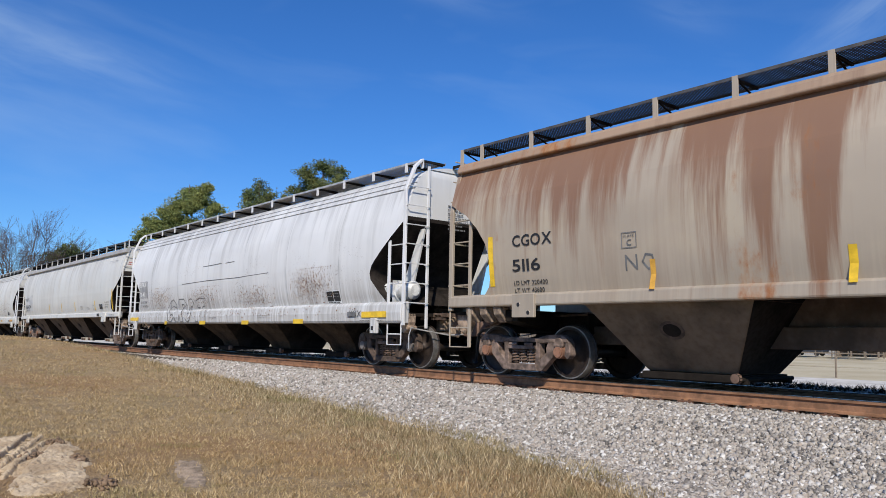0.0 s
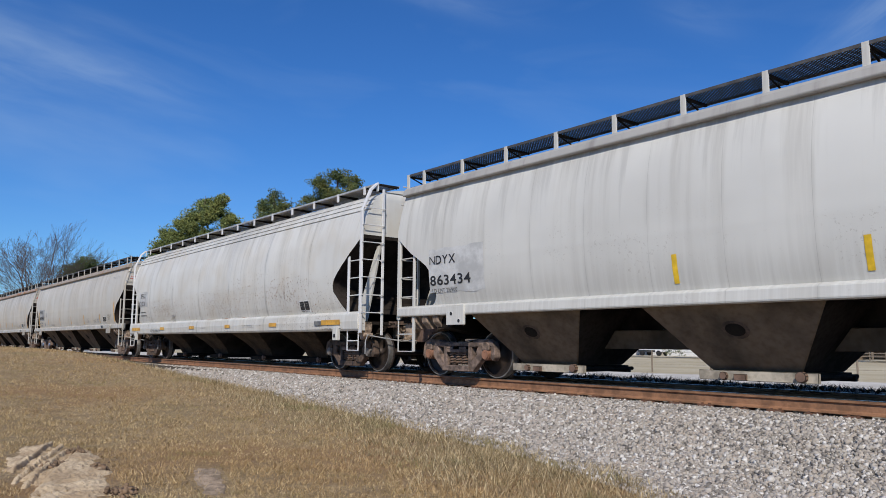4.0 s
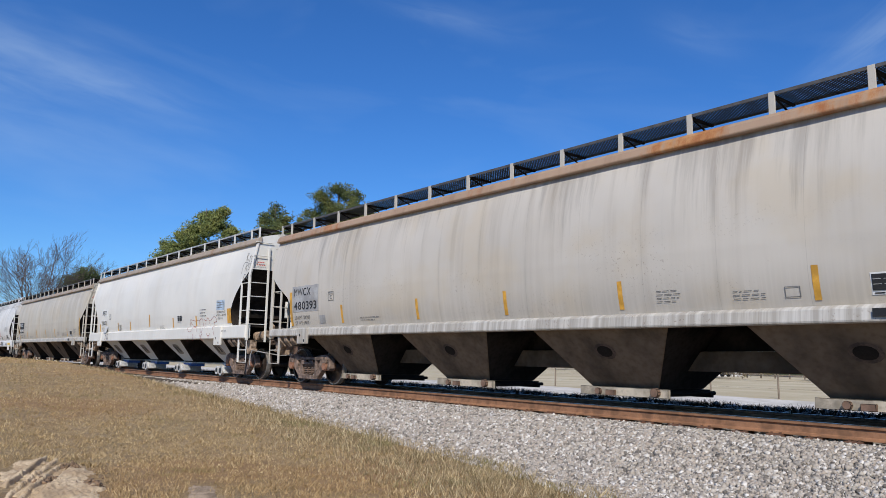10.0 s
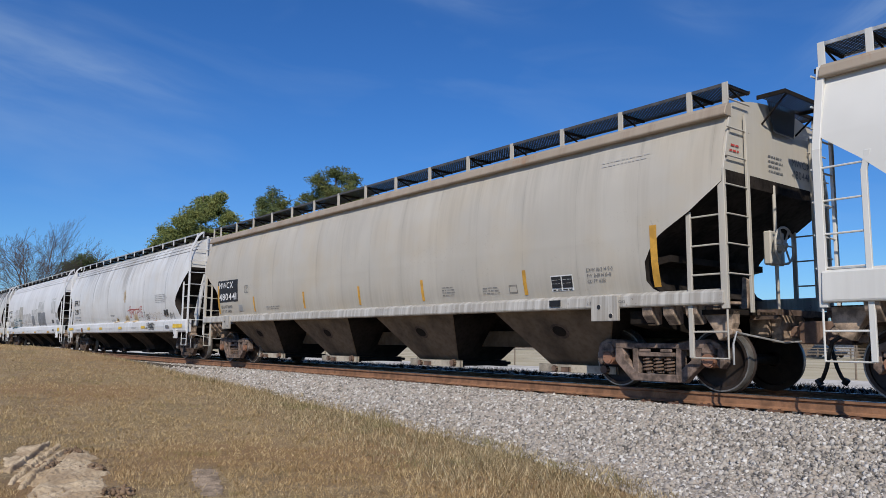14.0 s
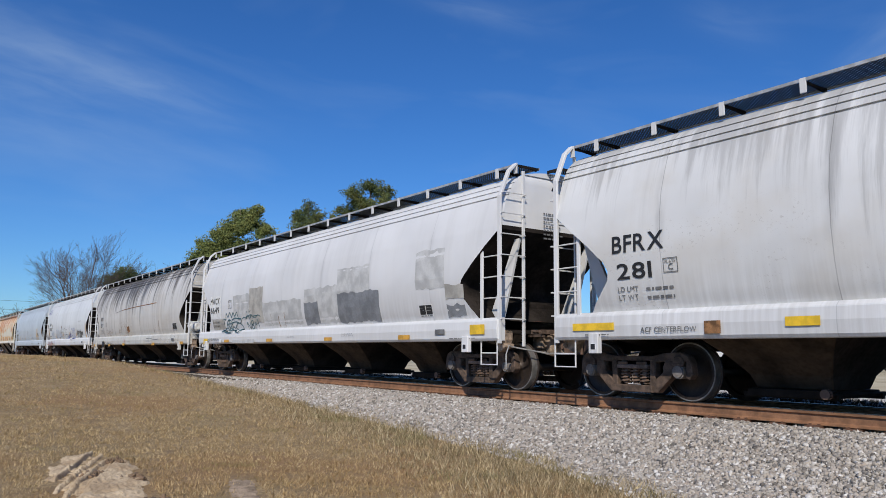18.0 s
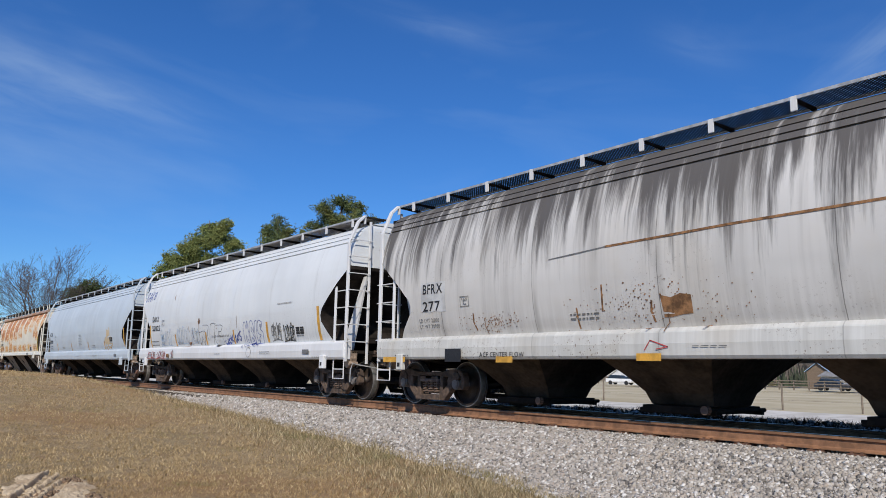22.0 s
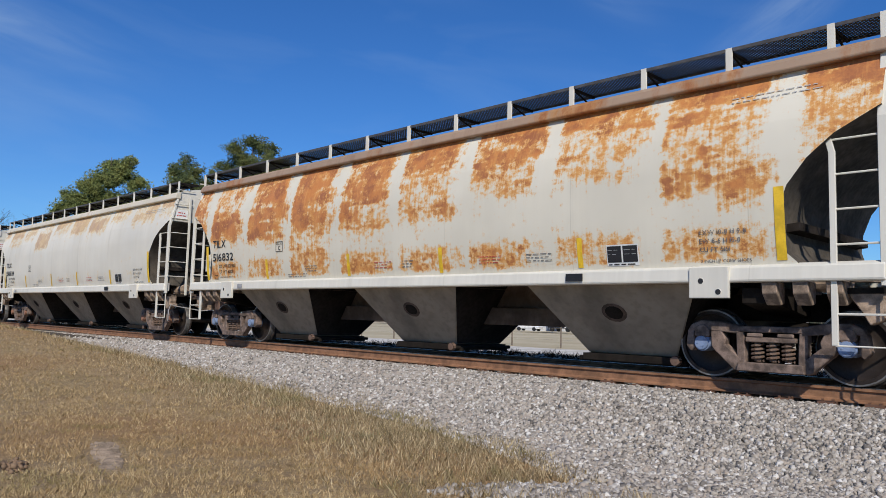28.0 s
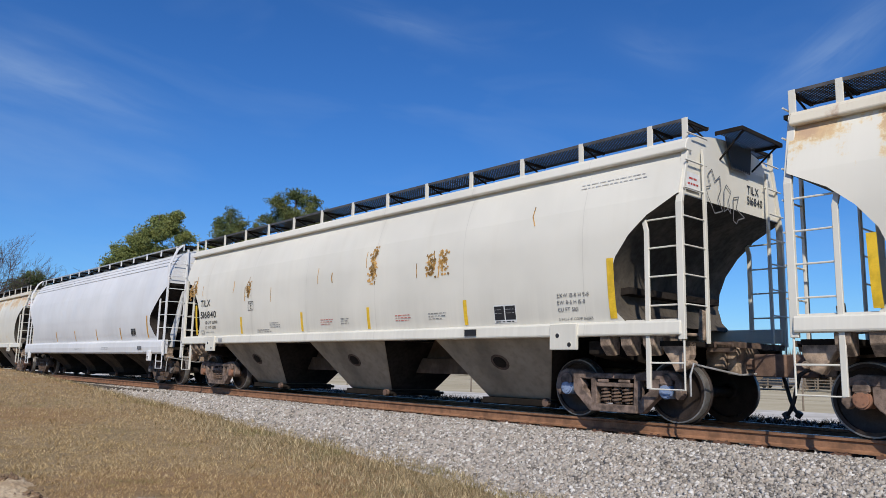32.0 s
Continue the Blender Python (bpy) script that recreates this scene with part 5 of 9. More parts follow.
        part("brake_reservoir", g.mesh("brake_reservoir", MAT["tank"], smooth=True), root, "white steel air reservoir")
    end_notices(root, st, h, style)
    end_gear(root, st, h, style, sm)
    CARS.append((root, (front + rear) / 2))
    return Side(root, st, h)


CARS = []

GAPS = [8.2, -11.12, -30.27, -50.68, -69.7, -90.03, -110.22, -129.49, -149.54, -168.27, -187.02, -205.69, -222.9, -241.2, -258.83, -276.4, -294.28, -312.54, -330.8, -349.2, -368.0]
COUPLED = 1.44

GRIM = (0.27, 0.25, 0.22)
CGOX_HALF = (GAPS[0] - COUPLED - GAPS[1]) / 2
MAT["p_cgox"] = car_paint("rust_streaked_grey_paint", (0.40, 0.335, 0.26), 0.75, (0.22, 0.125, 0.075), rust_all=0.52, seed=1, low_dirt=0.3, warm=0.45, runs=0.82, run_col=(0.20, 0.088, 0.042), run_scale=0.62, run_more=0.13, run_fall=0.15,
                          bands=tuple((d0 - CGOX_HALF, d1 - CGOX_HALF, more) for d0, d1, more in ((4.95, 5.75, 0.15), (5.95, 6.40, 0.17), (6.80, 7.22, 0.24), (7.4, 9.6, -0.12))))
MAT["p_rusty_lip"] = car_paint("rusted_eave_paint", (0.36, 0.25, 0.17), 0.5, (0.16, 0.09, 0.06), rust_all=0.75, seed=2)
MAT["p_lip_grey"] = car_paint("grimy_grey_eave_paint", (0.38, 0.365, 0.34), 0.6, (0.18, 0.165, 0.15), seed=24)
MAT["p_lip_cream"] = car_paint("cream_eave_paint_with_rust", (0.66, 0.60, 0.48), 0.3, (0.36, 0.26, 0.15), rust_all=0.40, seed=25)
MAT["p_lip_brown"] = car_paint("grimy_brown_eave_paint", (0.36, 0.295, 0.225), 0.5, (0.20, 0.14, 0.10), rust_all=0.25, seed=22)
MAT["p_white_a"] = car_paint("dirty_white_paint", (0.66, 0.66, 0.65), 0.45, (0.25, 0.25, 0.25), specks=0.8, seed=5, low_dirt=0.5, runs=0.25, seam=0.7, seam_len=2.55)
MAT["p_grey_a"] = car_paint("pale_grey_paint", (0.60, 0.59, 0.55), 0.42, GRIM, specks=0.25, seed=6, runs=0.22, seam=0.45, seam_len=1.22)
MAT["p_sill"] = car_paint("grimy_grey_sill_paint", (0.55, 0.53, 0.49), 0.4, (0.27, 0.24, 0.20), specks=0.6, seed=31, low_dirt=0.65, warm=0.2)
MAT["p_white_b"] = car_paint("chipped_white_paint", (0.62, 0.61, 0.57), 0.42, (0.29, 0.28, 0.25), specks=0.9, seed=7, warm=0.3, runs=0.22, seam=0.7, seam_len=2.55)
MAT["p_grey_b"] = car_paint("warm_grey_paint", (0.53, 0.50, 0.445), 0.35, (0.27, 0.24, 0.20), specks=0.2, seed=8, warm=0.3, runs=0.15, seam=0.4, seam_len=1.22)
MAT["p_grey_c"] = car_paint("stained_warm_grey_paint", (0.52, 0.485, 0.43), 0.45, (0.27, 0.23, 0.19), specks=0.35, seed=9, warm=0.45, runs=0.3, seam=0.4, seam_len=1.22)
MAT["p_aex"] = car_paint("clean_off_white_paint", (0.68, 0.665, 0.62), 0.10, (0.4, 0.38, 0.34), seed=10, low_dirt=0.08)
MAT["p_grey_d"] = car_paint("tan_grey_paint", (0.50, 0.465, 0.40), 0.28, (0.27, 0.23, 0.19), specks=0.2, seed=11, warm=0.4, runs=0.12, seam=0.4, seam_len=1.22)
MAT["p_white_c"] = car_paint("streaked_white_paint", (0.67, 0.67, 0.66), 0.30, (0.27, 0.26, 0.25), specks=0.3, seed=12, warm=0.22, runs=0.35, seam=0.7, seam_len=2.55)
MAT["p_white_d"] = car_paint("plain_white_paint", (0.68, 0.68, 0.68), 0.18, (0.36, 0.36, 0.36), seed=13, seam=0.45, seam_len=2.55)
MAT["p_dirty"] = car_paint("soot_streaked_grey_paint", (0.60, 0.58, 0.545), 0.6, (0.17, 0.155, 0.14), specks=0.3, seed=14, warm=0.2, streak_scale=1.3, run_more=0.04, runs=0.95, seam=0.85, seam_len=2.55)
MAT["p_dakx"] = car_paint("bluish_white_paint", (0.66, 0.68, 0.685), 0.16, (0.36, 0.36, 0.35), specks=0.25, seed=15, seam=0.3, seam_len=2.55)
MAT["p_acfx"] = car_paint("pale_blue_grey_paint", (0.49, 0.545, 0.59), 0.12, (0.33, 0.36, 0.38), seed=16, low_dirt=0.1, seam=0.25, seam_len=2.55)
MAT["p_tilx_rust"] = car_paint("rust_blistered_cream_paint", (0.70, 0.655, 0.54), 0.12, (0.38, 0.33, 0.25), panels=0.95, panel_low=2.42, seed=17, low_dirt=0.1, seam=0.3, seam_len=2.64)
MAT["p_tilx_b"] = car_paint("cream_paint_with_rust_runs", (0.70, 0.665, 0.575), 0.10, (0.42, 0.37, 0.28), panels=0.30, panel_low=3.28, amber=1.0, seed=18, low_dirt=0.1, seam=0.25, seam_len=2.64)
MAT["p_tilx_c"] = car_paint("cream_paint", (0.70, 0.67, 0.585), 0.08, (0.42, 0.37, 0.28), seam=0.25, seam_len=2.64, seed=19, low_dirt=0.08)
MAT["p_white_e"] = car_paint("clean_white_paint", (0.70, 0.70, 0.70), 0.12, (0.4, 0.4, 0.4), seed=20, low_dirt=0.08)
MAT["stain"] = car_paint("rust_coloured_stain", (0.56, 0.44, 0.28), 0.5, (0.42, 0.24, 0.09), rust_all=0.35, seed=23)
MAT["scab"] = plain("brown_rust_scab", (0.26, 0.13, 0.055), 0.9, 0, 0.35, 8)


def ring(cx, cz, rx, rz, n=12):
    return [(cx + rx * math.cos(6.2832 * k / n), cz + rz * math.sin(6.2832 * k / n)) for k in range(n + 1)]


def span(k):
    return GAPS[k] - COUPLED, GAPS[k + 1]


def chips(s, d0, d1, z0, z1, count, seed, mat="scab", size=0.019):
    """A field of small ragged paint chips, densest in its middle."""
    r = random.Random(seed)
    g = Geo()
    for _ in range(int(count * 1.7)):
        x = -s.h + (d0 + d1) / 2 + (d1 - d0) * max(-0.5, min(0.5, r.gauss(0, 0.24)))
        z = (z0 + z1) / 2 + (z1 - z0) * max(-0.5, min(0.5, r.gauss(0, 0.26)))
        q = size * r.uniform(0.2, 1.0)
        ring = [(x + q * r.uniform(0.5, 1.2) * math.cos(k * 1.257), z + q * r.uniform(0.4, 1.0) * math.sin(k * 1.257)) for k in range(5)]
        g.add([(a, s.y(a, b, 0.008), b) for a, b in ring], [(0, 1, 2, 3, 4)])
    tagged(part("paint_wear", g.mesh("paint_wear", MAT[mat]), s.root), "scattered rusty chips in the paint", kind="stuff")


def drips(s, places, mat="scab"):
    """Narrow rust runs: (distance from the rear post, top, bottom)."""
    for k, (d, z1, z0) in enumerate(places):
        r = random.Random(k + round(d * 10))
        x = -s.h + d
        s.spray([[(x, z1), (x + r.uniform(-0.03, 0.03), (z0 + z1) / 2), (x + r.uniform(-0.05, 0.05), z0)]], r.uniform(0.015, 0.035), mat, "rust_run")


def sill_strips(s, spans, mat="yellow"):
    for d0, d1, z0, z1 in spans:
        s.patch(-s.h + d0, -s.h + d1, z0, z1, mat, "reflective_strip", lift=0.012)


def side_strips(s, dists, z0, z1, w=0.085, mat="orange"):
    for d in dists:
        s.strip(-s.h + d, z0, z1, w, mat)


def common_long(s, marks, sub, mark_mat, strip="orange", panel="patch_grey", x0=1.42, big=1.35, plate=True, low="216900"):
    h = s.h
    if panel:
        s.patch(-h + x0 - 0.10, -h + 2.7, 1.86, 2.53, panel, "mark_panel", "repainted panel behind the reporting marks", 0.012)
    w = (0.92, 1.22) if mark_mat != "ink_white" else (1.1, 1.34)
    s.fit(marks, -h + x0, -h + x0 + w[0], 2.28, 0.19, mark_mat)
    s.fit(sub, -h + x0, -h + x0 + w[1], 1.92, 0.20, mark_mat)
    s.text("LD LMT " + low, -h + 1.42, 1.67, 0.085, "ink_grey")
    s.text("LT WT 69100", -h + 1.42, 1.53, 0.085, "ink_grey")
    s.patch(-h + 2.72, -h + 3.0, 1.55, 1.74, "patch_grey", "routing_plate", lift=0.014)
    if plate:
        s.plate(-h + 3.2, -h + 3.46, 2.08, 2.30)
    s.strip(-h + 1.24, 1.5, 2.39, 0.12, strip)
    side_strips(s, (3.8, 6.8, 9.45, 2 * h - 6.75, 2 * h - 3.8), 1.52, 1.95, 0.085, strip)
    s.strip(h - big, 1.52, 2.43, 0.12, strip)
    s.data_panel(h - 3.18, h - 2.70, 1.55, 1.81)
    s.text("EXW 10-2 H 9-3", h - 2.39, 1.83, 0.05, "ink_grey")
    s.text("EW 8-10 H 15-0", h - 2.39, 1.74, 0.05, "ink_grey")
    s.text("CU FT 6351", h - 2.39, 1.65, 0.05, "ink_grey")
    s.bars(-h + 4.6, 1.62, 0.8, 2, "ink_grey", 0.06, 0.02)
    s.bars(h - 6.1, 1.75, 0.4, 4, "ink_grey", 0.05, 0.016)
    s.bars(h - 4.9, 1.68, 0.45, 3, "ink_grey", 0.05, 0.016)
    s.outline(h - 4.2, 1.57, 0.20, 0.14, "ink_grey", 0.012)
    s.patch(-h + 2.0, -h + 2.1, 1.27, 1.36, "patch_grey", "routing_plate", lift=0.014)
    s.text("2 INCH HF COMP SHOES", h - 2.35, 1.30, 0.045, "ink_grey")
    s.patch(h - 3.15, h - 2.9, 1.29, 1.39, "hose", "card_holder", "small dark card holder", lift=0.02)
    s.bars(h - 2.1, 3.55, 1.1, 2, "patch_grey", 0.06, 0.015)
    s.end_text(marks, 3.42, 0.12)
    s.end_text(sub, 3.24, 0.12)


def common_round(s, marks, sub, a=1.24, readable=False):
    h = s.h
    s.fit(marks, -h + a, -h + a + 0.65, 2.30, 0.18, "ink")
    s.fit(sub, -h + a, -h + a + 1.02, 1.97, 0.18, "ink")
    s.text("LD LMT 223900", -h + a + 0.30, 1.80, 0.075, "ink")
    s.text("LT WT 62100", -h + a + 0.30, 1.66, 0.075, "ink")
    s.bars(-h + a + 0.30, 1.56, 0.6, 1, "ink_grey", 0.05, 0.02)
    s.outline(-h + a + 0.02, 1.52, 0.18, 0.10, "ink", 0.012)
    s.plate(-h + 4.1, -h + 4.38, 2.08, 2.31, "ink")
    s.strip(-h + 0.95, 1.50, 2.35, 0.11, "yellow")
    side_strips(s, (3.7, 6.7, 9.3, 12.2), 1.49, 1.93, 0.09, "yellow")
    s.strip(h - 1.12, 1.50, 2.39, 0.12, "yellow")
    s.data_panel(h - 3.54, h - 3.03, 1.50, 1.80)
    s.text("EXW 10-8 H 9-8", h - 2.14, 1.86, 0.058, "ink_grey")
    s.text("EW 8-6 H 15-0", h - 2.14, 1.75, 0.058, "ink_grey")
    s.text("CU FT 5161", h - 2.14, 1.64, 0.058, "ink_grey")
    s.text("2 INCH HF COMP SHOES", h - 2.14, 1.50, 0.04, "ink_grey")
    s.bars(h - 1.75, 3.62, 1.3, 2, "patch_grey", 0.06, 0.016)
    for d, w, m in ((5.2, 0.5, "ink_grey"), (7.5, 0.5, "ink_red"), (8.3, 0.3, "ink_grey"), (10.2, 0.5, "ink_red"), (11.2, 0.5, "ink_grey")):
        s.bars(-h + d, 1.72, w, 3, m, 0.05, 0.018)
    s.bars(-h + 4.55, 1.56, 0.7, 2, "ink_grey", 0.05, 0.018)
    s.patch(h - 4.2, h - 3.9, 1.29, 1.40, "hose", "card_holder", "small dark card holder", lift=0.02)
    s.patch(-h + 2.5, -h + 2.72, 1.29, 1.38, "patch_grey", "routing_plate", lift=0.014)
    s.end_text(marks, 3.55, 0.12, "ink")
    s.end_text(sub, 3.38, 0.12, "ink")


def tear_details(s, holder=(-2.0, 1.10), lines=()):
    """Card holder, small sill writing and faint notices common to the tear-drop cars."""
    h = s.h
    s.patch(h + holder[0], h + holder[0] + 0.34, holder[1], holder[1] + 0.1, "ink_grey", "card_holder", "small grey card holder", lift=0.022)
    s.bars(h - 1.5, 1.00, 0.9, 1, "ink_grey", 0.06, 0.022)
    s.bars(-h + 0.75, 1.02, 0.5, 1, "ink_grey", 0.06, 0.03)
    s.bars(-h + 7.9, 1.12, 0.6, 1, "ink_grey", 0.06, 0.018)
    s.bars(-h + 11.2, 1.16, 0.7, 2, "ink_grey", 0.05, 0.015)
    for d, z, w, rows in lines:
        s.bars(-h + d, z, w, rows, "ink_grey", 0.06, 0.02)


# 0: rust-streaked car leaving the view
f, r = span(0)
s = hopper_car("round", f, r, "p_cgox", "rust-streaked grey covered hopper car on the rails", "p_rusty_lip", "p_cgox", "p_rusty_lip", "p_cgox", "hopper_long", ("cap_brown", "cap_brown"))
h = s.h
s.fit("CGOX", -h + 1.74, -h + 2.67, 2.27, 0.19)
s.fit("5116", -h + 1.72, -h + 2.41, 1.84, 0.20)
s.text("LD LMT 220400", -h + 1.73, 1.60, 0.075)
s.text("LT WT 43600", -h + 1.73, 1.47, 0.075)
s.plate(-h + 4.03, -h + 4.30, 2.06, 2.30)
s.strip(-h + 1.19, 1.60, 2.49, 0.12, "yellow")
s.strip(-h + 4.55, 1.43, 1.87, 0.09, "orange")
s.strip(-h + 7.27, 1.41, 1.86, 0.10, "yellow")
s.spray([[(-h + 4.09, 1.73), (-h + 4.09, 1.95), (-h + 4.28, 1.74), (-h + 4.28, 1.95)], [(-h + 4.38, 1.84), (-h + 4.44, 1.95), (-h + 4.55, 1.93), (-h + 4.58, 1.80), (-h + 4.48, 1.73), (-h + 4.38, 1.84)]], 0.03, "ink_grey")

# 1: white tear-drop car with outlined letters
f, r = span(1)
s = hopper_car("tear", f, r, "p_white_a", "dirty white covered hopper car with outlined graffiti letters", None, "p_white_a", None, "p_white_d", caps=("cap_grey", "cap_grey"), tank=True)
h = s.h
s.patch(-h + 1.17, -h + 2.08, 1.89, 2.51, "patch_grey", "mark_panel", "grey paint-over panel", 0.03)
s.fit("BFRX", -h + 1.28, -h + 1.95, 2.30, 0.17, "ink_white")
s.fit("241", -h + 1.28, -h + 1.84, 1.94, 0.17, "ink_white")
s.text("LD LMT 215100", -h + 1.24, 1.70, 0.075, "ink_grey")
s.text("LT WT 70700", -h + 1.24, 1.56, 0.075, "ink_grey")
OUT = {
    "C": [[(0.95, 0.78), (0.6, 1.0), (0.2, 0.92), (0.0, 0.5), (0.15, 0.08), (0.6, 0.0), (0.98, 0.2), (0.8, 0.36), (0.5, 0.3), (0.36, 0.5), (0.5, 0.72), (0.8, 0.62), (0.95, 0.78)]],
    "R": [[(0.0, 0.0), (0.05, 1.0), (0.65, 1.0), (0.95, 0.75), (0.7, 0.45), (1.0, 0.02), (0.62, 0.0), (0.42, 0.32), (0.36, 0.0), (0.0, 0.0)], [(0.36, 0.62), (0.36, 0.78), (0.6, 0.76), (0.58, 0.62), (0.36, 0.62)]],
    "O": [[(0.5, 0.0), (0.1, 0.15), (0.0, 0.55), (0.2, 0.95), (0.65, 1.0), (0.95, 0.8), (1.0, 0.35), (0.8, 0.05), (0.5, 0.0)], [(0.42, 0.35), (0.36, 0.65), (0.6, 0.68), (0.62, 0.38), (0.42, 0.35)]],
    "T": [[(0.35, 0.0), (0.38, 0.62), (0.05, 0.6), (0.0, 0.9), (0.5, 1.0), (1.0, 0.95), (0.96, 0.66), (0.7, 0.64), (0.66, 0.02), (0.35, 0.0)]]}
for ch, d0, d1 in (("C", 4.25, 4.89), ("R", 5.1, 5.77), ("O", 5.86, 6.37), ("T", 6.56, 7.24)):
    s.spray([[(-h + d0 + (d1 - d0) * px, 1.0 + 0.76 * pz) for px, pz in st] for st in OUT[ch]], 0.035, "ink_grey", "graffiti", "outlined bubble letter in dark spray paint")
s.patch(-h + 4.95, -h + 5.03, 1.06, 1.14, "ink_grey", "graffiti", lift=0.013)
sill_strips(s, ((4.1, 4.3, 0.92, 1.03), (7.17, 7.63, 0.92, 1.03), (10.21, 10.66, 0.92, 1.03), (13.2, 13.7, 0.94, 1.05), (16.27, 17.2, 1.07, 1.20)))
s.patch(-h + 0.35, -h + 1.30, 1.06, 1.18, "yellow", "reflective_strip", "chipped yellow reflective strip", 0.012)
s.data_panel(-h + 14.6, -h + 15.2, 1.42, 1.72)
s.spray([[(-h + 5.5, 2.25), (-h + 7.6, 2.28), (-h + 9.6, 2.27), (-h + 11.7, 2.31)], [(-h + 7.2, 2.74), (-h + 8.6, 2.76)], [(-h + 8.9, 2.75), (-h + 9.5, 2.76)]], 0.02, "ink_grey", "scrape_mark", "long dark scrape")
chips(s, 12.9, 14.9, 1.45, 2.3, 700, 1)
chips(s, 9.5, 12.0, 1.35, 2.0, 380, 2)
chips(s, 5.9, 8.6, 1.45, 2.1, 420, 3)
chips(s, 2.0, 4.6, 1.5, 2.2, 480, 4)
chips(s, 1.4, 16.0, 1.1, 1.36, 160, 5, size=0.026)
tear_details(s)
s.spray([[(h - 1.95 + 0.17 * k, 1.10), (h - 1.83 + 0.17 * k, 1.22)] for k in range(3)] + [[(h - 1.83 + 0.17 * k, 1.10), (h - 1.95 + 0.17 * k, 1.22)] for k in range(3)], 0.022, "ink_grey")

# 2: pale grey long car
f, r = span(2)
s = hopper_car("long", f, r, "p_grey_a", "pale grey four-bay covered hopper car on the rails", "p_grey_a", "p_grey_a", "p_lip_grey", "p_grey_a", "hopper_long", ("cap_grey", "cap_brown"))
h = s.h
s.patch(-h + 1.12, -h + 2.78, 1.68, 2.57, "patch_light", "mark_panel", "light grey repainted patch", 0.02)
s.fit("NDYX", -h + 1.16, -h + 2.0, 2.26, 0.17, "ink")
s.fit("863434", -h + 1.16, -h + 2.45, 1.84, 0.19, "ink")
s.text("LD LMT 216900", -h + 1.2, 1.69, 0.08, "ink_grey")
s.strip(h - 1.05, 1.53, 2.40, 0.11, "yellow")
side_strips(s, (2 * h - 3.6, 2 * h - 6.95, 2 * h - 9.5, 2 * h - 12.1), 1.55, 1.97, 0.085, "yellow")
s.data_panel(h - 2.93, h - 2.46, 1.54, 1.82)
s.text("EXW 10-2 H 9-3", h - 2.09, 1.84, 0.055, "ink_grey")
s.text("EW 8-10 H 15-0", h - 2.09, 1.74, 0.055, "ink_grey")
s.text("CU FT 5820", h - 2.09, 1.64, 0.055, "ink_grey")
s.bars(h - 6.0, 1.75, 0.4, 4, "ink_grey", 0.05, 0.016)
s.bars(h - 4.9, 1.68, 0.45, 3, "ink_grey", 0.05, 0.016)
s.outline(h - 3.95, 1.60, 0.22, 0.16, "ink_grey", 0.012)
s.text("2 INCH HF COMP SHOES", h - 1.25, 1.30, 0.045, "ink_grey")
s.patch(h - 2.95, h - 2.65, 1.29, 1.39, "hose", "card_holder", "small dark card holder", lift=0.02)
s.bars(h - 2.1, 3.60, 1.3, 2, "patch_grey", 0.06, 0.016)
s.end_text("NDYX", 3.42)
s.end_text("863434", 3.24)

# 3: chipped white tear-drop car
f, r = span(3)
s = hopper_car("tear", f, r, "p_white_b", "chipped off-white covered hopper car with rust specks", None, "p_white_b", None, "p_white_d", caps=("cap_grey", "cap_grey"))
h = s.h
s.patch(-h + 1.14, -h + 2.14, 2.03, 2.62, "patch_light", "mark_panel", "grey paint-over panel", 0.02)
s.fit("BFRX", -h + 1.32, -h + 1.94, 2.37, 0.18, "ink_grey")
s.fit("203", -h + 1.24, -h + 1.84, 2.07, 0.18, "ink_grey")
s.bars(-h + 1.24, 1.80, 0.7, 2, "ink_grey", 0.13, 0.06)
sill_strips(s, ((0.38, 1.43, 1.1, 1.22), (3.85, 4.3, 1.1, 1.2), (6.85, 7.31, 1.1, 1.2), (9.92, 10.3, 1.1, 1.2), (13.0, 13.45, 1.1, 1.2), (15.9, 16.8, 1.1, 1.22)), "orange")
s.text("ACF CENTERFLOW", -h + 2.75, 1.04, 0.085, "ink_grey")
s.plate(-h + 4.77, -h + 5.06, 1.40, 1.62)
s.data_panel(-h + 14.6, -h + 15.1, 1.46, 1.75)
chips(s, 2.2, 6.5, 1.45, 2.2, 420, 11)
chips(s, 7.0, 12.0, 1.4, 2.3, 420, 12)
chips(s, 12.0, 15.6, 1.5, 2.4, 300, 13)
tear_details(s)

# 4, 5: warm grey long cars
f, r = span(4)
s = hopper_car("long", f, r, "p_grey_b", "warm grey four-bay covered hopper car with a grey number panel", "p_grey_b", "p_sill", "p_lip_brown", "p_grey_b", "hopper_long", ("cap_grey", "cap_blue"), wheel_end=2)
common_long(s, "MWCX", "480461", "ink")
f, r = span(5)
s = hopper_car("long", f, r, "p_grey_c", "stained warm grey four-bay covered hopper car with a rusty eave", "p_grey_c", "p_sill", "p_rusty_lip", "p_grey_b", "hopper_long", ("cap_brown", "cap_brown"), wheel_end=1, wheel_y=-0.48)
common_long(s, "MWCX", "480393", "ink")

# 6: clean off-white car with pipe outlets
f, r = span(6)
s = hopper_car("pipe", f, r, "p_aex", "clean off-white covered hopper car with pipe outlets", "p_aex", "p_aex", "p_lip_brown", "p_aex", "hopper", ("cap_brown", "cap_brown"), wheel_end=1)
h = s.h
s.patch(-h + 1.87, -h + 2.95, 2.33, 2.63, "ink_white", "mark_panel", "white panel behind the marks")
s.patch(-h + 1.87, -h + 2.82, 1.90, 2.16, "ink_white", "mark_panel", "white panel behind the marks")
s.fit("AEX", -h + 2.02, -h + 2.72, 2.38, 0.19)
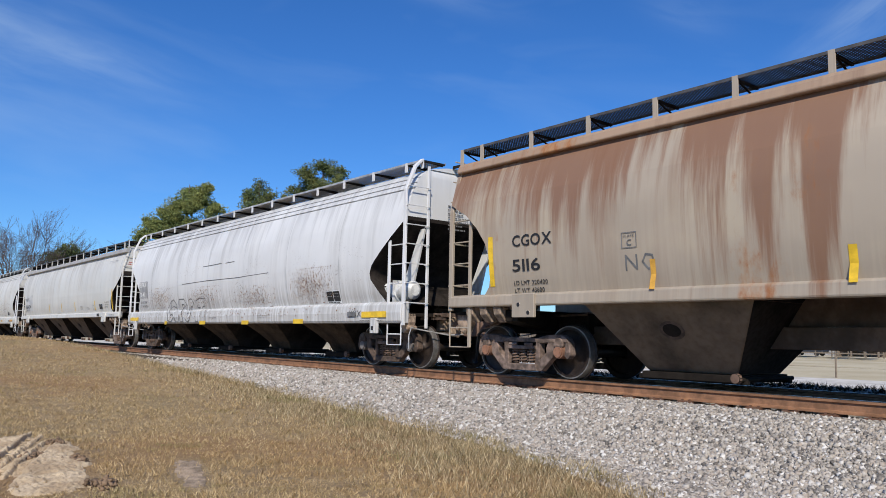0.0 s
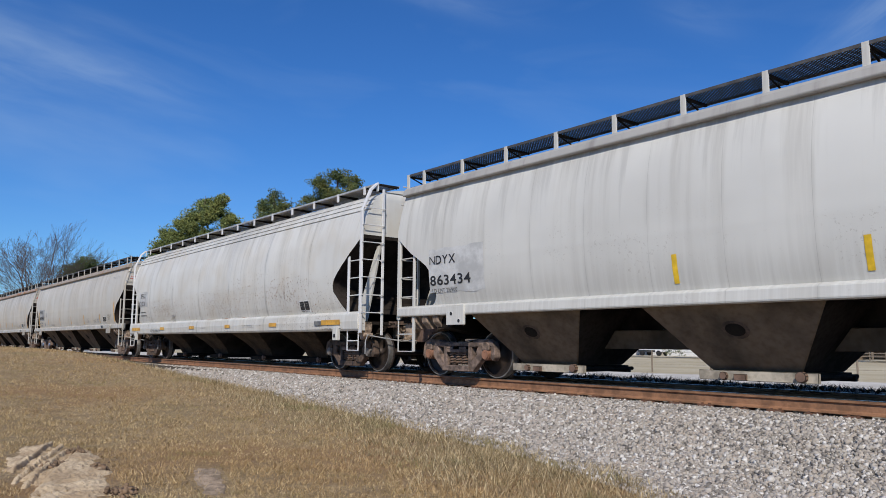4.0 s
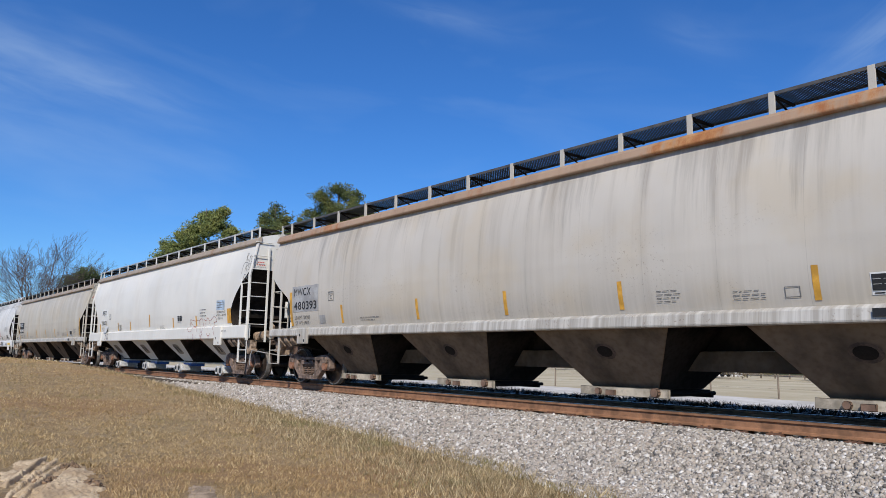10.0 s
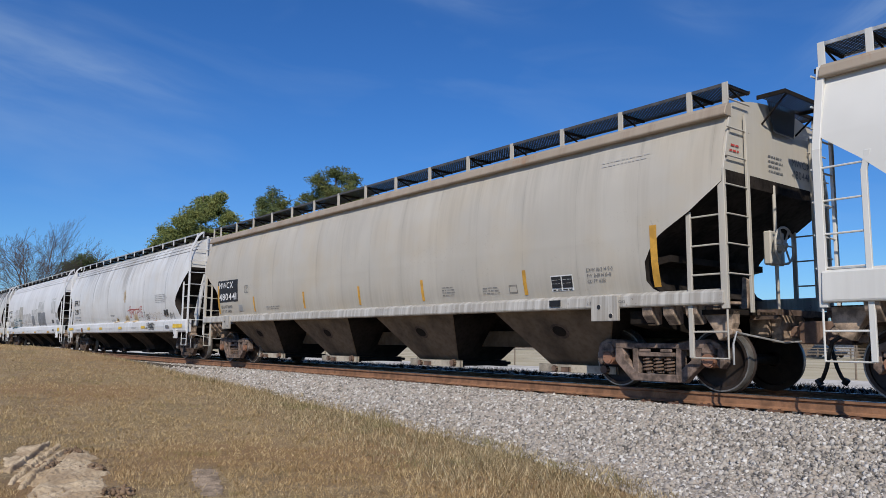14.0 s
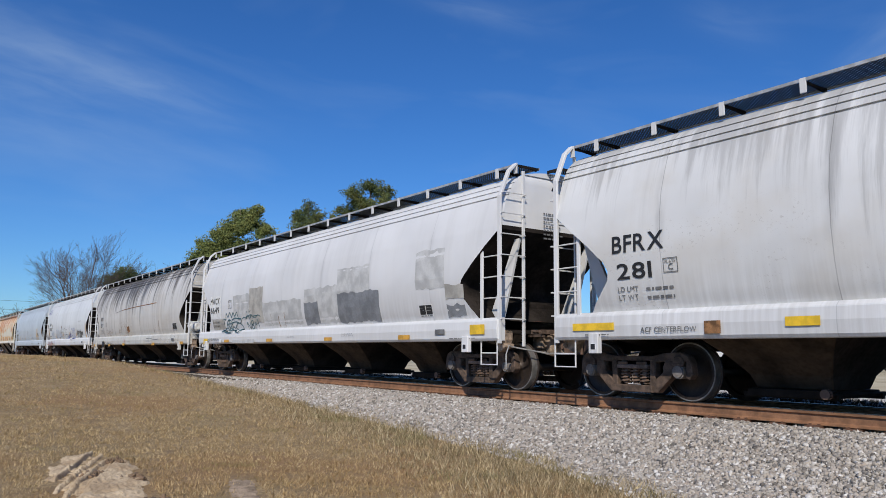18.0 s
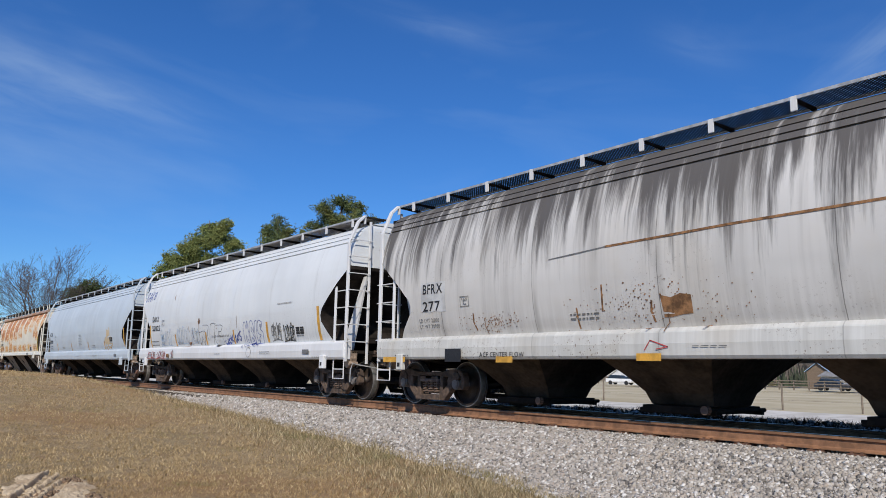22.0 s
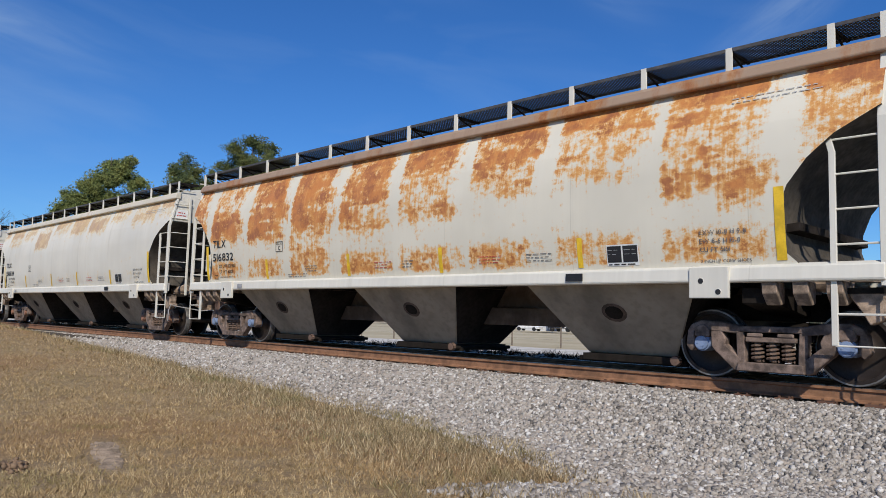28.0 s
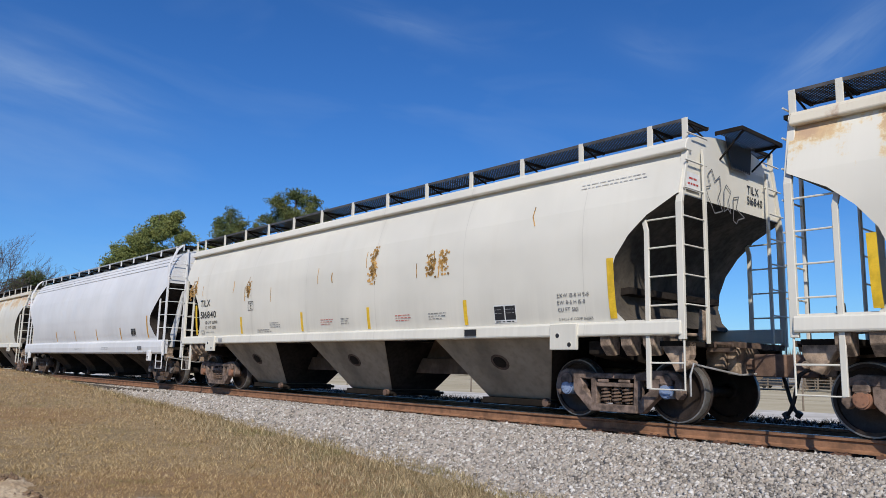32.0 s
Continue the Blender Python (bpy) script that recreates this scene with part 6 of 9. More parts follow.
s.fit("20032", -h + 1.92, -h + 2.78, 1.93, 0.185)
s.text("LD LMT", -h + 2.0, 1.75, 0.075)
s.text("LT WT", -h + 2.0, 1.62, 0.075)
s.patch(-h + 2.55, -h + 3.0, 1.56, 1.86, "patch_light", "mark_panel")
s.text("219200", -h + 2.59, 1.75, 0.065)
s.text("66800", -h + 2.59, 1.62, 0.065)
s.plate(-h + 3.18, -h + 3.45, 2.16, 2.39)
s.spray([[(-h + 2.87, 1.26), (-h + 2.93, 1.56), (-h + 3.05, 1.50), (-h + 2.92, 1.42)], [(-h + 3.15, 1.26), (-h + 3.18, 1.55)], [(-h + 3.34, 1.55), (-h + 3.19, 1.40), (-h + 3.37, 1.27)]], 0.022, "ink")
s.scribble(-h + 4.45, -h + 5.0, 1.64, 1.88, 3, 7, 0.022, "ink_grey")
side_strips(s, (4.55, 6.3, 11.45, 13.7), 1.64, 1.98, 0.10)
s.strip(-h + 1.68, 1.64, 1.98, 0.14, "orange")
s.strip(-h + 8.8, 1.73, 2.19, 0.10, "orange")
s.strip(h - 1.37, 1.68, 2.13, 0.30, "orange")
s.data_panel(-h + 11.91, -h + 12.37, 1.80, 2.06)
s.patch(h - 2.37, h - 1.72, 2.11, 2.42, "ink_paleblue", "notice_panel", "pale blue notice panel")
s.bars(h - 2.33, 2.34, 0.55, 3, "ink_grey", 0.08, 0.03)
s.text("EXTERIOR PAINT", h - 2.33, 2.02, 0.058, "ink_grey")
s.text("AMERON - 5105 5401", h - 2.38, 1.92, 0.058, "ink_grey")
s.text("BESS 10-96", h - 2.25, 1.82, 0.058, "ink_grey")
s.text("2 INCH HF COMP SHOES", h - 2.1, 1.42, 0.045, "ink_grey")
s.bars(-h + 10.0, 1.72, 0.5, 3, "ink_grey", 0.05, 0.016)
s.bars(-h + 14.05, 2.16, 0.55, 3, "ink_grey", 0.10, 0.035)
s.draw(13.1, 15.65, 1.12, 1.93, (
    [(0.03, 0.80), (0.0, 0.62), (0.08, 0.42), (0.18, 0.48), (0.20, 0.62), (0.12, 0.66), (0.03, 0.92), (0.22, 0.86), (0.34, 0.86), (0.36, 0.40)], [(0.34, 0.86), (0.46, 0.92), (0.48, 0.44), (0.54, 0.40), (0.56, 0.74)],
    [(0.50, 0.92), (0.58, 0.84), (0.66, 0.94), (0.72, 0.46)], [(0.66, 0.94), (0.72, 0.82), (0.86, 1.0), (0.93, 0.80), (0.84, 0.72), (0.92, 0.40), (0.99, 0.02)], [(0.22, 0.30), (0.23, 0.04)], [(0.31, 0.28), (0.32, 0.04)],
    [(0.44, 0.34), (0.50, 0.16), (0.49, 0.02)], [(0.56, 0.32), (0.50, 0.16), (0.60, 0.04)], [(0.68, 0.34), (0.76, 0.22), (0.82, 0.32)], [(0.76, 0.22), (0.78, 0.0)], [(0.06, 0.3), (0.07, 0.0)]),
    0.013, "ink_darkred", "thin red spray-paint outline")
s.draw(17.12, 17.95, 2.92, 3.80, (
    [(0.18, 1.0), (0.22, 0.78), (0.30, 0.70)], [(0.30, 0.98), (0.22, 0.82), (0.42, 0.72)], [(0.48, 0.92), (0.52, 0.66)], [(0.46, 0.86), (0.58, 0.86)], ring(0.70, 0.74, 0.07, 0.09), [(0.84, 0.66), (0.88, 0.88), (0.98, 0.76), (0.90, 0.70), (1.0, 0.56)],
    [(0.06, 0.28), (0.12, 0.62), (0.34, 0.66)], [(0.34, 0.34), (0.36, 0.64), (0.50, 0.56), (0.38, 0.48), (0.54, 0.30)], ring(0.62, 0.48, 0.07, 0.12), [(0.72, 0.58), (0.98, 0.58)], [(0.86, 0.58), (0.84, 0.30), (0.98, 0.34)],
    [(0.46, 0.20), (0.34, 0.22), (0.32, 0.04), (0.44, 0.0), (0.46, 0.14)], [(0.56, 0.24), (0.58, 0.04), (0.68, 0.22), (0.70, 0.02)], [(0.80, 0.22), (0.94, 0.24), (0.84, 0.0)]), 0.017, "ink_grey", "thin black sprayed tag")

# 7: tan-grey long car
f, r = span(7)
s = hopper_car("long", f, r, "p_grey_d", "tan-grey four-bay covered hopper car with a black number panel", "p_grey_d", "p_sill", "p_lip_brown", "p_grey_d", "hopper_long", ("cap_brown", "cap_brown"), wheel_end=1)
common_long(s, "MWCX", "480441", "ink_white", "orange", "ink", x0=1.30, big=1.1)

# 8: streaked white tear-drop car
f, r = span(8)
s = hopper_car("tear", f, r, "p_white_c", "streaked white covered hopper car with red and black graffiti", None, "p_white_d", None, "p_white_d", caps=("cap_grey", "cap_grey"))
h = s.h
s.fit("BFRX", -h + 1.35, -h + 2.38, 2.32, 0.27, "ink")
s.fit("281", -h + 1.42, -h + 2.14, 1.90, 0.24, "ink")
s.text("LD LMT", -h + 1.40, 1.70, 0.08, "ink_grey")
s.text("LT WT", -h + 1.40, 1.57, 0.08, "ink_grey")
s.bars(-h + 1.95, 1.70, 0.5, 1, "ink_grey", 0.1, 0.06)
s.bars(-h + 1.95, 1.57, 0.5, 1, "ink_grey", 0.1, 0.06)
s.plate(-h + 2.31, -h + 2.57, 1.94, 2.16)
s.text("ACF CENTERFLOW", -h + 1.88, 1.06, 0.075, "ink_grey")
s.patch(-h + 3.0, -h + 3.26, 1.02, 1.20, "scab", "routing_plate", "rusty routing plate", lift=0.02)
sill_strips(s, ((0.47, 1.36, 1.1, 1.22), (4.18, 4.63, 1.1, 1.22), (6.31, 6.75, 1.1, 1.2), (9.34, 9.79, 1.1, 1.2), (12.43, 12.89, 1.1, 1.2), (16.05, 16.99, 1.1, 1.23)))
s.data_panel(-h + 14.77, -h + 15.25, 1.51, 1.80)
for k in range(5):
    s.bars(-h + 13.9, 2.34 - 0.07 * k, 1.4, 1, "patch_grey", 0.06, 0.03)
s.draw(10.33, 12.28, 1.58, 2.04, ([(0.0, 0.56), (0.14, 0.66), (0.26, 0.70), (0.56, 0.68), (0.76, 0.66)], [(0.14, 0.62), (0.15, 0.05), (0.24, 0.04), (0.24, 0.40), (0.15, 0.36)], ring(0.21, 0.78, 0.05, 0.18),
                                  [(0.28, 0.2), (0.29, 0.6), (0.33, 0.34), (0.37, 0.6), (0.38, 0.18)], ring(0.46, 0.40, 0.06, 0.22), [(0.56, 0.68), (0.58, 0.12)], [(0.66, 0.72), (0.66, 0.1)], [(0.66, 0.42), (0.76, 0.40)],
                                  [(0.76, 0.72), (0.77, 0.1)], [(0.77, 0.70), (0.82, 0.46), (0.88, 0.88), (0.88, 0.3)], ring(0.95, 0.22, 0.05, 0.2), [(0.91, 0.86), (0.98, 0.88), (0.92, 0.62), (0.99, 0.60)]), 0.026, "ink_red", "thin red sprayed tag")
s.draw(12.42, 13.05, 1.42, 1.82, ([(0.0, 0.78), (0.30, 0.80)], [(0.16, 1.0), (0.16, 0.3)], [(0.36, 0.5), (0.46, 0.62), (0.42, 0.3), (0.36, 0.12), (0.54, 0.14)], ring(0.66, 0.36, 0.10, 0.22), ring(0.90, 0.36, 0.10, 0.22), [(0.66, 0.5), (0.88, 0.2)]),
       0.022, "ink_grey", "black sprayed tag")
s.scribble(-h + 13.35, -h + 14.0, 1.06, 1.30, 57, 9, 0.018, "ink_grey", "black marker tag")
for d0, d1, z0, z1 in ((9.86, 10.16, 2.24, 2.72), (9.9, 10.4, 1.40, 1.66), (11.1, 11.6, 1.40, 1.72), (8.6, 8.9, 1.42, 1.55)):
    chips(s, d0, d1, z0, z1, 90, round(d0 * 9), "stain", 0.055)
s.scribble(-h + 15.35, -h + 15.85, 1.44, 1.66, 56, 6, 0.025, "ink_grey")
s.scribble(-h + 13.0, -h + 13.9, 1.12, 1.32, 57, 11, 0.02, "ink_grey", "black marker tag")
s.patch(-h + 7.7, -h + 8.35, 1.45, 1.73, "patch_grey", "paint_patch", "grey paint-over patch", 0.03)
chips(s, 11.0, 15.8, 1.4, 1.7, 120, 21, size=0.022)
tear_details(s)
s.end_text("BFRX", 3.86, 0.13, "ink", -0.25)
s.end_text("281", 3.64, 0.15, "ink", -0.25)

# 9: white tear-drop car with painted-over patches
f, r = span(9)
s = hopper_car("tear", f, r, "p_white_d", "white covered hopper car with grey painted-over patches", None, "p_white_e", None, "p_white_d", caps=("cap_grey", "cap_grey"))
h = s.h
s.patch(-h + 1.14, -h + 2.22, 1.84, 2.66, "ink_white", "mark_panel", "white panel behind the marks")
s.fit("MWCX", -h + 1.19, -h + 2.12, 2.36, 0.21)
s.fit("6649", -h + 1.21, -h + 2.10, 2.04, 0.21)
s.patch(-h + 1.30, -h + 2.50, 1.46, 1.82, "patch_tan", "paint_patch", "tan paint-over panel", 0.01)
s.text("LD LMT 193600", -h + 1.36, 1.68, 0.07, "ink_grey")
s.text("LT WT 69400", -h + 1.36, 1.54, 0.07, "ink_grey")
s.plate(-h + 2.98, -h + 3.27, 2.16, 2.44)
for d0, d1, z0, z1, mm in ((8.93, 10.86, 1.47, 2.45, "patch_light"), (10.86, 12.49, 1.9, 2.85, "patch_light"), (10.86, 12.93, 1.46, 2.21, "patch_dark"), (8.89, 9.75, 1.47, 2.06, "patch_dark"),
                           (3.39, 4.86, 1.75, 2.58, "patch_light"), (4.84, 5.94, 1.60, 2.74, "patch_tan"), (5.94, 8.7, 1.5, 2.22, "patch_light"),
                           (14.51, 15.57, 2.09, 2.93, "patch_light"), (15.58, 16.22, 1.82, 2.12, "patch_tan"), (15.58, 16.21, 1.46, 1.71, "patch_dark")):
    s.patch(-h + d0, -h + d1, z0, z1, mm, "paint_patch", "ragged paint-over patch", 0.03, lift=0.010 if mm == "patch_dark" else 0.0075 if mm == "patch_tan" else 0.005)
s.data_panel(-h + 14.57, -h + 15.06, 1.49, 1.76)
STAR = [(0.30 + 0.15 * math.cos(1.571 + k * 2.513), 0.36 + 0.27 * math.sin(1.571 + k * 2.513)) for k in range(6)]
s.draw(2.49, 4.18, 1.33, 2.02, (
    [(0.0, 0.42), (-0.01, 0.70), (0.10, 0.66), (0.16, 0.96), (0.24, 0.78), (0.36, 1.0), (0.44, 0.76), (0.54, 0.98), (0.62, 0.80), (0.74, 0.98), (0.80, 0.70), (0.94, 0.64), (0.88, 0.44), (0.66, 0.52), (0.44, 0.48)],
    ring(0.30, 0.34, 0.145, 0.30), [(0.16, 0.24), (0.04, 0.22), (0.02, 0.06), (0.16, 0.06), (0.30, 0.0), (0.52, 0.02), (0.56, 0.18), (0.48, 0.30)],
    [(0.44, 0.62), (0.62, 0.70), (0.80, 0.66), (0.94, 0.64)], [(0.60, 0.24), (0.74, 0.44), (0.92, 0.40), (1.0, 0.16), (0.90, 0.0), (0.72, 0.08), (0.60, 0.24)]), 0.035, "ink_teal", "dark teal crown-topped throw-up", 0.013)
s.spray([[(-s.h + 2.49 + 1.69 * x, 1.33 + 0.69 * z) for x, z in STAR]], 0.025, "ink_teal", "graffiti", "five-pointed star in dark teal paint", 0.013)
s.draw(4.45, 5.58, 1.40, 1.72, ([(0.14, 0.1), (0.12, 0.8), (0.32, 0.1), (0.34, 0.9)], [(0.44, 0.85), (0.42, 0.1), (0.58, 0.2), (0.56, 0.42), (0.44, 0.5), (0.58, 0.62), (0.54, 0.88), (0.44, 0.85)],
                                [(0.66, 0.0), (0.70, 0.8), (0.78, 0.4), (0.88, 1.0), (0.98, -0.2)]), 0.030, "ink_teal", "dark teal sprayed letters", 0.013)
s.draw(4.20, 5.72, 1.74, 2.08, ([(0.0, 0.1), (0.10, 0.22), (0.20, 0.16), (0.28, 0.34), (0.22, 0.06), (0.34, 0.36), (0.40, 0.02), (0.40, 0.4)], [(0.34, 0.3), (0.50, 0.42), (0.46, 0.1), (0.56, 0.4), (0.56, 0.05)],
                                [(0.64, 0.4), (0.60, 0.2), (0.70, 0.1)], [(0.62, 0.25), (0.80, 0.3), (0.74, 0.12), (0.88, 0.34), (1.0, 0.16)], [(0.26, 0.80), (0.31, 0.62)], [(0.38, 0.95), (0.38, 0.70)], [(0.50, 0.86), (0.45, 0.68)]),
       0.026, "ink_teal", "dark teal tag", 0.013)
drips(s, ((6.55, 1.85, 1.55), (7.1, 1.75, 1.45), (7.5, 1.85, 1.45)), "scab")
sill_strips(s, ((0.62, 1.06, 0.95, 1.14), (16.48, 16.94, 1.08, 1.27)))
sill_strips(s, ((2.77, 3.21, 1.0, 1.09), (6.42, 6.85, 1.0, 1.09), (10.25, 10.68, 1.0, 1.09), (13.87, 14.34, 1.0, 1.1)), "orange")
s.text("ACF CENTER FLOW", -h + 1.12, 1.06, 0.08, "ink_grey")
s.patch(-h + 2.3, -h + 2.52, 0.99, 1.11, "ink_white", "routing_plate", lift=0.02)
s.patch(-h + 3.55, -h + 5.45, 0.97, 1.08, "patch_light", "paint_patch", "grey painted-over sill panel", lift=0.014)
tear_details(s)

# 10: soot-streaked tear-drop car
f, r = span(10)
s = hopper_car("tear", f, r, "p_dirty", "soot-streaked grey covered hopper car with dark run-off stains", None, "p_white_b", None, "p_white_d", caps=("cap_grey", "cap_grey"), tank=True, wheel_end=2)
h = s.h
s.patch(-h + 1.60, -h + 2.40, 1.90, 2.50, "patch_light", "mark_panel", "pale number panel", 0.015)
s.fit("BFRX", -h + 1.68, -h + 2.34, 2.27, 0.19)
s.fit("277", -h + 1.66, -h + 2.26, 1.92, 0.19)
s.text("LD LMT 215100", -h + 1.50, 1.70, 0.07, "ink_grey")
s.text("LT WT 70900", -h + 1.50, 1.58, 0.07, "ink_grey")
s.plate(-h + 2.85, -h + 3.11, 1.95, 2.15)
sill_strips(s, ((0.32, 1.12, 0.89, 1.0), (3.91, 4.34, 0.89, 1.0), (6.96, 7.39, 0.92, 1.03), (12.3, 12.74, 0.92, 1.03), (16.18, 16.77, 0.95, 1.06)), "orange")
s.patch(-h + 2.47, -h + 2.95, 0.90, 1.15, "ink", "card_holder", "black card holder", lift=0.03)
s.patch(-h + 7.37, -h + 7.85, 1.58, 1.86, "scab", "rust_patch", "square rusty patch", 0.03)
drips(s, ((7.2, 1.8, 1.5), (7.45, 1.6, 1.35), (6.3, 2.1, 1.7), (5.75, 1.75, 1.45), (3.2, 1.8, 1.5), (3.5, 1.7, 1.42), (12.2, 1.7, 1.5), (13.0, 2.0, 1.6)))
s.spray([[(-h + 5.2, 2.62), (-h + 6.4, 2.70)]], 0.02, "ink_grey", "scrape_mark")
s.spray([[(-h + 6.4, 2.70), (-h + 8.6, 2.76), (-h + 12.6, 2.80)]], 0.035, "scab", "scrape_mark", "long rust-edged seam")
s.text("ACF CENTER FLOW", -h + 3.46, 0.99, 0.085, "ink")
s.data_panel(-h + 15.01, -h + 15.55, 1.53, 1.84)
s.bars(-h + 5.6, 1.66, 0.6, 2, "ink_grey", 0.07, 0.03)
s.spray([[(-h + 7.1, 1.08), (-h + 7.2, 1.22), (-h + 7.5, 1.12), (-h + 7.3, 1.09)]], 0.014, "ink_red")
s.spray([[(-h + 11.3, 1.22), (-h + 11.9, 1.24), (-h + 12.6, 1.16), (-h + 13.2, 1.18)]], 0.018, "ink_grey", "scrape_mark")
chips(s, 2.8, 4.6, 1.45, 1.8, 120, 31)
chips(s, 5.5, 8.8, 1.4, 2.1, 160, 32)
tear_details(s)

# 11: bluish-white tear-drop car with tags
f, r = span(11)
s = hopper_car("tear", f, r, "p_dakx", "bluish-white covered hopper car with sprayed tags along its side", None, "p_white_e", None, "p_white_d", caps=("cap_grey", "cap_grey"))
h = s.h
s.fit("DAKX", -h + 1.46, -h + 2.22, 2.38, 0.20)
s.fit("52025", -h + 1.46, -h + 2.38, 2.04, 0.19)
s.bars(-h + 1.34, 1.62, 0.8, 1, "ink_grey", 0.1, 0.05)
s.bars(-h + 1.34, 1.48, 0.8, 1, "ink_grey", 0.1, 0.05)
s.plate(-h + 2.55, -h + 2.82, 2.20, 2.42)
s.spray([[(-h + 0.13 + 1.11 * x, 3.22 + 0.42 * z) for x, z in st] for st in (
    [(0.0, 0.9), (0.05, 0.0)], [(0.05, 0.9), (0.2, 0.95), (0.1, 0.55), (0.24, 0.35), (0.05, 0.05)], [(0.28, 0.05), (0.4, 0.95), (0.5, 0.05)], [(0.3, 0.4), (0.5, 0.45)],
    [(0.56, 1.0), (0.56, 0.1)], [(0.72, 0.9), (0.57, 0.55), (0.75, 0.15)], [(0.95, 0.85), (0.82, 0.8), (0.85, 0.55), (0.98, 0.45), (0.95, 0.2), (0.82, 0.25), (0.85, 0.5), (0.97, 0.65), (0.95, 0.85)])],
    0.035, "ink_blue", "graffiti", "blue sprayed tag")
for k, (d0, d1) in enumerate(((1.17, 2.05), (2.2, 3.15), (3.75, 4.04))):
    s.scribble(-h + d0, -h + d1, 1.0, 1.26, 70 + k, 9 if k < 2 else 4, 0.020, "ink_red", "red sprayed tag")
s.patch(-h + 3.35, -h + 3.62, 1.03, 1.16, "scab", "routing_plate", "rusty routing plate", lift=0.02)
side_strips(s, (4.0, 6.9, 9.15), 1.43, 1.85)
s.strip(-h + 1.2, 1.42, 2.27, 0.09, "orange")
side_strips(s, (11.5,), 1.43, 2.0, 0.12)
s.strip(-h + 14.45, 1.43, 2.28, 0.12, "orange")
s.bars(-h + 4.2, 1.56, 0.5, 2, "ink_grey", 0.06, 0.02)
for k, (d0, d1, z0, z1) in enumerate(((2.32, 3.6, 1.47, 2.05), (4.15, 5.34, 1.5, 2.07), (5.5, 6.3, 1.5, 2.0), (2.4, 2.7, 1.5, 1.9))):
    s.scribble(-h + d0, -h + d1, z0, z1, 80 + k, 11, 0.018, "ink_paleblue", "faded pale blue outline")
s.draw(6.30, 8.30, 1.42, 2.10, (
    [(0.0, 0.62), (0.06, 0.0), (0.14, 0.42), (0.20, 0.02), (0.26, 0.66), (0.0, 0.62)], [(0.18, 0.98), (0.42, 0.92), (0.36, 0.5), (0.44, 0.24), (0.50, 0.8), (0.54, 1.0), (0.72, 0.92), (0.60, 0.05)],
    [(0.74, 0.92), (1.0, 0.88), (0.94, 0.62), (0.84, 0.60), (0.86, 0.40), (0.98, 0.36), (1.0, 0.0), (0.72, 0.05), (0.66, 0.55)]), 0.016, "ink_grey", "thin grey outlined letters")
s.text("DO NOT HAMMER SIDES OF CAR", -h + 7.4, 1.66, 0.062, "ink_grey")
s.draw(8.43, 9.11, 1.40, 1.72, ([(0.10, 0.48), (0.0, 0.34), (0.10, 0.12), (0.24, 0.2), (0.34, 0.6), (0.30, 0.4)], [(0.34, 0.6), (0.30, 0.15), (0.46, 0.3), (0.42, 0.55)], [(0.52, 0.1), (0.50, 0.5), (0.62, 0.66), (0.70, 0.3), (0.52, 0.12)],
                               [(0.70, 0.9), (0.72, 0.4), (0.60, 0.05)], [(0.78, 0.75), (0.82, 0.3)], [(0.98, 1.0), (0.80, 0.5), (1.0, 0.34)]), 0.034, "ink_blue", "blue sprayed tag")
s.draw(9.24, 9.69, 1.43, 1.80, ([(0.0, 0.5), (0.10, 0.7), (0.08, 0.1), (0.28, 0.4)], [(0.40, 0.72), (0.34, 0.3), (0.56, 0.4), (0.60, 0.86), (0.44, 0.6)], [(0.98, 0.98), (0.72, 0.86), (0.78, 0.62), (0.98, 0.55), (0.88, 0.25), (0.68, 0.36)]),
       0.034, "ink_blue", "blue sprayed tag")
s.draw(9.90, 11.20, 1.26, 2.10, (
    [(0.02, 0.10), (0.0, 0.84), (0.10, 0.94), (0.16, 0.70), (0.20, 0.98), (0.26, 0.72), (0.30, 0.14), (0.22, 0.10), (0.18, 0.40), (0.12, 0.44), (0.10, 0.06), (0.02, 0.10)],
    [(0.34, 0.12), (0.32, 0.80), (0.42, 0.98), (0.52, 0.86), (0.54, 0.64), (0.48, 0.52), (0.58, 0.36), (0.54, 0.14), (0.34, 0.12)], [(0.42, 0.74), (0.42, 0.60), (0.48, 0.68), (0.42, 0.74)], [(0.42, 0.40), (0.43, 0.24), (0.50, 0.30), (0.42, 0.40)],
    [(0.60, 0.92), (0.58, 0.30), (0.64, 0.12), (0.76, 0.14), (0.76, 0.30), (0.68, 0.34), (0.70, 0.94), (0.60, 0.92)],
    [(0.98, 0.90), (0.80, 0.96), (0.74, 0.70), (0.78, 0.52), (0.90, 0.46), (0.80, 0.36), (0.80, 0.18), (0.92, 0.12), (1.0, 0.34), (1.0, 0.56), (0.88, 0.66), (0.96, 0.74), (0.98, 0.90)], ring(0.90, 0.78, 0.03, 0.05, 8)),
    0.016, "ink_blue", "blue outlined throw-up letters")
s.scribble(-h + 11.74, -h + 12.35, 1.48, 1.92, 91, 12, 0.022, "ink_grey", "black sprayed tag")
s.scribble(-h + 12.45, -h + 13.1, 1.45, 1.88, 92, 13, 0.025, "ink", "black sprayed tag")
s.data_panel(-h + 13.2, -h + 13.66, 1.56, 1.82)
s.bars(-h + 12.2, 2.45, 0.9, 1, "patch_grey", 0.08, 0.05)
drips(s, ((3.65, 3.3, 3.12), (5.38, 2.1, 1.9), (5.75, 1.95, 1.7), (6.1, 1.68, 1.5), (6.33, 2.25, 1.45), (9.43, 2.26, 1.9), (9.6, 1.9, 1.7)), "scab")
chips(s, 6.22, 6.44, 2.16, 2.3, 16, 43, "scab", 0.05)
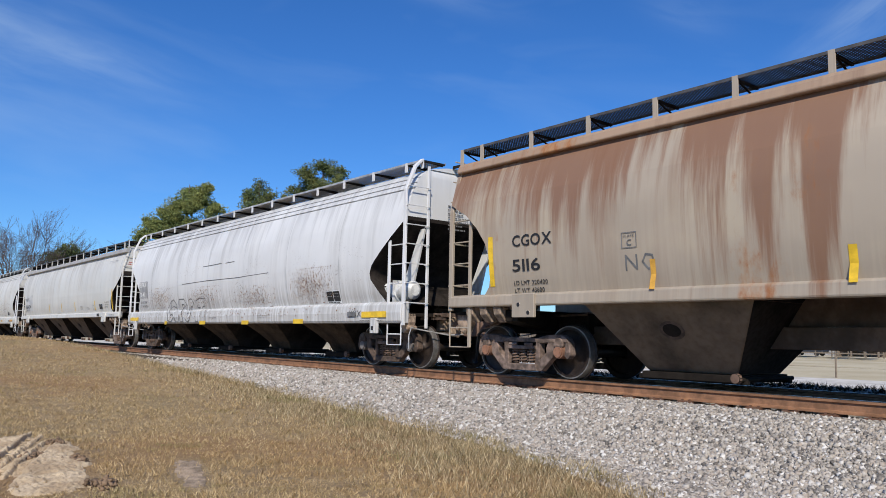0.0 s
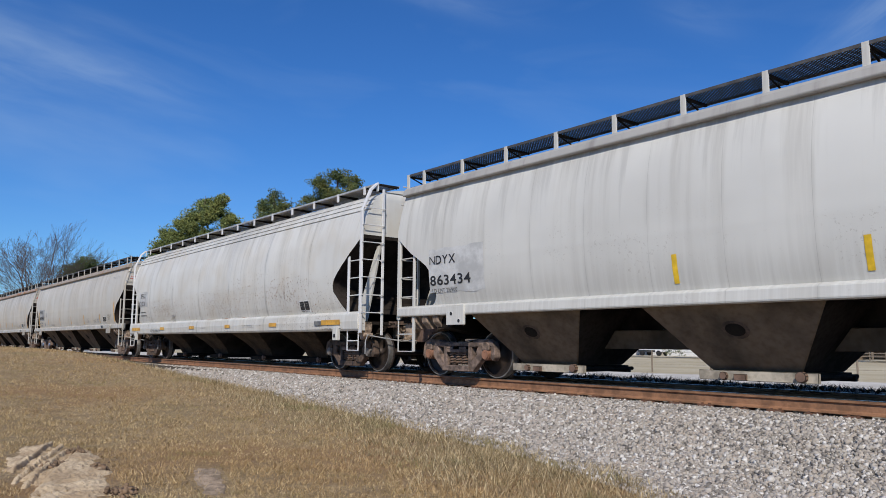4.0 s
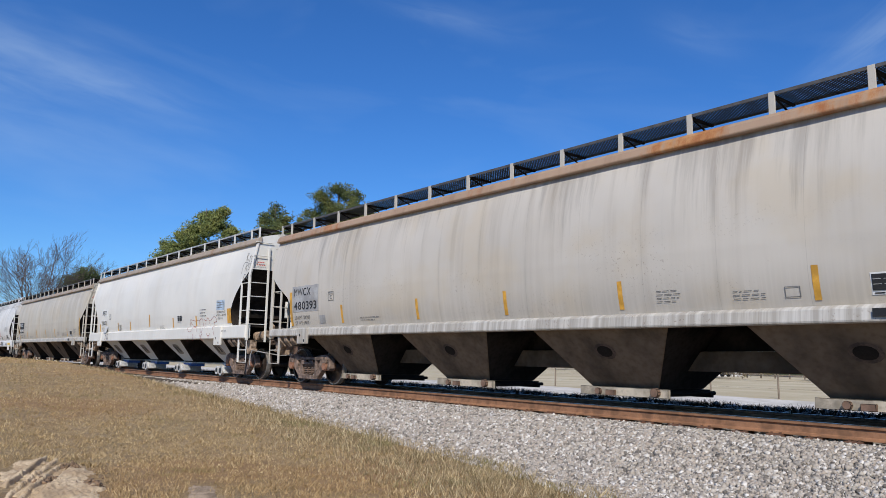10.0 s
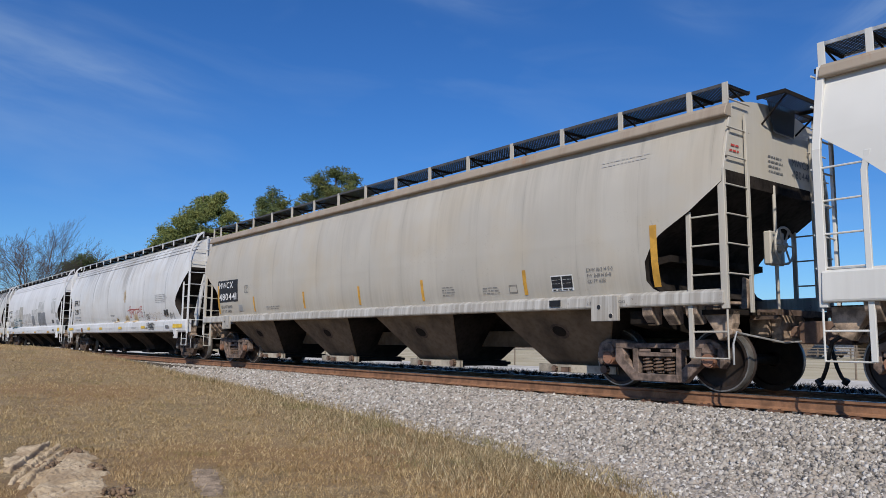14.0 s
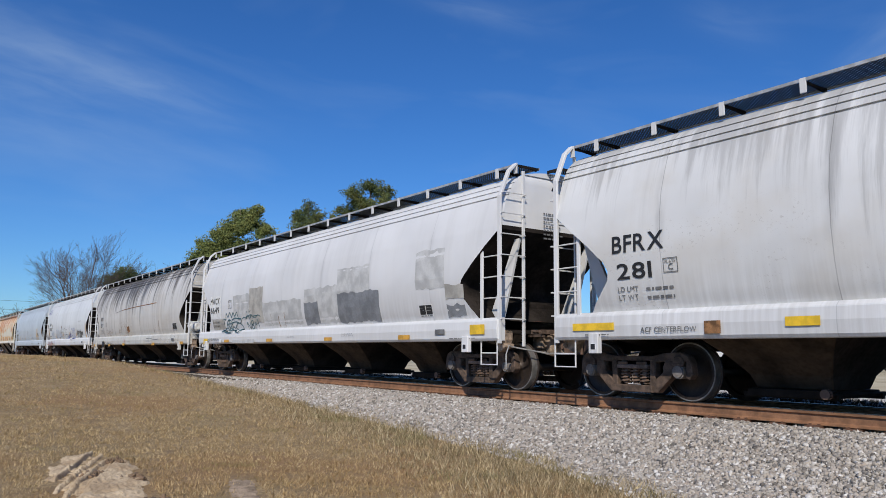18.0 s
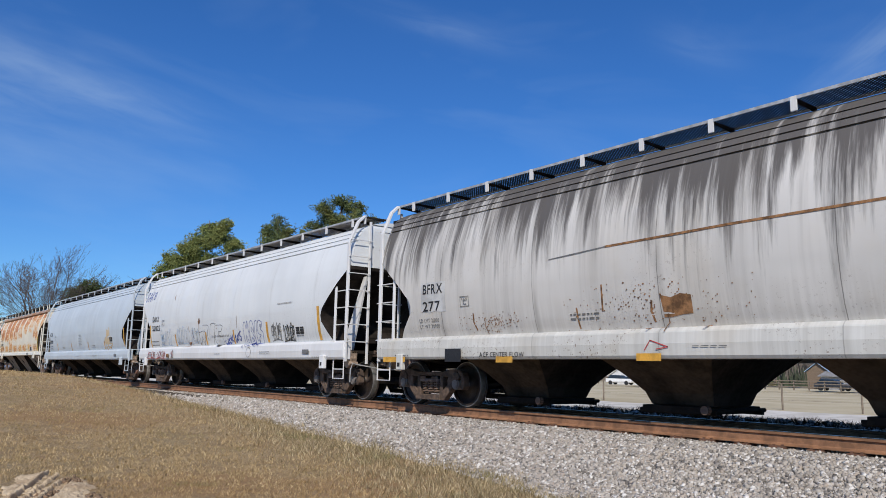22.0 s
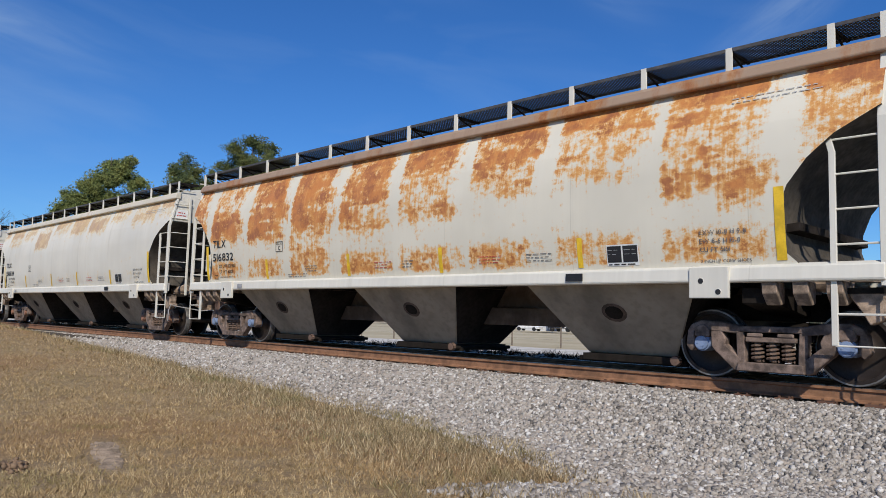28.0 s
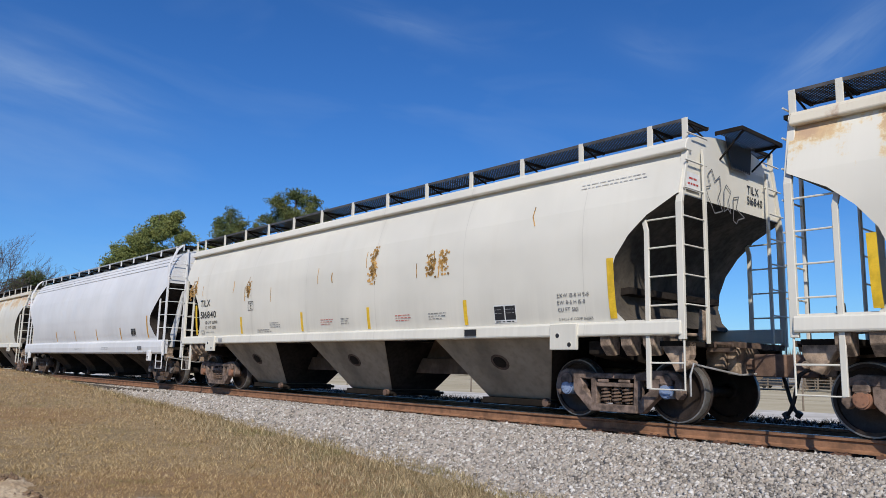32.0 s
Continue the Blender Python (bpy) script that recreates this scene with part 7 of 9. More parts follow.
chips(s, 5.25, 5.5, 1.44, 1.54, 16, 44, "scab", 0.05)
chips(s, 2.0, 9.0, 1.4, 2.1, 90, 41)
s.spray([[(-h + 10.45 + 0.16 * math.cos(a * 0.4), 1.16 + 0.14 * math.sin(a * 0.4)) for a in range(17)]], 0.014, "ink_grey", "round_emblem")
tear_details(s)
s.end_text("DAKX", 3.86, 0.12, "ink", -0.25)
s.end_text("52025", 3.66, 0.12, "ink", -0.25)

# 12: pale blue-grey tear-drop car
f, r = span(12)
s = hopper_car("tear", f, r, "p_acfx", "pale blue-grey covered hopper car with a rust-coloured stain", None, "p_acfx", None, "p_acfx", caps=("cap_brown", "cap_brown"), wheel_end=2)
h = s.h
s.fit("ACFX", -h + 1.21, -h + 1.91, 2.26, 0.21)
s.fit("65991", -h + 1.13, -h + 1.98, 1.86, 0.19)
s.text("LD LMT 220000", -h + 1.14, 1.68, 0.07, "ink_grey")
s.text("LT WT 65000", -h + 1.14, 1.55, 0.07, "ink_grey")
side_strips(s, (3.1, 6.35, 9.84, 12.82), 1.43, 1.83)
s.strip(-h + 15.98, 1.43, 2.31, 0.11, "orange")
s.patch(-h + 12.95, -h + 14.15, 1.48, 1.95, "stain", "rust_stain", "rust-coloured stain", 0.08)
s.patch(-h + 13.2, -h + 13.75, 1.95, 2.35, "stain", "rust_stain", "rust-coloured stain", 0.10)
s.data_panel(-h + 13.71, -h + 14.18, 1.71, 1.98)
s.bars(-h + 8.02, 2.18, 0.57, 7, "ink_grey", 0.08, 0.025)
s.bars(-h + 4.3, 1.62, 0.6, 2, "ink_grey", 0.07, 0.025)
s.bars(-h + 10.6, 1.62, 0.6, 2, "ink_grey", 0.07, 0.025)
s.plate(-h + 2.5, -h + 2.77, 2.05, 2.28)
drips(s, ((13.1, 1.6, 1.4), (13.5, 1.55, 1.38), (13.9, 1.6, 1.4)), "scab")
tear_details(s)

# 13 to 15: cream three-bay cars
f, r = span(13)
s = hopper_car("round", f, r, "p_tilx_rust", "cream covered hopper car with large orange rust blotches", "p_tilx_b", "p_tilx_c", "p_rusty_lip", "p_tilx_c", "hopper_light", ("cap_blue", "cap_blue"), wheel_end=1)
common_round(s, "TILX", "516832")
f, r = span(14)
s = hopper_car("round", f, r, "p_tilx_b", "cream covered hopper car with rust runs below its eave", "p_tilx_b", "p_tilx_c", "p_lip_cream", "p_tilx_c", "hopper_light", ("cap_brown", "cap_brown"), wheel_end=1)
common_round(s, "TILX", "516834")
f, r = span(15)
s = hopper_car("round", f, r, "p_tilx_c", "cream covered hopper car with small rust spots", "p_tilx_c", "p_tilx_c", "p_tilx_c", "p_tilx_c", "hopper_light", ("cap_blue", "cap_brown"), wheel_end=0)
common_round(s, "TILX", "516840")
g = Geo()
END_TAG = ([(0.05, 0.35), (0.0, 0.55), (0.12, 0.6), (0.06, 0.85), (0.16, 1.0), (0.24, 0.75), (0.36, 0.9), (0.38, 0.6), (0.3, 0.4), (0.4, 0.1), (0.2, 0.0), (0.05, 0.35)],
           [(0.44, 0.1), (0.46, 0.6), (0.52, 0.75), (0.64, 0.62), (0.56, 0.4), (0.62, 0.1), (0.54, 0.2), (0.44, 0.1)], [(0.68, -0.05), (0.70, 0.5), (0.84, 0.56), (0.76, 0.25), (0.98, 0.1), (0.8, 0.0), (0.76, -0.1), (0.68, -0.05)])
for ctl in END_TAG:
    for (ya, za), (yb, zb) in zip(ctl, ctl[1:]):
        a, b = Vector((0, -0.85 + 1.15 * ya, 3.06 + 0.66 * za)), Vector((0, -0.85 + 1.15 * yb, 3.06 + 0.66 * zb))
        side = (b - a).cross(Vector((1, 0, 0))).normalized() * 0.009
        g.add([(s.h + 0.012, p.y, p.z) for p in (a - side, b - side, b + side, a + side)], [(0, 1, 2, 3)])
tagged(part("graffiti", g.mesh("graffiti", MAT["ink_grey"]), s.root), "thin outlined throw-up on the end sheet", kind="stuff")
MAT["amber_run"] = plain("amber_rust_run", (0.52, 0.30, 0.09), 0.9, 0, 0.4, 9)
rr = random.Random(77)
drips(s, [(d + rr.uniform(-0.2, 0.2), z, z - rr.uniform(0.12, 0.4)) for d, z in ((0.5, 3.1), (0.75, 3.0), (1.0, 3.2), (1.3, 2.9), (3.4, 2.9), (3.9, 2.7), (4.3, 2.95), (5.4, 2.6), (7.4, 2.9), (8.1, 2.75), (9.4, 3.1), (9.5, 2.8), (9.7, 2.7), (11.0, 2.7), (11.4, 2.9), (11.7, 2.75), (13.6, 3.4))], "amber_run")
for d, z in ((0.55, 2.75), (0.8, 2.85), (4.1, 2.6), (9.45, 2.62), (9.5, 2.95), (11.3, 2.62), (11.65, 2.66)):
    chips(s, d - 0.14, d + 0.14, z - 0.22, z + 0.22, 60, round(d * 10), "amber_run", 0.045)

# 16 to 18: the cars that follow
f, r = span(16)
s = hopper_car("tear", f, r, "p_white_e", "clean white covered hopper car behind the cream ones", None, None, None, None, caps=("cap_grey", "cap_grey"))
h = s.h
s.data_panel(h - 2.95, h - 2.5, 1.55, 1.82)
s.strip(h - 1.45, 1.48, 2.2, 0.1, "orange")
side_strips(s, (2 * h - 4.0, 2 * h - 6.6, 2 * h - 9.3, 2 * h - 11.9), 1.45, 1.86, 0.08)
tear_details(s)
f, r = span(17)
s = hopper_car("round", f, r, "p_tilx_b", "cream covered hopper car with rust runs below its eave", "p_tilx_b", "p_tilx_c", "p_lip_cream", "p_tilx_c", "hopper_light")
f, r = span(18)
s = hopper_car("long", f, r, "p_grey_b", "warm grey four-bay covered hopper car at the far end of view", "p_grey_b", "p_grey_a", "p_grey_c", "p_grey_b")

# ---- ground ----


def smooth(a, b, x):
    t = min(1.0, max(0.0, (x - a) / (b - a)))
    return t * t * (3 - 2 * t)


def edge_y(x):
    """Where the grass meets the ballast."""
    return float(np.interp(x, [-60, -40, -30, -24, -18, -12, -8, -5, -3, 2], [9.6, 9.5, 9.3, 9.1, 8.7, 8.1, 7.5, 6.6, 5.6, 4.6]))


def ground_z(x, y):
    """Height of the land: grass bank on the camera's side, track bed, field beyond."""
    bank = -0.80 + 1.00 * smooth(-8, -34, x) * smooth(10.0, 6.5, y) + 0.12 * smooth(-8, -34, x)
    near = bank + 0.03 * noise.noise((x * 0.5, y * 0.5, 0.3)) + 0.014 * noise.noise((x * 2.1, y * 2.1, 1.3))
    d = abs(y - TRACK_Y)
    bed = -0.225 - 0.03 * smooth(0.5, 0.75, d) * smooth(1.15, 0.95, d) - 0.60 * smooth(1.30, 3.5, d) if y < TRACK_Y else -0.20 + 0.10 * smooth(1.2, 2.0, d) - 0.72 * smooth(2.7, 4.2, d)
    if y < TRACK_Y:
        k = smooth(edge_y(x) + 0.7, edge_y(x) - 0.3, y)
        return bed * (1 - k) + near * k
    far = -0.80 + 0.05 * noise.noise((x * 0.2, y * 0.2, 5.0)) - 0.006 * max(0.0, y - 30) * smooth(30, 60, y)
    return bed * smooth(5.0, 4.2, d) + far * (1 - smooth(5.0, 4.2, d))


def ground_mat():
    n = Nodes("dry_mown_grass", 0.95, 0.0, (0.3, 0.22, 0.12))
    v = n.coords((1, 1, 1))
    a = n.noise(v, 0.35, 4)
    b = n.noise(v, 2.2, 5)
    c = n.noise(v, 22.0, 6, 0.7)
    fib = n.noise(n.coords((60, 18, 10)), 1.4, 4, 0.7)
    col = n.mix(n.ramp(b, 0.35, 0.65), (0.33, 0.22, 0.105), (0.45, 0.325, 0.17))
    col = n.mix(n.math("MULTIPLY", n.ramp(a, 0.52, 0.68), 0.25), col, (0.20, 0.18, 0.08))
    col = n.mix(n.math("MULTIPLY", n.ramp(c, 0.40, 0.56), 0.7), col, (0.19, 0.13, 0.065))
    col = n.mix(n.math("MULTIPLY", n.ramp(n.noise(n.coords((1, 1, 1), (3, 8, 0)), 0.28, 3), 0.48, 0.62), 0.6), col, (0.30, 0.165, 0.065))
    col = n.mix(n.math("MULTIPLY", n.ramp(fib, 0.55, 0.72), 0.5), col, (0.48, 0.36, 0.20))
    n.color(col)
    n.bump(n.math("ADD", c, fib), 0.8, 0.03)
    return n.mat


def bed_mat():
    n = Nodes("crushed_stone_ballast", 0.9, 0.0, (0.4, 0.39, 0.38))
    v = n.coords((1, 1, 1))
    vo = n.t.nodes.new("ShaderNodeTexVoronoi")
    vo.inputs["Scale"].default_value = 27.0
    n.link(v, vo.inputs["Vector"])
    sep = n.t.nodes.new("ShaderNodeSeparateColor")
    n.link(vo.outputs["Color"], sep.inputs[0])
    col = n.mix(sep.outputs[0], (0.27, 0.26, 0.25), (0.43, 0.415, 0.40))
    col = n.mix(n.ramp(vo.outputs["Distance"], 0.35, 0.65), col, (0.15, 0.14, 0.13))
    col = n.mix(n.math("MULTIPLY", n.ramp(n.noise(v, 1.1, 4), 0.5, 0.7), 0.3), col, (0.30, 0.24, 0.18))
    side = n.math("ABSOLUTE", n.math("SUBTRACT", n.axis("Y"), TRACK_Y - 0.80))
    col = n.mix(n.math("MULTIPLY", n.ramp(n.math("ADD", side, n.math("MULTIPLY", n.noise(v, 6, 3), 0.16)), 0.36, 0.24), 0.85), col, (0.17, 0.095, 0.055))
    n.color(col)
    n.bump(n.math("SUBTRACT", 1.0, vo.outputs["Distance"]), 1.0, 0.05)
    return n.mat


def field_mat():
    n = Nodes("dry_pasture", 0.95, 0.0, (0.4, 0.33, 0.2))
    v = n.coords((1, 1, 1))
    a, b = n.noise(v, 0.12, 4), n.noise(n.coords((1, 4, 1)), 1.2, 5)
    col = n.mix(n.ramp(a, 0.35, 0.65), (0.44, 0.36, 0.22), (0.56, 0.48, 0.32))
    col = n.mix(n.math("MULTIPLY", n.ramp(b, 0.45, 0.7), 0.4), col, (0.30, 0.26, 0.13))
    n.color(col)
    n.bump(b, 0.5, 0.05)
    return n.mat


def sand_mat():
    n = Nodes("pale_sand_and_gravel", 0.95, 0.0, (0.7, 0.66, 0.6))
    v = n.coords((1, 1, 1))
    col = n.mix(n.ramp(n.noise(v, 0.8, 5), 0.35, 0.65), (0.50, 0.46, 0.39), (0.66, 0.62, 0.55))
    n.color(n.mix(n.math("MULTIPLY", n.ramp(n.noise(v, 6.0, 4), 0.5, 0.7), 0.4), col, (0.36, 0.32, 0.26)))
    return n.mat


def mud_mat():
    n = Nodes("bare_dry_mud", 0.95, 0.0, (0.45, 0.33, 0.22))
    v = n.coords((1, 1, 1))
    col = n.mix(n.ramp(n.noise(v, 2.4, 5), 0.35, 0.65), (0.39, 0.285, 0.175), (0.55, 0.43, 0.285))
    col = n.mix(n.math("MULTIPLY", n.ramp(n.noise(v, 30, 4), 0.5, 0.7), 0.4), col, (0.25, 0.17, 0.10))
    n.color(col)
    n.bump(n.noise(v, 9, 8, 0.7), 0.8, 0.03)
    return n.mat


MAT["ground"], MAT["bed"], MAT["field"], MAT["sand"], MAT["mud"] = ground_mat(), bed_mat(), field_mat(), sand_mat(), mud_mat()


def land():
    """One sheet out to the horizon: fine near the camera, coarse far off."""
    xs = [-2000, -1200, -700, -400, -250, -180, -130, -100, -80] + [-70 + 2.5 * i for i in range(14)] + [-35 + 0.5 * i for i in range(80)] + [5.5, 7, 9, 12, 16, 25, 40, 80, 160, 400, 1000, 2000]
    ys = [-2000, -800, -300, -120, -60, -30, -15, -8, -4, -2] + [-1 + 0.25 * i for i in range(64)] + [15.5, 16, 17, 18, 19, 20, 22, 24, 26, 28, 30, 32, 34.2, 34.8, 38, 45, 55, 70, 90, 120, 170, 250, 400, 800, 2000]
    vs = [(x, y, ground_z(x, y)) for x in xs for y in ys]
    ny = len(ys)
    fs, mi = [], []
    for i in range(len(xs) - 1):
        for j in range(ny - 1):
            fs.append((i * ny + j, (i + 1) * ny + j, (i + 1) * ny + j + 1, i * ny + j + 1))
            x, y = (xs[i] + xs[i + 1]) / 2, (ys[j] + ys[j + 1]) / 2
            if y < edge_y(x):
                mi.append(0)
            elif y < TRACK_Y + 3.6:
                mi.append(1)
            elif TRACK_Y + 5.0 < y < 34.5:
                mi.append(3)
            else:
                mi.append(2)
    g = Geo()
    g.v, g.f, g.mi = vs, fs, mi
    me = g.mesh("ground", [MAT["ground"], MAT["bed"], MAT["field"], MAT["sand"]], smooth=False)
    me.polygons.foreach_set("use_smooth", [True] * len(me.polygons))
    return thing("ground", me, "dry grass bank, ballast bed and pasture beyond the line", "ground", kind="structure")


GROUND = land()

# ---- track ----
MAT["rail"] = plain("rusty_rail_steel", (0.275, 0.140, 0.075), 0.75, 0.1, 0.2, 5)
MAT["rail_top"] = plain("polished_rail_head", (0.25, 0.25, 0.26), 0.32, 0.9, 0.08)
MAT["tie"] = plain("weathered_creosoted_tie", (0.10, 0.082, 0.066), 0.9, 0.0, 0.3, 9, 0.5)
MAT["plate"] = plain("rusty_tie_plate", (0.16, 0.08, 0.05), 0.85)


def rail(y):
    g = Geo()
    prof = [(-0.076, -0.186), (-0.076, -0.174), (-0.018, -0.155), (-0.009, -0.145), (-0.009, -0.055), (-0.036, -0.042), (-0.037, -0.010), (-0.028, 0.0),
            (0.028, 0.0), (0.037, -0.010), (0.036, -0.042), (0.009, -0.055), (0.009, -0.145), (0.018, -0.155), (0.076, -0.174), (0.076, -0.186)]
    g.prism_yz(prof, -400, 120)
    top = [i for i, fc in enumerate(g.f) if len(fc) == 4 and all(g.v[k][2] > -0.011 for k in fc)]
    for i in top:
        g.mi[i] = 1
    return thing("rail", g.mesh("rail", [MAT["rail"], MAT["rail_top"]]), "rusty steel rail with a polished head", "rail", "rails of the track", "structure", pose(0, y, 0))


for off in (-0.755, 0.755):
    rail(TRACK_Y + off)


def tie_mesh():
    g = Geo()
    g.box(-0.115, 0.115, -1.30, 1.30, -0.41, -0.232)
    return g.mesh("tie", MAT["tie"], bevel=0.012)


def plate_mesh():
    g = Geo()
    g.box(-0.10, 0.10, -0.17, 0.17, -0.231, -0.187)
    for sx in (-0.06, 0.06):
        for sy in (-0.10, 0.10):
            g.box(sx - 0.012, sx + 0.012, sy - 0.02, sy + 0.02, -0.187, -0.165)
    return g.mesh("tie_plate", MAT["plate"])


TIE, PLATE = tie_mesh(), plate_mesh()
rnd = random.Random(4)
for i in range(150):
    x = -72 + i * 0.52
    tie = thing("railway_tie", TIE, "weathered creosoted wooden tie in the ballast", "railway tie", "ties of the track", "structure",
                pose(x + rnd.uniform(-0.02, 0.02), TRACK_Y + rnd.uniform(-0.03, 0.03), rnd.uniform(-0.012, 0.004), 0, 0, rnd.uniform(-1, 1)))
    if x > -30:
        for off in (-0.755, 0.755):
            part("tie_plate", PLATE, tie, at=pose(0, off, 0))

# ---- loose stone, grass and mud ----
rng = np.random.default_rng(11)


def stone_mat(name, source):
    n = Nodes(name, 0.85, 0.0, (0.5, 0.49, 0.48))
    if source == "island":
        q = n.t.nodes.new("ShaderNodeNewGeometry").outputs["Random Per Island"]
    else:
        q = n.t.nodes.new("ShaderNodeObjectInfo").outputs["Random"]
    ramp = n.t.nodes.new("ShaderNodeValToRGB")
    cr = ramp.color_ramp
    cr.elements[0].position, cr.elements[0].color = 0.0, (0.105, 0.092, 0.08, 1)
    cr.elements[1].position, cr.elements[1].color = 1.0, (0.68, 0.65, 0.61, 1)
    for p, c in ((0.25, (0.32, 0.285, 0.245, 1)), (0.5, (0.41, 0.372, 0.325, 1)), (0.72, (0.36, 0.30, 0.245, 1)), (0.85, (0.485, 0.45, 0.41, 1))):
        e = cr.elements.new(p)
        e.color = c
    n.link(q, ramp.inputs["Fac"])
    v = n.coords((1, 1, 1))
    g = n.noise(v, 60.0, 4, 0.7)
    n.color(n.mix(n.math("MULTIPLY", n.ramp(g, 0.4, 0.7), 0.3), ramp.outputs["Color"], (0.25, 0.23, 0.21)))
    n.bump(g, 0.3, 0.006)
    return n.mat


MAT["stone"], MAT["stone_one"] = stone_mat("broken_granite", "island"), stone_mat("broken_granite_stone", "object")
CUBE = np.array([(x, y, z) for x in (-1, 1) for y in (-1, 1) for z in (-1, 1)], float)
CUBE_F = np.array([(0, 1, 3, 2), (4, 6, 7, 5), (0, 4, 5, 1), (2, 3, 7, 6), (0, 2, 6, 4), (1, 5, 7, 3)])


def turns(n):
    """Random rotation matrices."""
    q = rng.normal(size=(n, 4))
    q /= np.linalg.norm(q, axis=1, keepdims=True)
    w, x, y, z = q.T
    return np.stack([np.stack([1 - 2 * (y * y + z * z), 2 * (x * y - z * w), 2 * (x * z + y * w)], -1),
                     np.stack([2 * (x * y + z * w), 1 - 2 * (x * x + z * z), 2 * (y * z - x * w)], -1),
                     np.stack([2 * (x * z - y * w), 2 * (y * z + x * w), 1 - 2 * (x * x + y * y)], -1)], 1)


def quads_mesh(name, verts, faces, mat):
    me = bpy.data.meshes.new(name)
    k = faces.shape[1]
    me.vertices.add(len(verts))
    me.vertices.foreach_set("co", verts.astype(np.float32).ravel())
    me.loops.add(faces.size)
    me.loops.foreach_set("vertex_index", faces.astype(np.int32).ravel())
    me.polygons.add(len(faces))
    me.polygons.foreach_set("loop_start", np.arange(0, faces.size, k, dtype=np.int32))
    me.update(calc_edges=True)
    me.materials.append(mat)
    return me


def stones(name, places, sizes):
    n = len(places)
    v = CUBE[None] * (1 + rng.uniform(-0.42, 0.25, (n, 8, 3)))
    v *= (sizes[:, None] * rng.uniform(0.6, 1.25, (n, 3)))[:, None, :]
    v = np.einsum("nij,nkj->nki", turns(n), v) + places[:, None, :]
    f = CUBE_F[None] + 8 * np.arange(n)[:, None, None]
    return quads_mesh(name, v.reshape(-1, 3), f.reshape(-1, 4), MAT["stone"])


def ballast():
    pts, sz = [], []
    while len(pts) < 120000:
        d = 3.0 + 36 * rng.random() ** 1.9
        x = -d * 0.95 + 2.5
        lo = edge_y(x) - 0.25
        y = lo + (TRACK_Y - 0.93 - lo) * rng.random()
        if x > 1.5:
            continue
        if y < edge_y(x) + 0.25 and rng.random() < 0.55:
            continue
        s = 0.0095 + 0.0125 * rng.random() ** 1.6
        s *= 1 + 0.026 * d
        pts.append((x, y, ground_z(x, y) + s * 0.35))
        sz.append(s)
    for k in range(5000):
        x = -26 + 28 * rng.random()
        y = TRACK_Y + rng.uniform(-0.68, 3.6)
        if abs(y - TRACK_Y - 0.755) < 0.1:
            continue
        pts.append((x, y, ground_z(x, y) + 0.01))
        sz.append(0.03 + 0.03 * rng.random())
    # a spill of paler stone on the grass
    for k in range(1500):
        u, w = rng.normal() * 0.30, rng.normal() * 0.26
        x, y = -3.95 + u + w * 0.2, 5.48 + w + u * 0.5
        pts.append((x, y, ground_z(x, y) + 0.02))
        sz.append(0.014 + 0.018 * rng.random())
    ob = new("ballast", stones("ballast", np.array(pts), np.array(sz)))
    ob.parent = GROUND
    tagged(ob, "pale grey crushed granite ballast along the rails", kind="stuff")


ballast()


def blade_mat(name, dark, light, green, rusty):
    n = Nodes(name, 0.9, 0.0, light)
    q = n.t.nodes.new("ShaderNodeNewGeometry").outputs["Random Per Island"]
    v = n.coords((1, 1, 1))
    col = n.mix(n.ramp(q, 0.05, 0.95), dark, light)
    col = n.mix(n.math("MULTIPLY", n.ramp(n.noise(n.coords((1, 1, 1), (3, 8, 0)), 0.30, 4), 0.46, 0.62), rusty), col, (0.36, 0.20, 0.085))
    col = n.mix(n.math("MULTIPLY", n.ramp(n.noise(v, 3.4, 5, 0.65), 0.46, 0.66), 0.55), col, tuple(c * 0.9 for c in dark))
    col = n.mix(n.math("MULTIPLY", n.ramp(n.noise(n.coords((1, 1, 1), (9, 1, 0)), 0.8, 5), 0.54, 0.66), green), col, (0.15, 0.16, 0.055))
    col = n.mix(n.math("MULTIPLY", n.ramp(n.noise(v, 9.0, 5, 0.7), 0.44, 0.62), 0.5), col, tuple(c * 0.75 for c in dark))
    n.color(col)
    n.b.inputs["Specular IOR Level"].default_value = 0.2
    return n.mat


MAT["blade"] = blade_mat("dry_mown_grass_blades", (0.30, 0.205, 0.10), (0.62, 0.475, 0.265), 0.40, 0.30)
MAT["blade_verge"] = blade_mat("rough_verge_grass_blades", (0.18, 0.135, 0.07), (0.60, 0.485, 0.30), 0.50, 0.25)


def bare(x, y):
    """How bare of grass the ground is: the two mud patches."""
    a = ((x + 9.7 + (y - 2.0) * 1.2) / 2.0) ** 2 + ((y - 2.0) / 0.62) ** 2
    b = ((x + 8.2 + (y - 3.2) * 2.37) / 0.62) ** 2 + ((y - 3.2) / 0.42) ** 2
    return min(a, b)


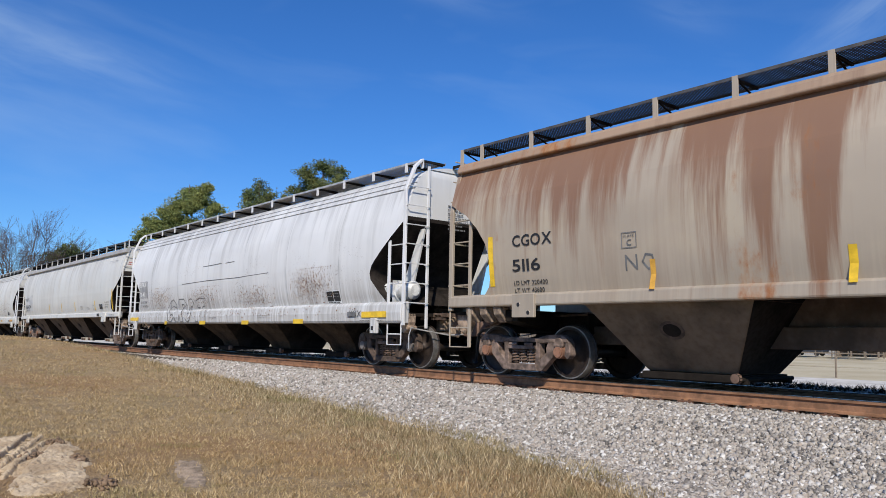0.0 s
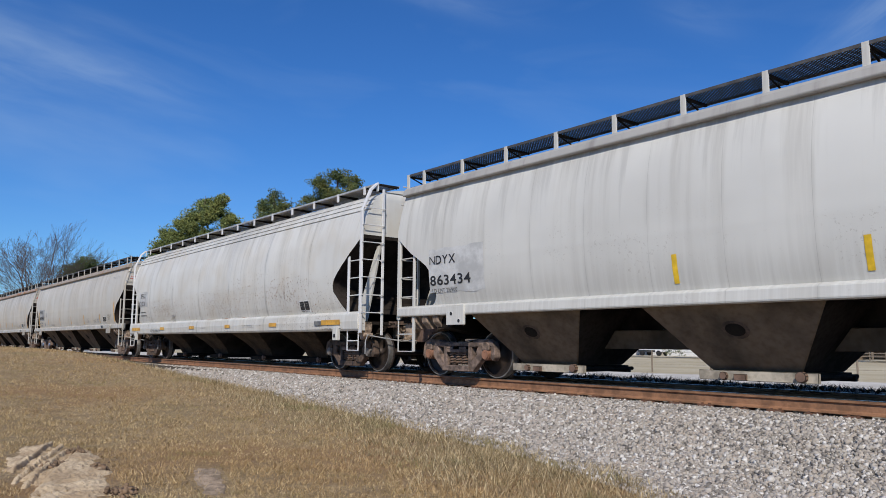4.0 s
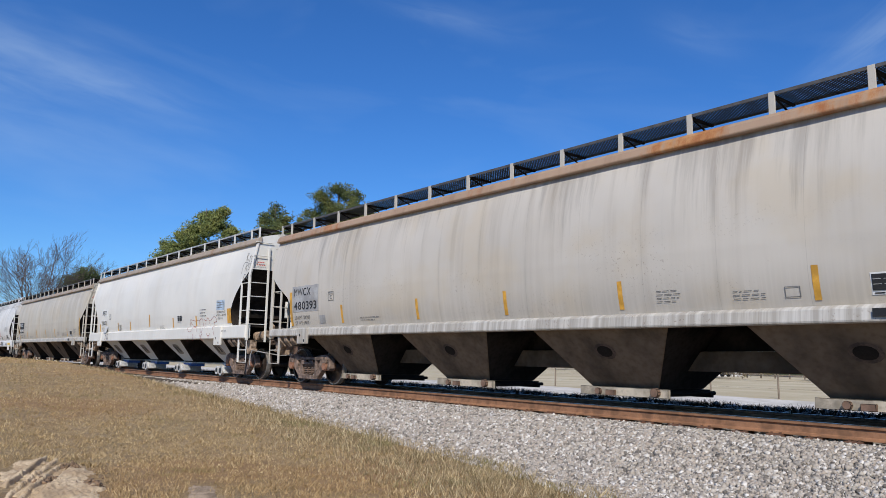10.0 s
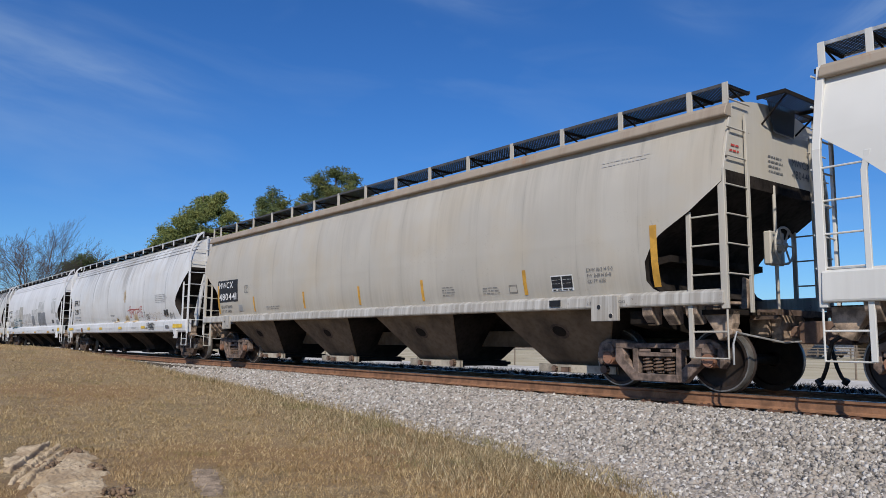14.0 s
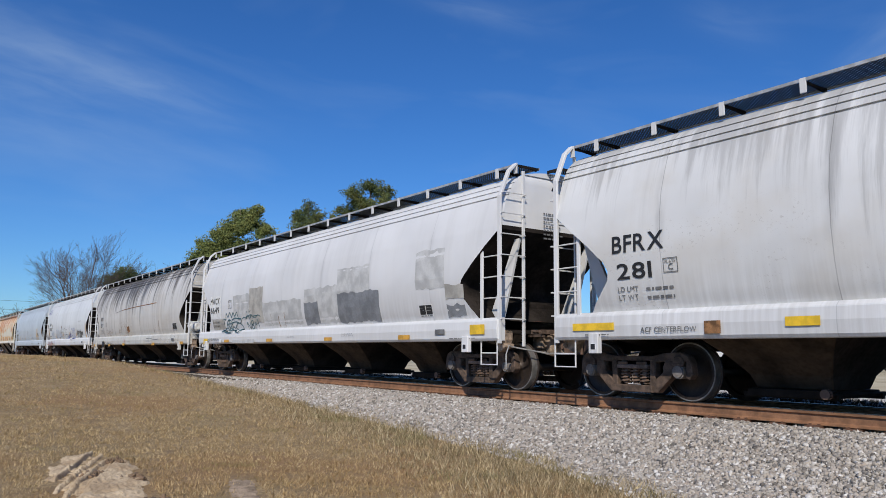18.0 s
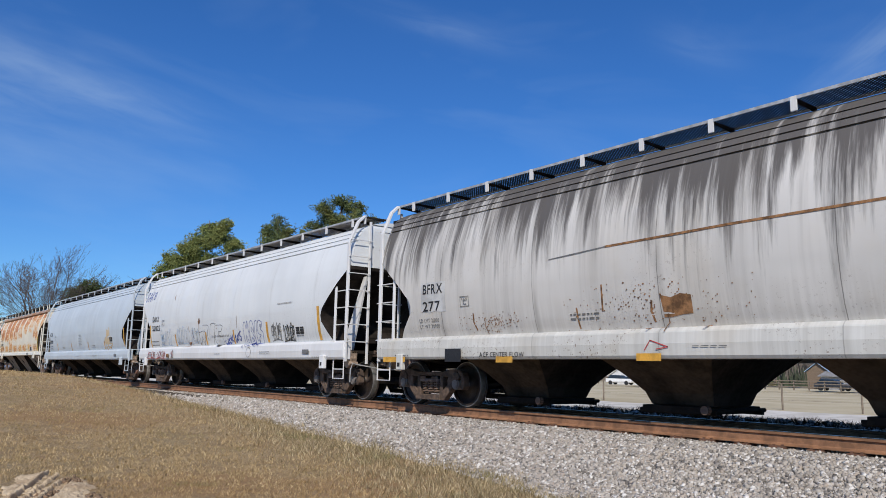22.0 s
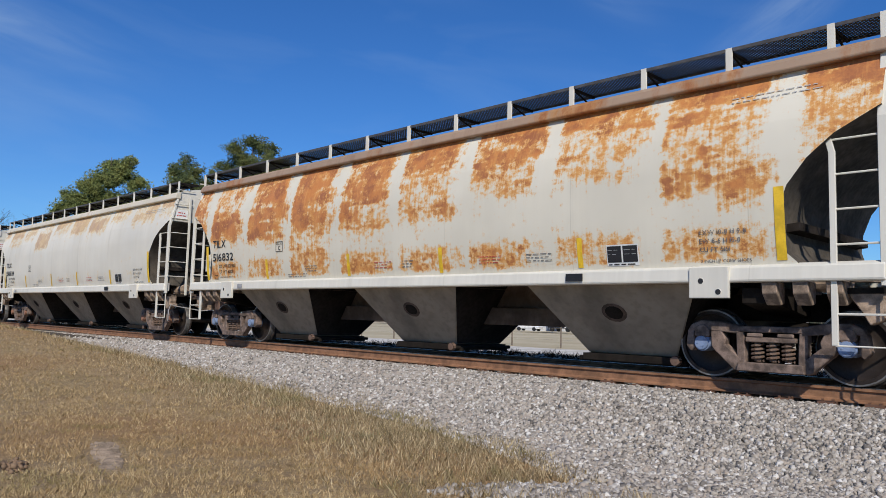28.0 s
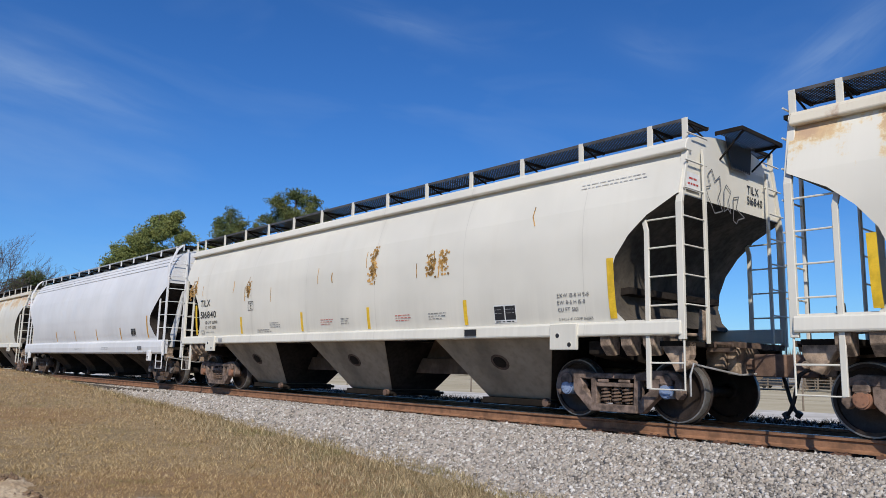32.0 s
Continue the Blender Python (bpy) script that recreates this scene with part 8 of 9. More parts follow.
def grass():
    """Short mown grass on the bank, and a rougher, taller verge along the ballast."""
    n = 640000
    d = rng.uniform(1.6, 3.9, n) + 46 * rng.random(n) ** 2.0
    a = np.radians(rng.uniform(-5, 80, n) + rng.normal(0, 4, n))
    x, y = -d * np.cos(a), d * np.sin(a)
    # thinner grass all round the camera's stand
    near_x, near_y = rng.uniform(-16, 9, 90000), rng.uniform(-8, 5, 90000)
    x, y = np.concatenate([x, near_x]), np.concatenate([y, near_y])
    d, n = np.hypot(x, y), len(x)
    mown, verge = [], []
    for i in range(n):
        xi, yi = x[i], y[i]
        e = edge_y(xi) + 0.30 * noise.noise((xi * 0.9, yi * 0.4, 12))
        if yi > e + 0.35 or yi < -8.5 or xi > 9:
            continue
        if (xi + 3.95) ** 2 / 0.3 + (yi - 5.5) ** 2 / 0.22 < 1.0 and rng.random() < 0.85:
            continue
        m = bare(xi, yi) + 0.5 * noise.noise((xi * 2, yi * 2, 3))
        if m < 0.9 and rng.random() < 0.88:
            continue
        clump = noise.noise((xi * 1.1, yi * 1.1, 8)) + 0.6 * noise.noise((xi * 3.7, yi * 3.7, 5))
        if rng.random() < smooth(0.05, -0.55, noise.noise((xi * 4.3, yi * 4.3, 21)) + 0.5 * noise.noise((xi * 11, yi * 11, 22))) * 0.92:
            continue
        near = smooth(2.6, 0.5, e - yi + 0.9 * clump)
        rough = rng.random() < near
        tall = (0.015 + 0.030 * rng.random()) * (1 + 0.6 * clump)
        if rough:
            tall = (0.040 + 0.085 * rng.random()) * (1 + 0.6 * clump)
        tall *= 1 + 0.012 * d[i]
        if rng.random() < 0.012:
            tall *= 2.0
        if yi > e:
            tall *= 0.7
            if rng.random() < 0.6:
                continue
        t = rng.uniform(0, 6.283)
        lean = rng.uniform(0.2, 1.0 if rough else 1.3) * tall
        wd = (0.0026 + 0.0028 * rng.random()) * (1 + 0.06 * d[i])
        t2 = rng.uniform(0, 6.283)
        z = ground_z(xi, yi) - 0.005
        cx, cy = math.cos(t) * wd, math.sin(t) * wd
        (verge if rough else mown).extend([(xi - cx, yi - cy, z), (xi + cx, yi + cy, z), (xi + math.cos(t2) * lean, yi + math.sin(t2) * lean, z + tall)])
    for name, verts, mat, label in (("grass", mown, "blade", "short dry tan grass mown on the bank"), ("verge_grass", verge, "blade_verge", "rough dry grass with green tufts along the ballast")):
        v = np.array(verts)
        thing(name, quads_mesh(name, v, np.arange(len(v)).reshape(-1, 3), MAT[mat]), label, "grass", kind="stuff")


grass()


def tyre_track(x, y):
    """Depth pressed by one tyre that crossed the mud, with its lugs."""
    d = (y - 1.40 + 0.40 * (x + 9.3)) * 0.93
    lug = math.sin((x + 0.35 * abs(d - 0.2)) * 58)
    inside = smooth(0.0, 0.03, d) * smooth(0.46, 0.43, d)
    rib = max(smooth(c - 0.035, c - 0.02, d) * smooth(c + 0.035, c + 0.02, d) for c in (0.15, 0.31))
    return smooth(-7.9, -8.6, x) * (inside * (-0.045 + 0.024 * (lug > 0)) + rib * 0.045 + 0.03 * smooth(-0.07, -0.01, d) * smooth(0.02, 0.0, d))


def mud(name, cx, cy, rx, ry, skew, high, label, track=False):
    g = Geo()
    n, m = (260, 130) if track else (90, 60)
    vs, fs = [], []
    for i in range(n + 1):
        for j in range(m + 1):
            u, v = 2 * i / n - 1, 2 * j / m - 1
            x, y = cx + u * rx + skew * v, cy + v * ry
            r = 1.22 * math.hypot(u, v) + 0.34 * noise.noise((x * 1.7, y * 1.7, 2)) + 0.2 * noise.noise((x * 5, y * 5, 2))
            z = ground_z(x, y) + high * (1 - smooth(0.2, 1.0, r)) - 0.16 * smooth(0.78, 1.15, r)
            rough = 0.55 if track else 0.35
            z += rough * (0.05 * noise.noise((x * 3.1, y * 3.1, 7)) * (1 - smooth(0.6, 1.0, r)) + 0.05 * abs(noise.noise((x * 7, y * 7, 4))) + 0.028 * noise.noise((x * 19, y * 19, 5)) + 0.02 * noise.noise((x * 41, y * 41, 6)))
            if track:
                z += tyre_track(x, y)
            vs.append((x, y, z))
    for i in range(n):
        for j in range(m):
            k = i * (m + 1) + j
            fs.append((k, k + m + 1, k + m + 2, k + 1))
    g.add(vs, fs)
    me = g.mesh(name, MAT["mud"] if track else MAT["mud_grey"])
    me.polygons.foreach_set("use_smooth", [True] * len(me.polygons))
    return thing(name, me, label, "ground", kind="structure")


MAT["mud_grey"] = plain("grey_brown_trodden_soil", (0.34, 0.26, 0.185), 0.95, 0, 0.25, 5, 0.6, spec=0.1)
mud("mud_patch", -9.7, 2.0, 2.4, 0.75, -0.9, 0.05, "bare dry mud with a tyre track pressed into it", True)
mud("mud_patch", -8.2, 3.2, 0.62, 0.42, -0.98, 0.012, "small bare grey-brown mud patch in the grass")
MAT["mud_dark"] = plain("dark_brown_mud", (0.20, 0.13, 0.078), 0.95)


def clod(x, y, s):
    places = np.array([(x + rng.normal() * s, y + rng.normal() * s * 0.6, ground_z(x, y) + 0.01 + abs(rng.normal()) * 0.022) for _ in range(110)])
    me = stones("mud_clod", places, rng.uniform(0.006, 0.024, 110))
    me.materials[0] = MAT["mud_dark"]
    thing("mud_clod", me, "dark crumbled clod of mud in the grass", "soil", kind="stuff")


clod(-7.85, 2.22, 0.10)
clod(-9.75, 1.98, 0.10)
clod(-10.6, 2.42, 0.08)
clod(-9.3, 2.35, 0.07)


# ---- trees ----
def needle_mat(name, dark, light):
    n = Nodes(name, 0.8, 0.0, dark)
    q = n.t.nodes.new("ShaderNodeNewGeometry").outputs["Random Per Island"]
    v = n.coords((1, 1, 1))
    col = n.mix(q, dark, light)
    n.color(n.mix(n.math("MULTIPLY", n.ramp(n.noise(v, 0.5, 3), 0.45, 0.7), 0.6), col, (0.24, 0.23, 0.06)))
    return n.mat


MAT["needles"] = needle_mat("pine_needles", (0.06, 0.09, 0.024), (0.29, 0.33, 0.10))
MAT["needles_dark"] = needle_mat("dark_pine_needles", (0.035, 0.058, 0.022), (0.15, 0.19, 0.065))
MAT["bark"] = plain("grey_brown_bark", (0.15, 0.11, 0.085), 0.9, 0, 0.3, 3)
MAT["twig"] = plain("grey_winter_twigs", (0.085, 0.068, 0.062), 0.9, 0, 0.2, 3)


def tufts(centres, per, size, mat, name):
    """Needle sprays: thin blades that fan out round many twig tips."""
    vs = []
    for cx, cy, cz, r in centres:
        k = int(per * r * r)
        d = rng.normal(size=(k, 3))
        d /= np.linalg.norm(d, axis=1, keepdims=True)
        p = np.array([cx, cy, cz]) + d * r * (rng.random((k, 1)) ** 0.45) * np.array([1, 1, 0.78])
        p += np.array([noise.noise((q[0] * 0.8, q[1] * 0.8, q[2] * 0.8)) * 0.8 for q in p])[:, None] * d
        for q in range(5):
            t = rng.normal(size=(k, 3))
            t[:, 2] = np.abs(t[:, 2]) * 0.8 + 0.2
            t /= np.linalg.norm(t, axis=1, keepdims=True)
            w = np.cross(t, rng.normal(size=(k, 3)))
            w /= np.linalg.norm(w, axis=1, keepdims=True)
            ln = size * rng.uniform(0.6, 1.3, (k, 1))
            vs.append(np.stack([p - w * ln * 0.11, p + w * ln * 0.11, p + t * ln], 1))
    v = np.concatenate(vs).reshape(-1, 3)
    return quads_mesh(name, v, np.arange(len(v)).reshape(-1, 3), mat)


def pine(cx, cy, clumps, mat, label):
    d = math.hypot(cx, cy)
    rx, ry = cy / d, -cx / d
    root = thing("pine_tree", None, label, "tree", "pines behind the train", at=pose(cx, cy, -0.9))
    g = Geo()
    top = max(c[1] + c[2] * 0.6 for c in clumps) + 1.6
    pts = [(0.25 * math.sin(i * 0.9), 0.2 * math.cos(i * 1.3) - 0.2, top * i / 10) for i in range(11)]
    for i in range(10):
        g.tube(pts[i], pts[i + 1], 0.34 * (1 - i / 11), 8, 0.34 * (1 - (i + 1) / 11))
    part("trunk", g.mesh("trunk", MAT["bark"], smooth=True), root)
    lim, centres = Geo(), []
    for r, z, rad in clumps:
        depth = random.Random(round(r * 7 + z)).uniform(-1.6, 1.6)
        c = (rx * r + cx / d * depth, ry * r + cy / d * depth, z + 1.6)
        k = min(9, max(0, int((c[2] - 1.4) / top * 10)))
        lim.path([pts[k], ((pts[k][0] + c[0]) / 2, (pts[k][1] + c[1]) / 2, (pts[k][2] + c[2]) / 2 - 0.2), c], 0.09, 5)
        rr = random.Random(round(r * 91 + z * 13))
        rad *= 1.08
        for q in range(int(8 * rad)):
            u = [rr.gauss(0, 1) for _ in range(3)]
            m = math.sqrt(sum(e * e for e in u))
            e = [c[i] + u[i] / m * rad * rr.uniform(0.25, 0.85) * (1 if i < 2 else 0.75) for i in range(3)]
            lim.tube(c, e, 0.035, 4)
            centres.append((*e, rad * rr.uniform(0.42, 0.62)))
    part("branch_frame", lim.mesh("branch_frame", MAT["bark"]), root)
    part("crown", tufts(centres, 70, 0.36, mat, "crown"), root)
    return root


pine(-110.9, 41.0, [(-5.9, 13.4, 1.6), (-4.6, 15.2, 2.0), (-2.6, 17.0, 2.1), (-0.6, 18.6, 2.2), (1.5, 19.6, 2.0), (2.6, 21.0, 1.5), (-0.2, 20.9, 1.4), (3.7, 17.8, 1.9),
                    (5.3, 16.2, 1.5), (0.2, 15.2, 2.6), (-3.2, 14.0, 2.2), (3.0, 14.8, 2.3), (6.6, 16.6, 0.9), (-6.8, 12.2, 1.5), (-5.6, 16.3, 0.9)],
     MAT["needles"], "tall loblolly pine with an open yellowish-green crown")
pine(-106.6, 50.2, [(0.1, 22.0, 1.4), (-1.5, 20.8, 1.5), (1.4, 20.6, 1.6), (-0.2, 19.0, 2.0), (2.3, 18.4, 1.9), (-1.6, 17.6, 1.5), (3.6, 18.8, 1.2)],
     MAT["needles_dark"], "slim dark-green pine with a narrow crown")
pine(-101.6, 58.3, [(0.2, 25.6, 1.7), (-2.4, 24.4, 1.6), (2.4, 24.8, 1.8), (-0.8, 22.9, 2.2), (2.9, 22.4, 2.1), (-3.9, 21.8, 1.6), (0.4, 20.6, 2.5), (5.0, 22.6, 1.3), (-5.4, 20.0, 1.3), (5.3, 20.8, 1.4)],
     MAT["needles_dark"], "broad dark-green pine with a rounded crown")
pine(-117.0, 26.0, [(0.0, 11.0, 1.7), (-1.3, 9.6, 1.6), (1.5, 10.0, 1.6), (0.2, 8.2, 2.0), (2.3, 8.4, 1.4), (-2.0, 8.0, 1.3)], MAT["needles_dark"], "low round dark evergreen tree")


def winter_tree(cx, cy, high, spread, seed, label, limbs=5, fork=0.22, depth=5):
    """A leafless tree whose limbs fork again and again into fine twigs."""
    rr = random.Random(seed)
    root = thing("bare_tree", None, label, "tree", "leafless trees behind the train", at=pose(cx, cy, -0.9))
    trunk, twigs = Geo(), Geo()
    thick = high * 0.015
    trunk.path([(0, 0, 0), (0.05 * high * rr.uniform(-0.4, 0.4), 0.04, high * fork * 0.6), (0.1, 0.1, high * fork)], thick * 1.15, 8)

    def grow(p, d, ln, r, level):
        steps = 3 if level < 2 else 2
        pts, ways = [p], [d]
        for _ in range(steps):
            p = p + d * ln / steps
            pts.append(p)
            ways.append(d)
            d = (d + Vector((rr.gauss(0, 0.14), rr.gauss(0, 0.14), rr.gauss(0.06, 0.06)))).normalized()
        for k in range(steps):
            (trunk if level == 0 else twigs).tube(pts[k], pts[k + 1], r * (1 - 0.3 * k / steps), 6 if level < 2 else 3, r * (1 - 0.3 * (k + 1) / steps), cap=False)
        if level >= depth:
            return
        for j, q in enumerate(pts[1:]):
            last = j == steps - 1
            for _ in range(2 if last else 1):
                side = Vector((rr.gauss(0, 1), rr.gauss(0, 1), rr.gauss(0.1, 0.6)))
                side = (side - d * side.dot(d)).normalized()
                w = rr.uniform(0.3, 0.55) if last else rr.uniform(0.6, 1.0)
                grow(q, (ways[j + 1] + side * w).normalized(), ln * rr.uniform(0.58, 0.80), max(0.011, r * (0.64 if last else 0.46)), level + 1)

    for i in range(limbs):
        t = 6.283 * i / limbs + rr.uniform(-0.3, 0.3)
        grow(Vector((0.1, 0.1, high * fork * rr.uniform(0.75, 1.0))), Vector((math.cos(t) * spread, math.sin(t) * spread, rr.uniform(0.8, 1.3))).normalized(), high * rr.uniform(0.21, 0.27), thick * 0.5, 0)
    part("trunk", trunk.mesh("trunk", MAT["bark"]), root)
    part("twig_crown", twigs.mesh("twig_crown", MAT["twig"]), root, "fine bare grey twigs")


winter_tree(-118.6, 20.8, 18.4, 0.80, 3, "wide leafless tree against the sky", 5, 0.28, 6)
winter_tree(-140.0, 34.0, 18.6, 0.45, 5, "tall thin leafless tree behind the pines", 3)
winter_tree(-139.0, 40.2, 20.2, 0.40, 8, "tall thin leafless tree behind the pines", 3)
winter_tree(-141.0, 37.2, 16.5, 0.40, 9, "tall thin leafless tree behind the pines", 3)
winter_tree(-150.0, 18.0, 11.0, 0.5, 12, "small thin leafless tree behind the pines", 3)


def far_woods(name, x0, x1, y, high, seed, mat, label, count=900):
    """A distant wood edge of many ragged upright sprays."""
    r = np.random.default_rng(seed)
    xs = r.uniform(x0, x1, count)
    hs = high * (0.55 + 0.45 * r.random(count))
    vs = []
    for x, hh in zip(xs, hs):
        yy = y + r.uniform(-6, 6)
        for k in range(4):
            dx, z = r.uniform(-1.6, 1.6), r.uniform(0.1, 1.0) * hh
            w = r.uniform(0.1, 0.35)
            vs += [(x + dx - w, yy, -1.2), (x + dx + w, yy + 0.3, -1.2), (x + dx + r.uniform(-1.4, 1.4), yy, z)]
    v = np.array(vs)
    thing(name, quads_mesh(name, v, np.arange(len(v)).reshape(-1, 3), mat), label, "woods", kind="stuff")


MAT["far_wood"] = plain("hazy_winter_woods", (0.15, 0.125, 0.105), 0.95, 0, 0.25, 0.3)
MAT["far_green"] = plain("hazy_evergreen_woods", (0.05, 0.062, 0.035), 0.95, 0, 0.25, 0.3)
far_woods("far_wood", -260, 60, 175, 9.0, 21, MAT["far_wood"], "brown leafless wood edge beyond the pasture", 5000)
far_woods("far_wood", -90, 60, 168, 5.0, 22, MAT["far_green"], "dark evergreen scrub along the wood edge", 500)


def woods_left():
    r = np.random.default_rng(31)
    vs = []
    for _ in range(700):
        y = r.uniform(-60, 45)
        x = -330 + r.uniform(-8, 8)
        hh = 9.5 * r.uniform(0.5, 1.0)
        for k in range(3):
            dy, w = r.uniform(-2, 2), r.uniform(0.2, 0.7)
            vs += [(x, y + dy - w, -1.2), (x, y + dy + w, -1.2), (x, y + dy + r.uniform(-1.5, 1.5), hh * r.uniform(0.2, 1))]
    v = np.array(vs)
    thing("far_wood", quads_mesh("far_wood", v, np.arange(len(v)).reshape(-1, 3), MAT["far_wood"]), "low brown wood edge at the end of the line", "woods", kind="stuff")


woods_left()


# ---- far side of the line ----
# Weeds near black: the train's shade is put into their colour
MAT["weed"] = plain("shade_dark_weeds", (0.045, 0.034, 0.02), 1.0, 0, 0.3, 5, spec=0.05)
def weeds():
    r = np.random.default_rng(41)
    vs = []
    for _ in range(60000):
        x, y = r.uniform(-40, 6), TRACK_Y + 1.5 + 3.6 * r.random() ** 1.3
        z = ground_z(x, y)
        hh, t = r.uniform(0.05, 0.16) * (1 + 0.8 * noise.noise((x * 1.5, y, 2))), r.uniform(0, 6.28)
        w = 0.01
        vs += [(x - w, y, z), (x + w, y, z), (x + math.cos(t) * 0.12, y + math.sin(t) * 0.12, z + hh)]
    v = np.array(vs)
    thing("weed_strip", quads_mesh("weed_strip", v, np.arange(len(v)).reshape(-1, 3), MAT["weed"]), "rough dry weeds on the far side of the rails", "grass", kind="stuff")


weeds()
MAT["wood_post"] = plain("grey_weathered_post", (0.20, 0.16, 0.12), 0.9)
MAT["white_wall"] = plain("white_siding", (0.70, 0.70, 0.69), 0.6, 0, 0.06, 1.5)
MAT["grey_roof"] = plain("grey_shingles", (0.24, 0.235, 0.23), 0.9, 0, 0.15, 2)
MAT["blue_roof"] = plain("blue_metal_roof", (0.28, 0.40, 0.55), 0.5)
MAT["window"] = plain("dark_window_glass", (0.025, 0.04, 0.06), 0.35, spec=0.25)
MAT["brown_wall"] = plain("brown_barn_boards", (0.20, 0.145, 0.10), 0.9)
MAT["grey_wall"] = plain("grey_barn_metal", (0.33, 0.33, 0.335), 0.6)
MAT["car_white"] = plain("white_car_paint", (0.74, 0.74, 0.74), 0.3, 0, 0.04)
MAT["car_dark"] = plain("dark_car_paint", (0.04, 0.045, 0.055), 0.3)
MAT["hedge"] = needle_mat("hedge_leaves", (0.035, 0.055, 0.02), (0.10, 0.13, 0.05))
MAT["scrub"] = needle_mat("brown_scrub", (0.10, 0.075, 0.05), (0.22, 0.17, 0.11))

post_g = Geo()
post_g.tube((0, 0, -0.1), (0, 0, 1.25), 0.045, 6)
POST = post_g.mesh("fence_post", MAT["wood_post"])
fence = thing("wire_fence", None, "thin wire fence with wooden posts along the pasture", "fence", at=pose(0, 35, -0.85))
for i in range(22):
    part("post", POST, fence, at=pose(-62 + i * 3.6, 0, 0, random.Random(i).uniform(-2, 2), 0, 0))
for z in (0.5, 0.85, 1.15):
    g = Geo()
    g.tube((-62, 0, z), (13.6, 0, z), 0.006, 4)
    part("wire", g.mesh("wire", MAT["wood_post"]), fence)


def gable(name, x0, x1, y0, y1, z_eave, z_top, wall, roof, label, along="x", windows=()):
    root = thing(name, None, label, "house", "buildings beyond the pasture", at=pose((x0 + x1) / 2, (y0 + y1) / 2, -0.95))
    hx, hy = (x1 - x0) / 2, (y1 - y0) / 2
    e, t = z_eave + 0.95, z_top + 0.95
    g = Geo()
    if along == "x":
        g.prism_yz([(-hy, 0), (hy, 0), (hy, e), (0, t - 0.05), (-hy, e)], -hx, hx)
    else:
        g.prism_xz([(-hx, 0), (hx, 0), (hx, e), (0, t - 0.05), (-hx, e)], -hy, hy)
    part("wall", g.mesh("wall", wall), root)
    for s in (-1, 1):
        g = Geo()
        if along == "x":
            g.prism_yz([(s * (hy + 0.4), e - 0.12), (s * (hy + 0.4), e), (0, t + 0.08), (0, t - 0.03)], -hx - 0.3, hx + 0.3)
        else:
            g.prism_xz([(s * (hx + 0.3), e - 0.12), (s * (hx + 0.3), e), (0, t + 0.08), (0, t - 0.03)], -hy - 0.3, hy + 0.3)
        part("roof", g.mesh("roof", roof), root)
    for wx, wz, ww, wh in windows:
        g = Geo()
        g.box(wx - ww / 2, wx + ww / 2, -hy - 0.04, -hy + 0.02, wz, wz + wh)
        w = part("window", g.mesh("window", MAT["window"]), root)
        g = Geo()
        g.box(wx - ww / 2 - 0.08, wx + ww / 2 + 0.08, -hy - 0.06, -hy + 0.01, wz - 0.08, wz - 0.003)
        part("sill", g.mesh("sill", MAT["white_wall"]), w)
    return root


gable("white_house", -72.2, -64.2, 101, 109, 2.0, 3.9, MAT["white_wall"], MAT["grey_roof"], "white single-storey house with a grey roof", "x", ((-2.2, 1.1, 0.9, 1.1), (0.6, 1.1, 0.9, 1.1), (2.6, 0.2, 0.9, 2.0)))
gable("white_shed", -84.2, -77.8, 101, 107, 0.4, 2.3, MAT["white_wall"], MAT["white_wall"], "white gabled shed beyond the pasture", "y", ((0.8, 0.3, 0.8, 1.0),))
gable("long_barn", -53.2, -44.6, 110, 118, 1.0, 2.2, MAT["grey_wall"], MAT["grey_roof"], "long grey metal barn beyond the pasture", "x")
gable("small_house", -56.2, -53.0, 112, 118, 1.6, 2.9, MAT["brown_wall"], MAT["blue_roof"], "small house with a pale blue metal roof", "y")
barn = thing("open_shed", None, "low open-fronted brown shed with posts", "shed", "buildings beyond the pasture", at=pose(-41, 103, -0.95))
g = Geo()
g.prism_yz([(-2.6, 2.0), (2.6, 2.4), (2.6, 2.55), (-2.6, 2.15)], -2.9, 2.9)
part("roof", g.mesh("roof", MAT["grey_roof"]), barn)
g = Geo()
g.box(-2.7, 2.7, 2.3, 2.45, 0, 2.38)
g.box(-2.7, -2.55, -2.3, 2.3, 0, 2.0)
part("wall", g.mesh("wall", MAT["brown_wall"]), barn)
for x in (-2.4, -0.8, 0.8, 2.4):
    g = Geo()
    g.box(x - 0.09, x + 0.09, -2.4, -2.22, 0, 2.03)
    part("post", g.mesh("post", MAT["wood_post"]), barn)


def rail_fence():
    root = thing("rail_fence", None, "dark wooden rail fence before the barn", "fence", at=pose(-48, 98, -0.95))
    for i in range(12):
        g = Geo()
        g.box(-0.07, 0.07, -0.07, 0.07, 0, 1.3)
        part("post", g.mesh("post", MAT["wood_post"]), root, at=pose(-11 + i * 2, 0, 0))
    for z in (0.45, 0.85, 1.2):
        g = Geo()
        g.box(-11, 11, -0.13, -0.075, z - 0.06, z + 0.06)
        part("rail", g.mesh("rail", MAT["wood_post"]), root)


rail_fence()


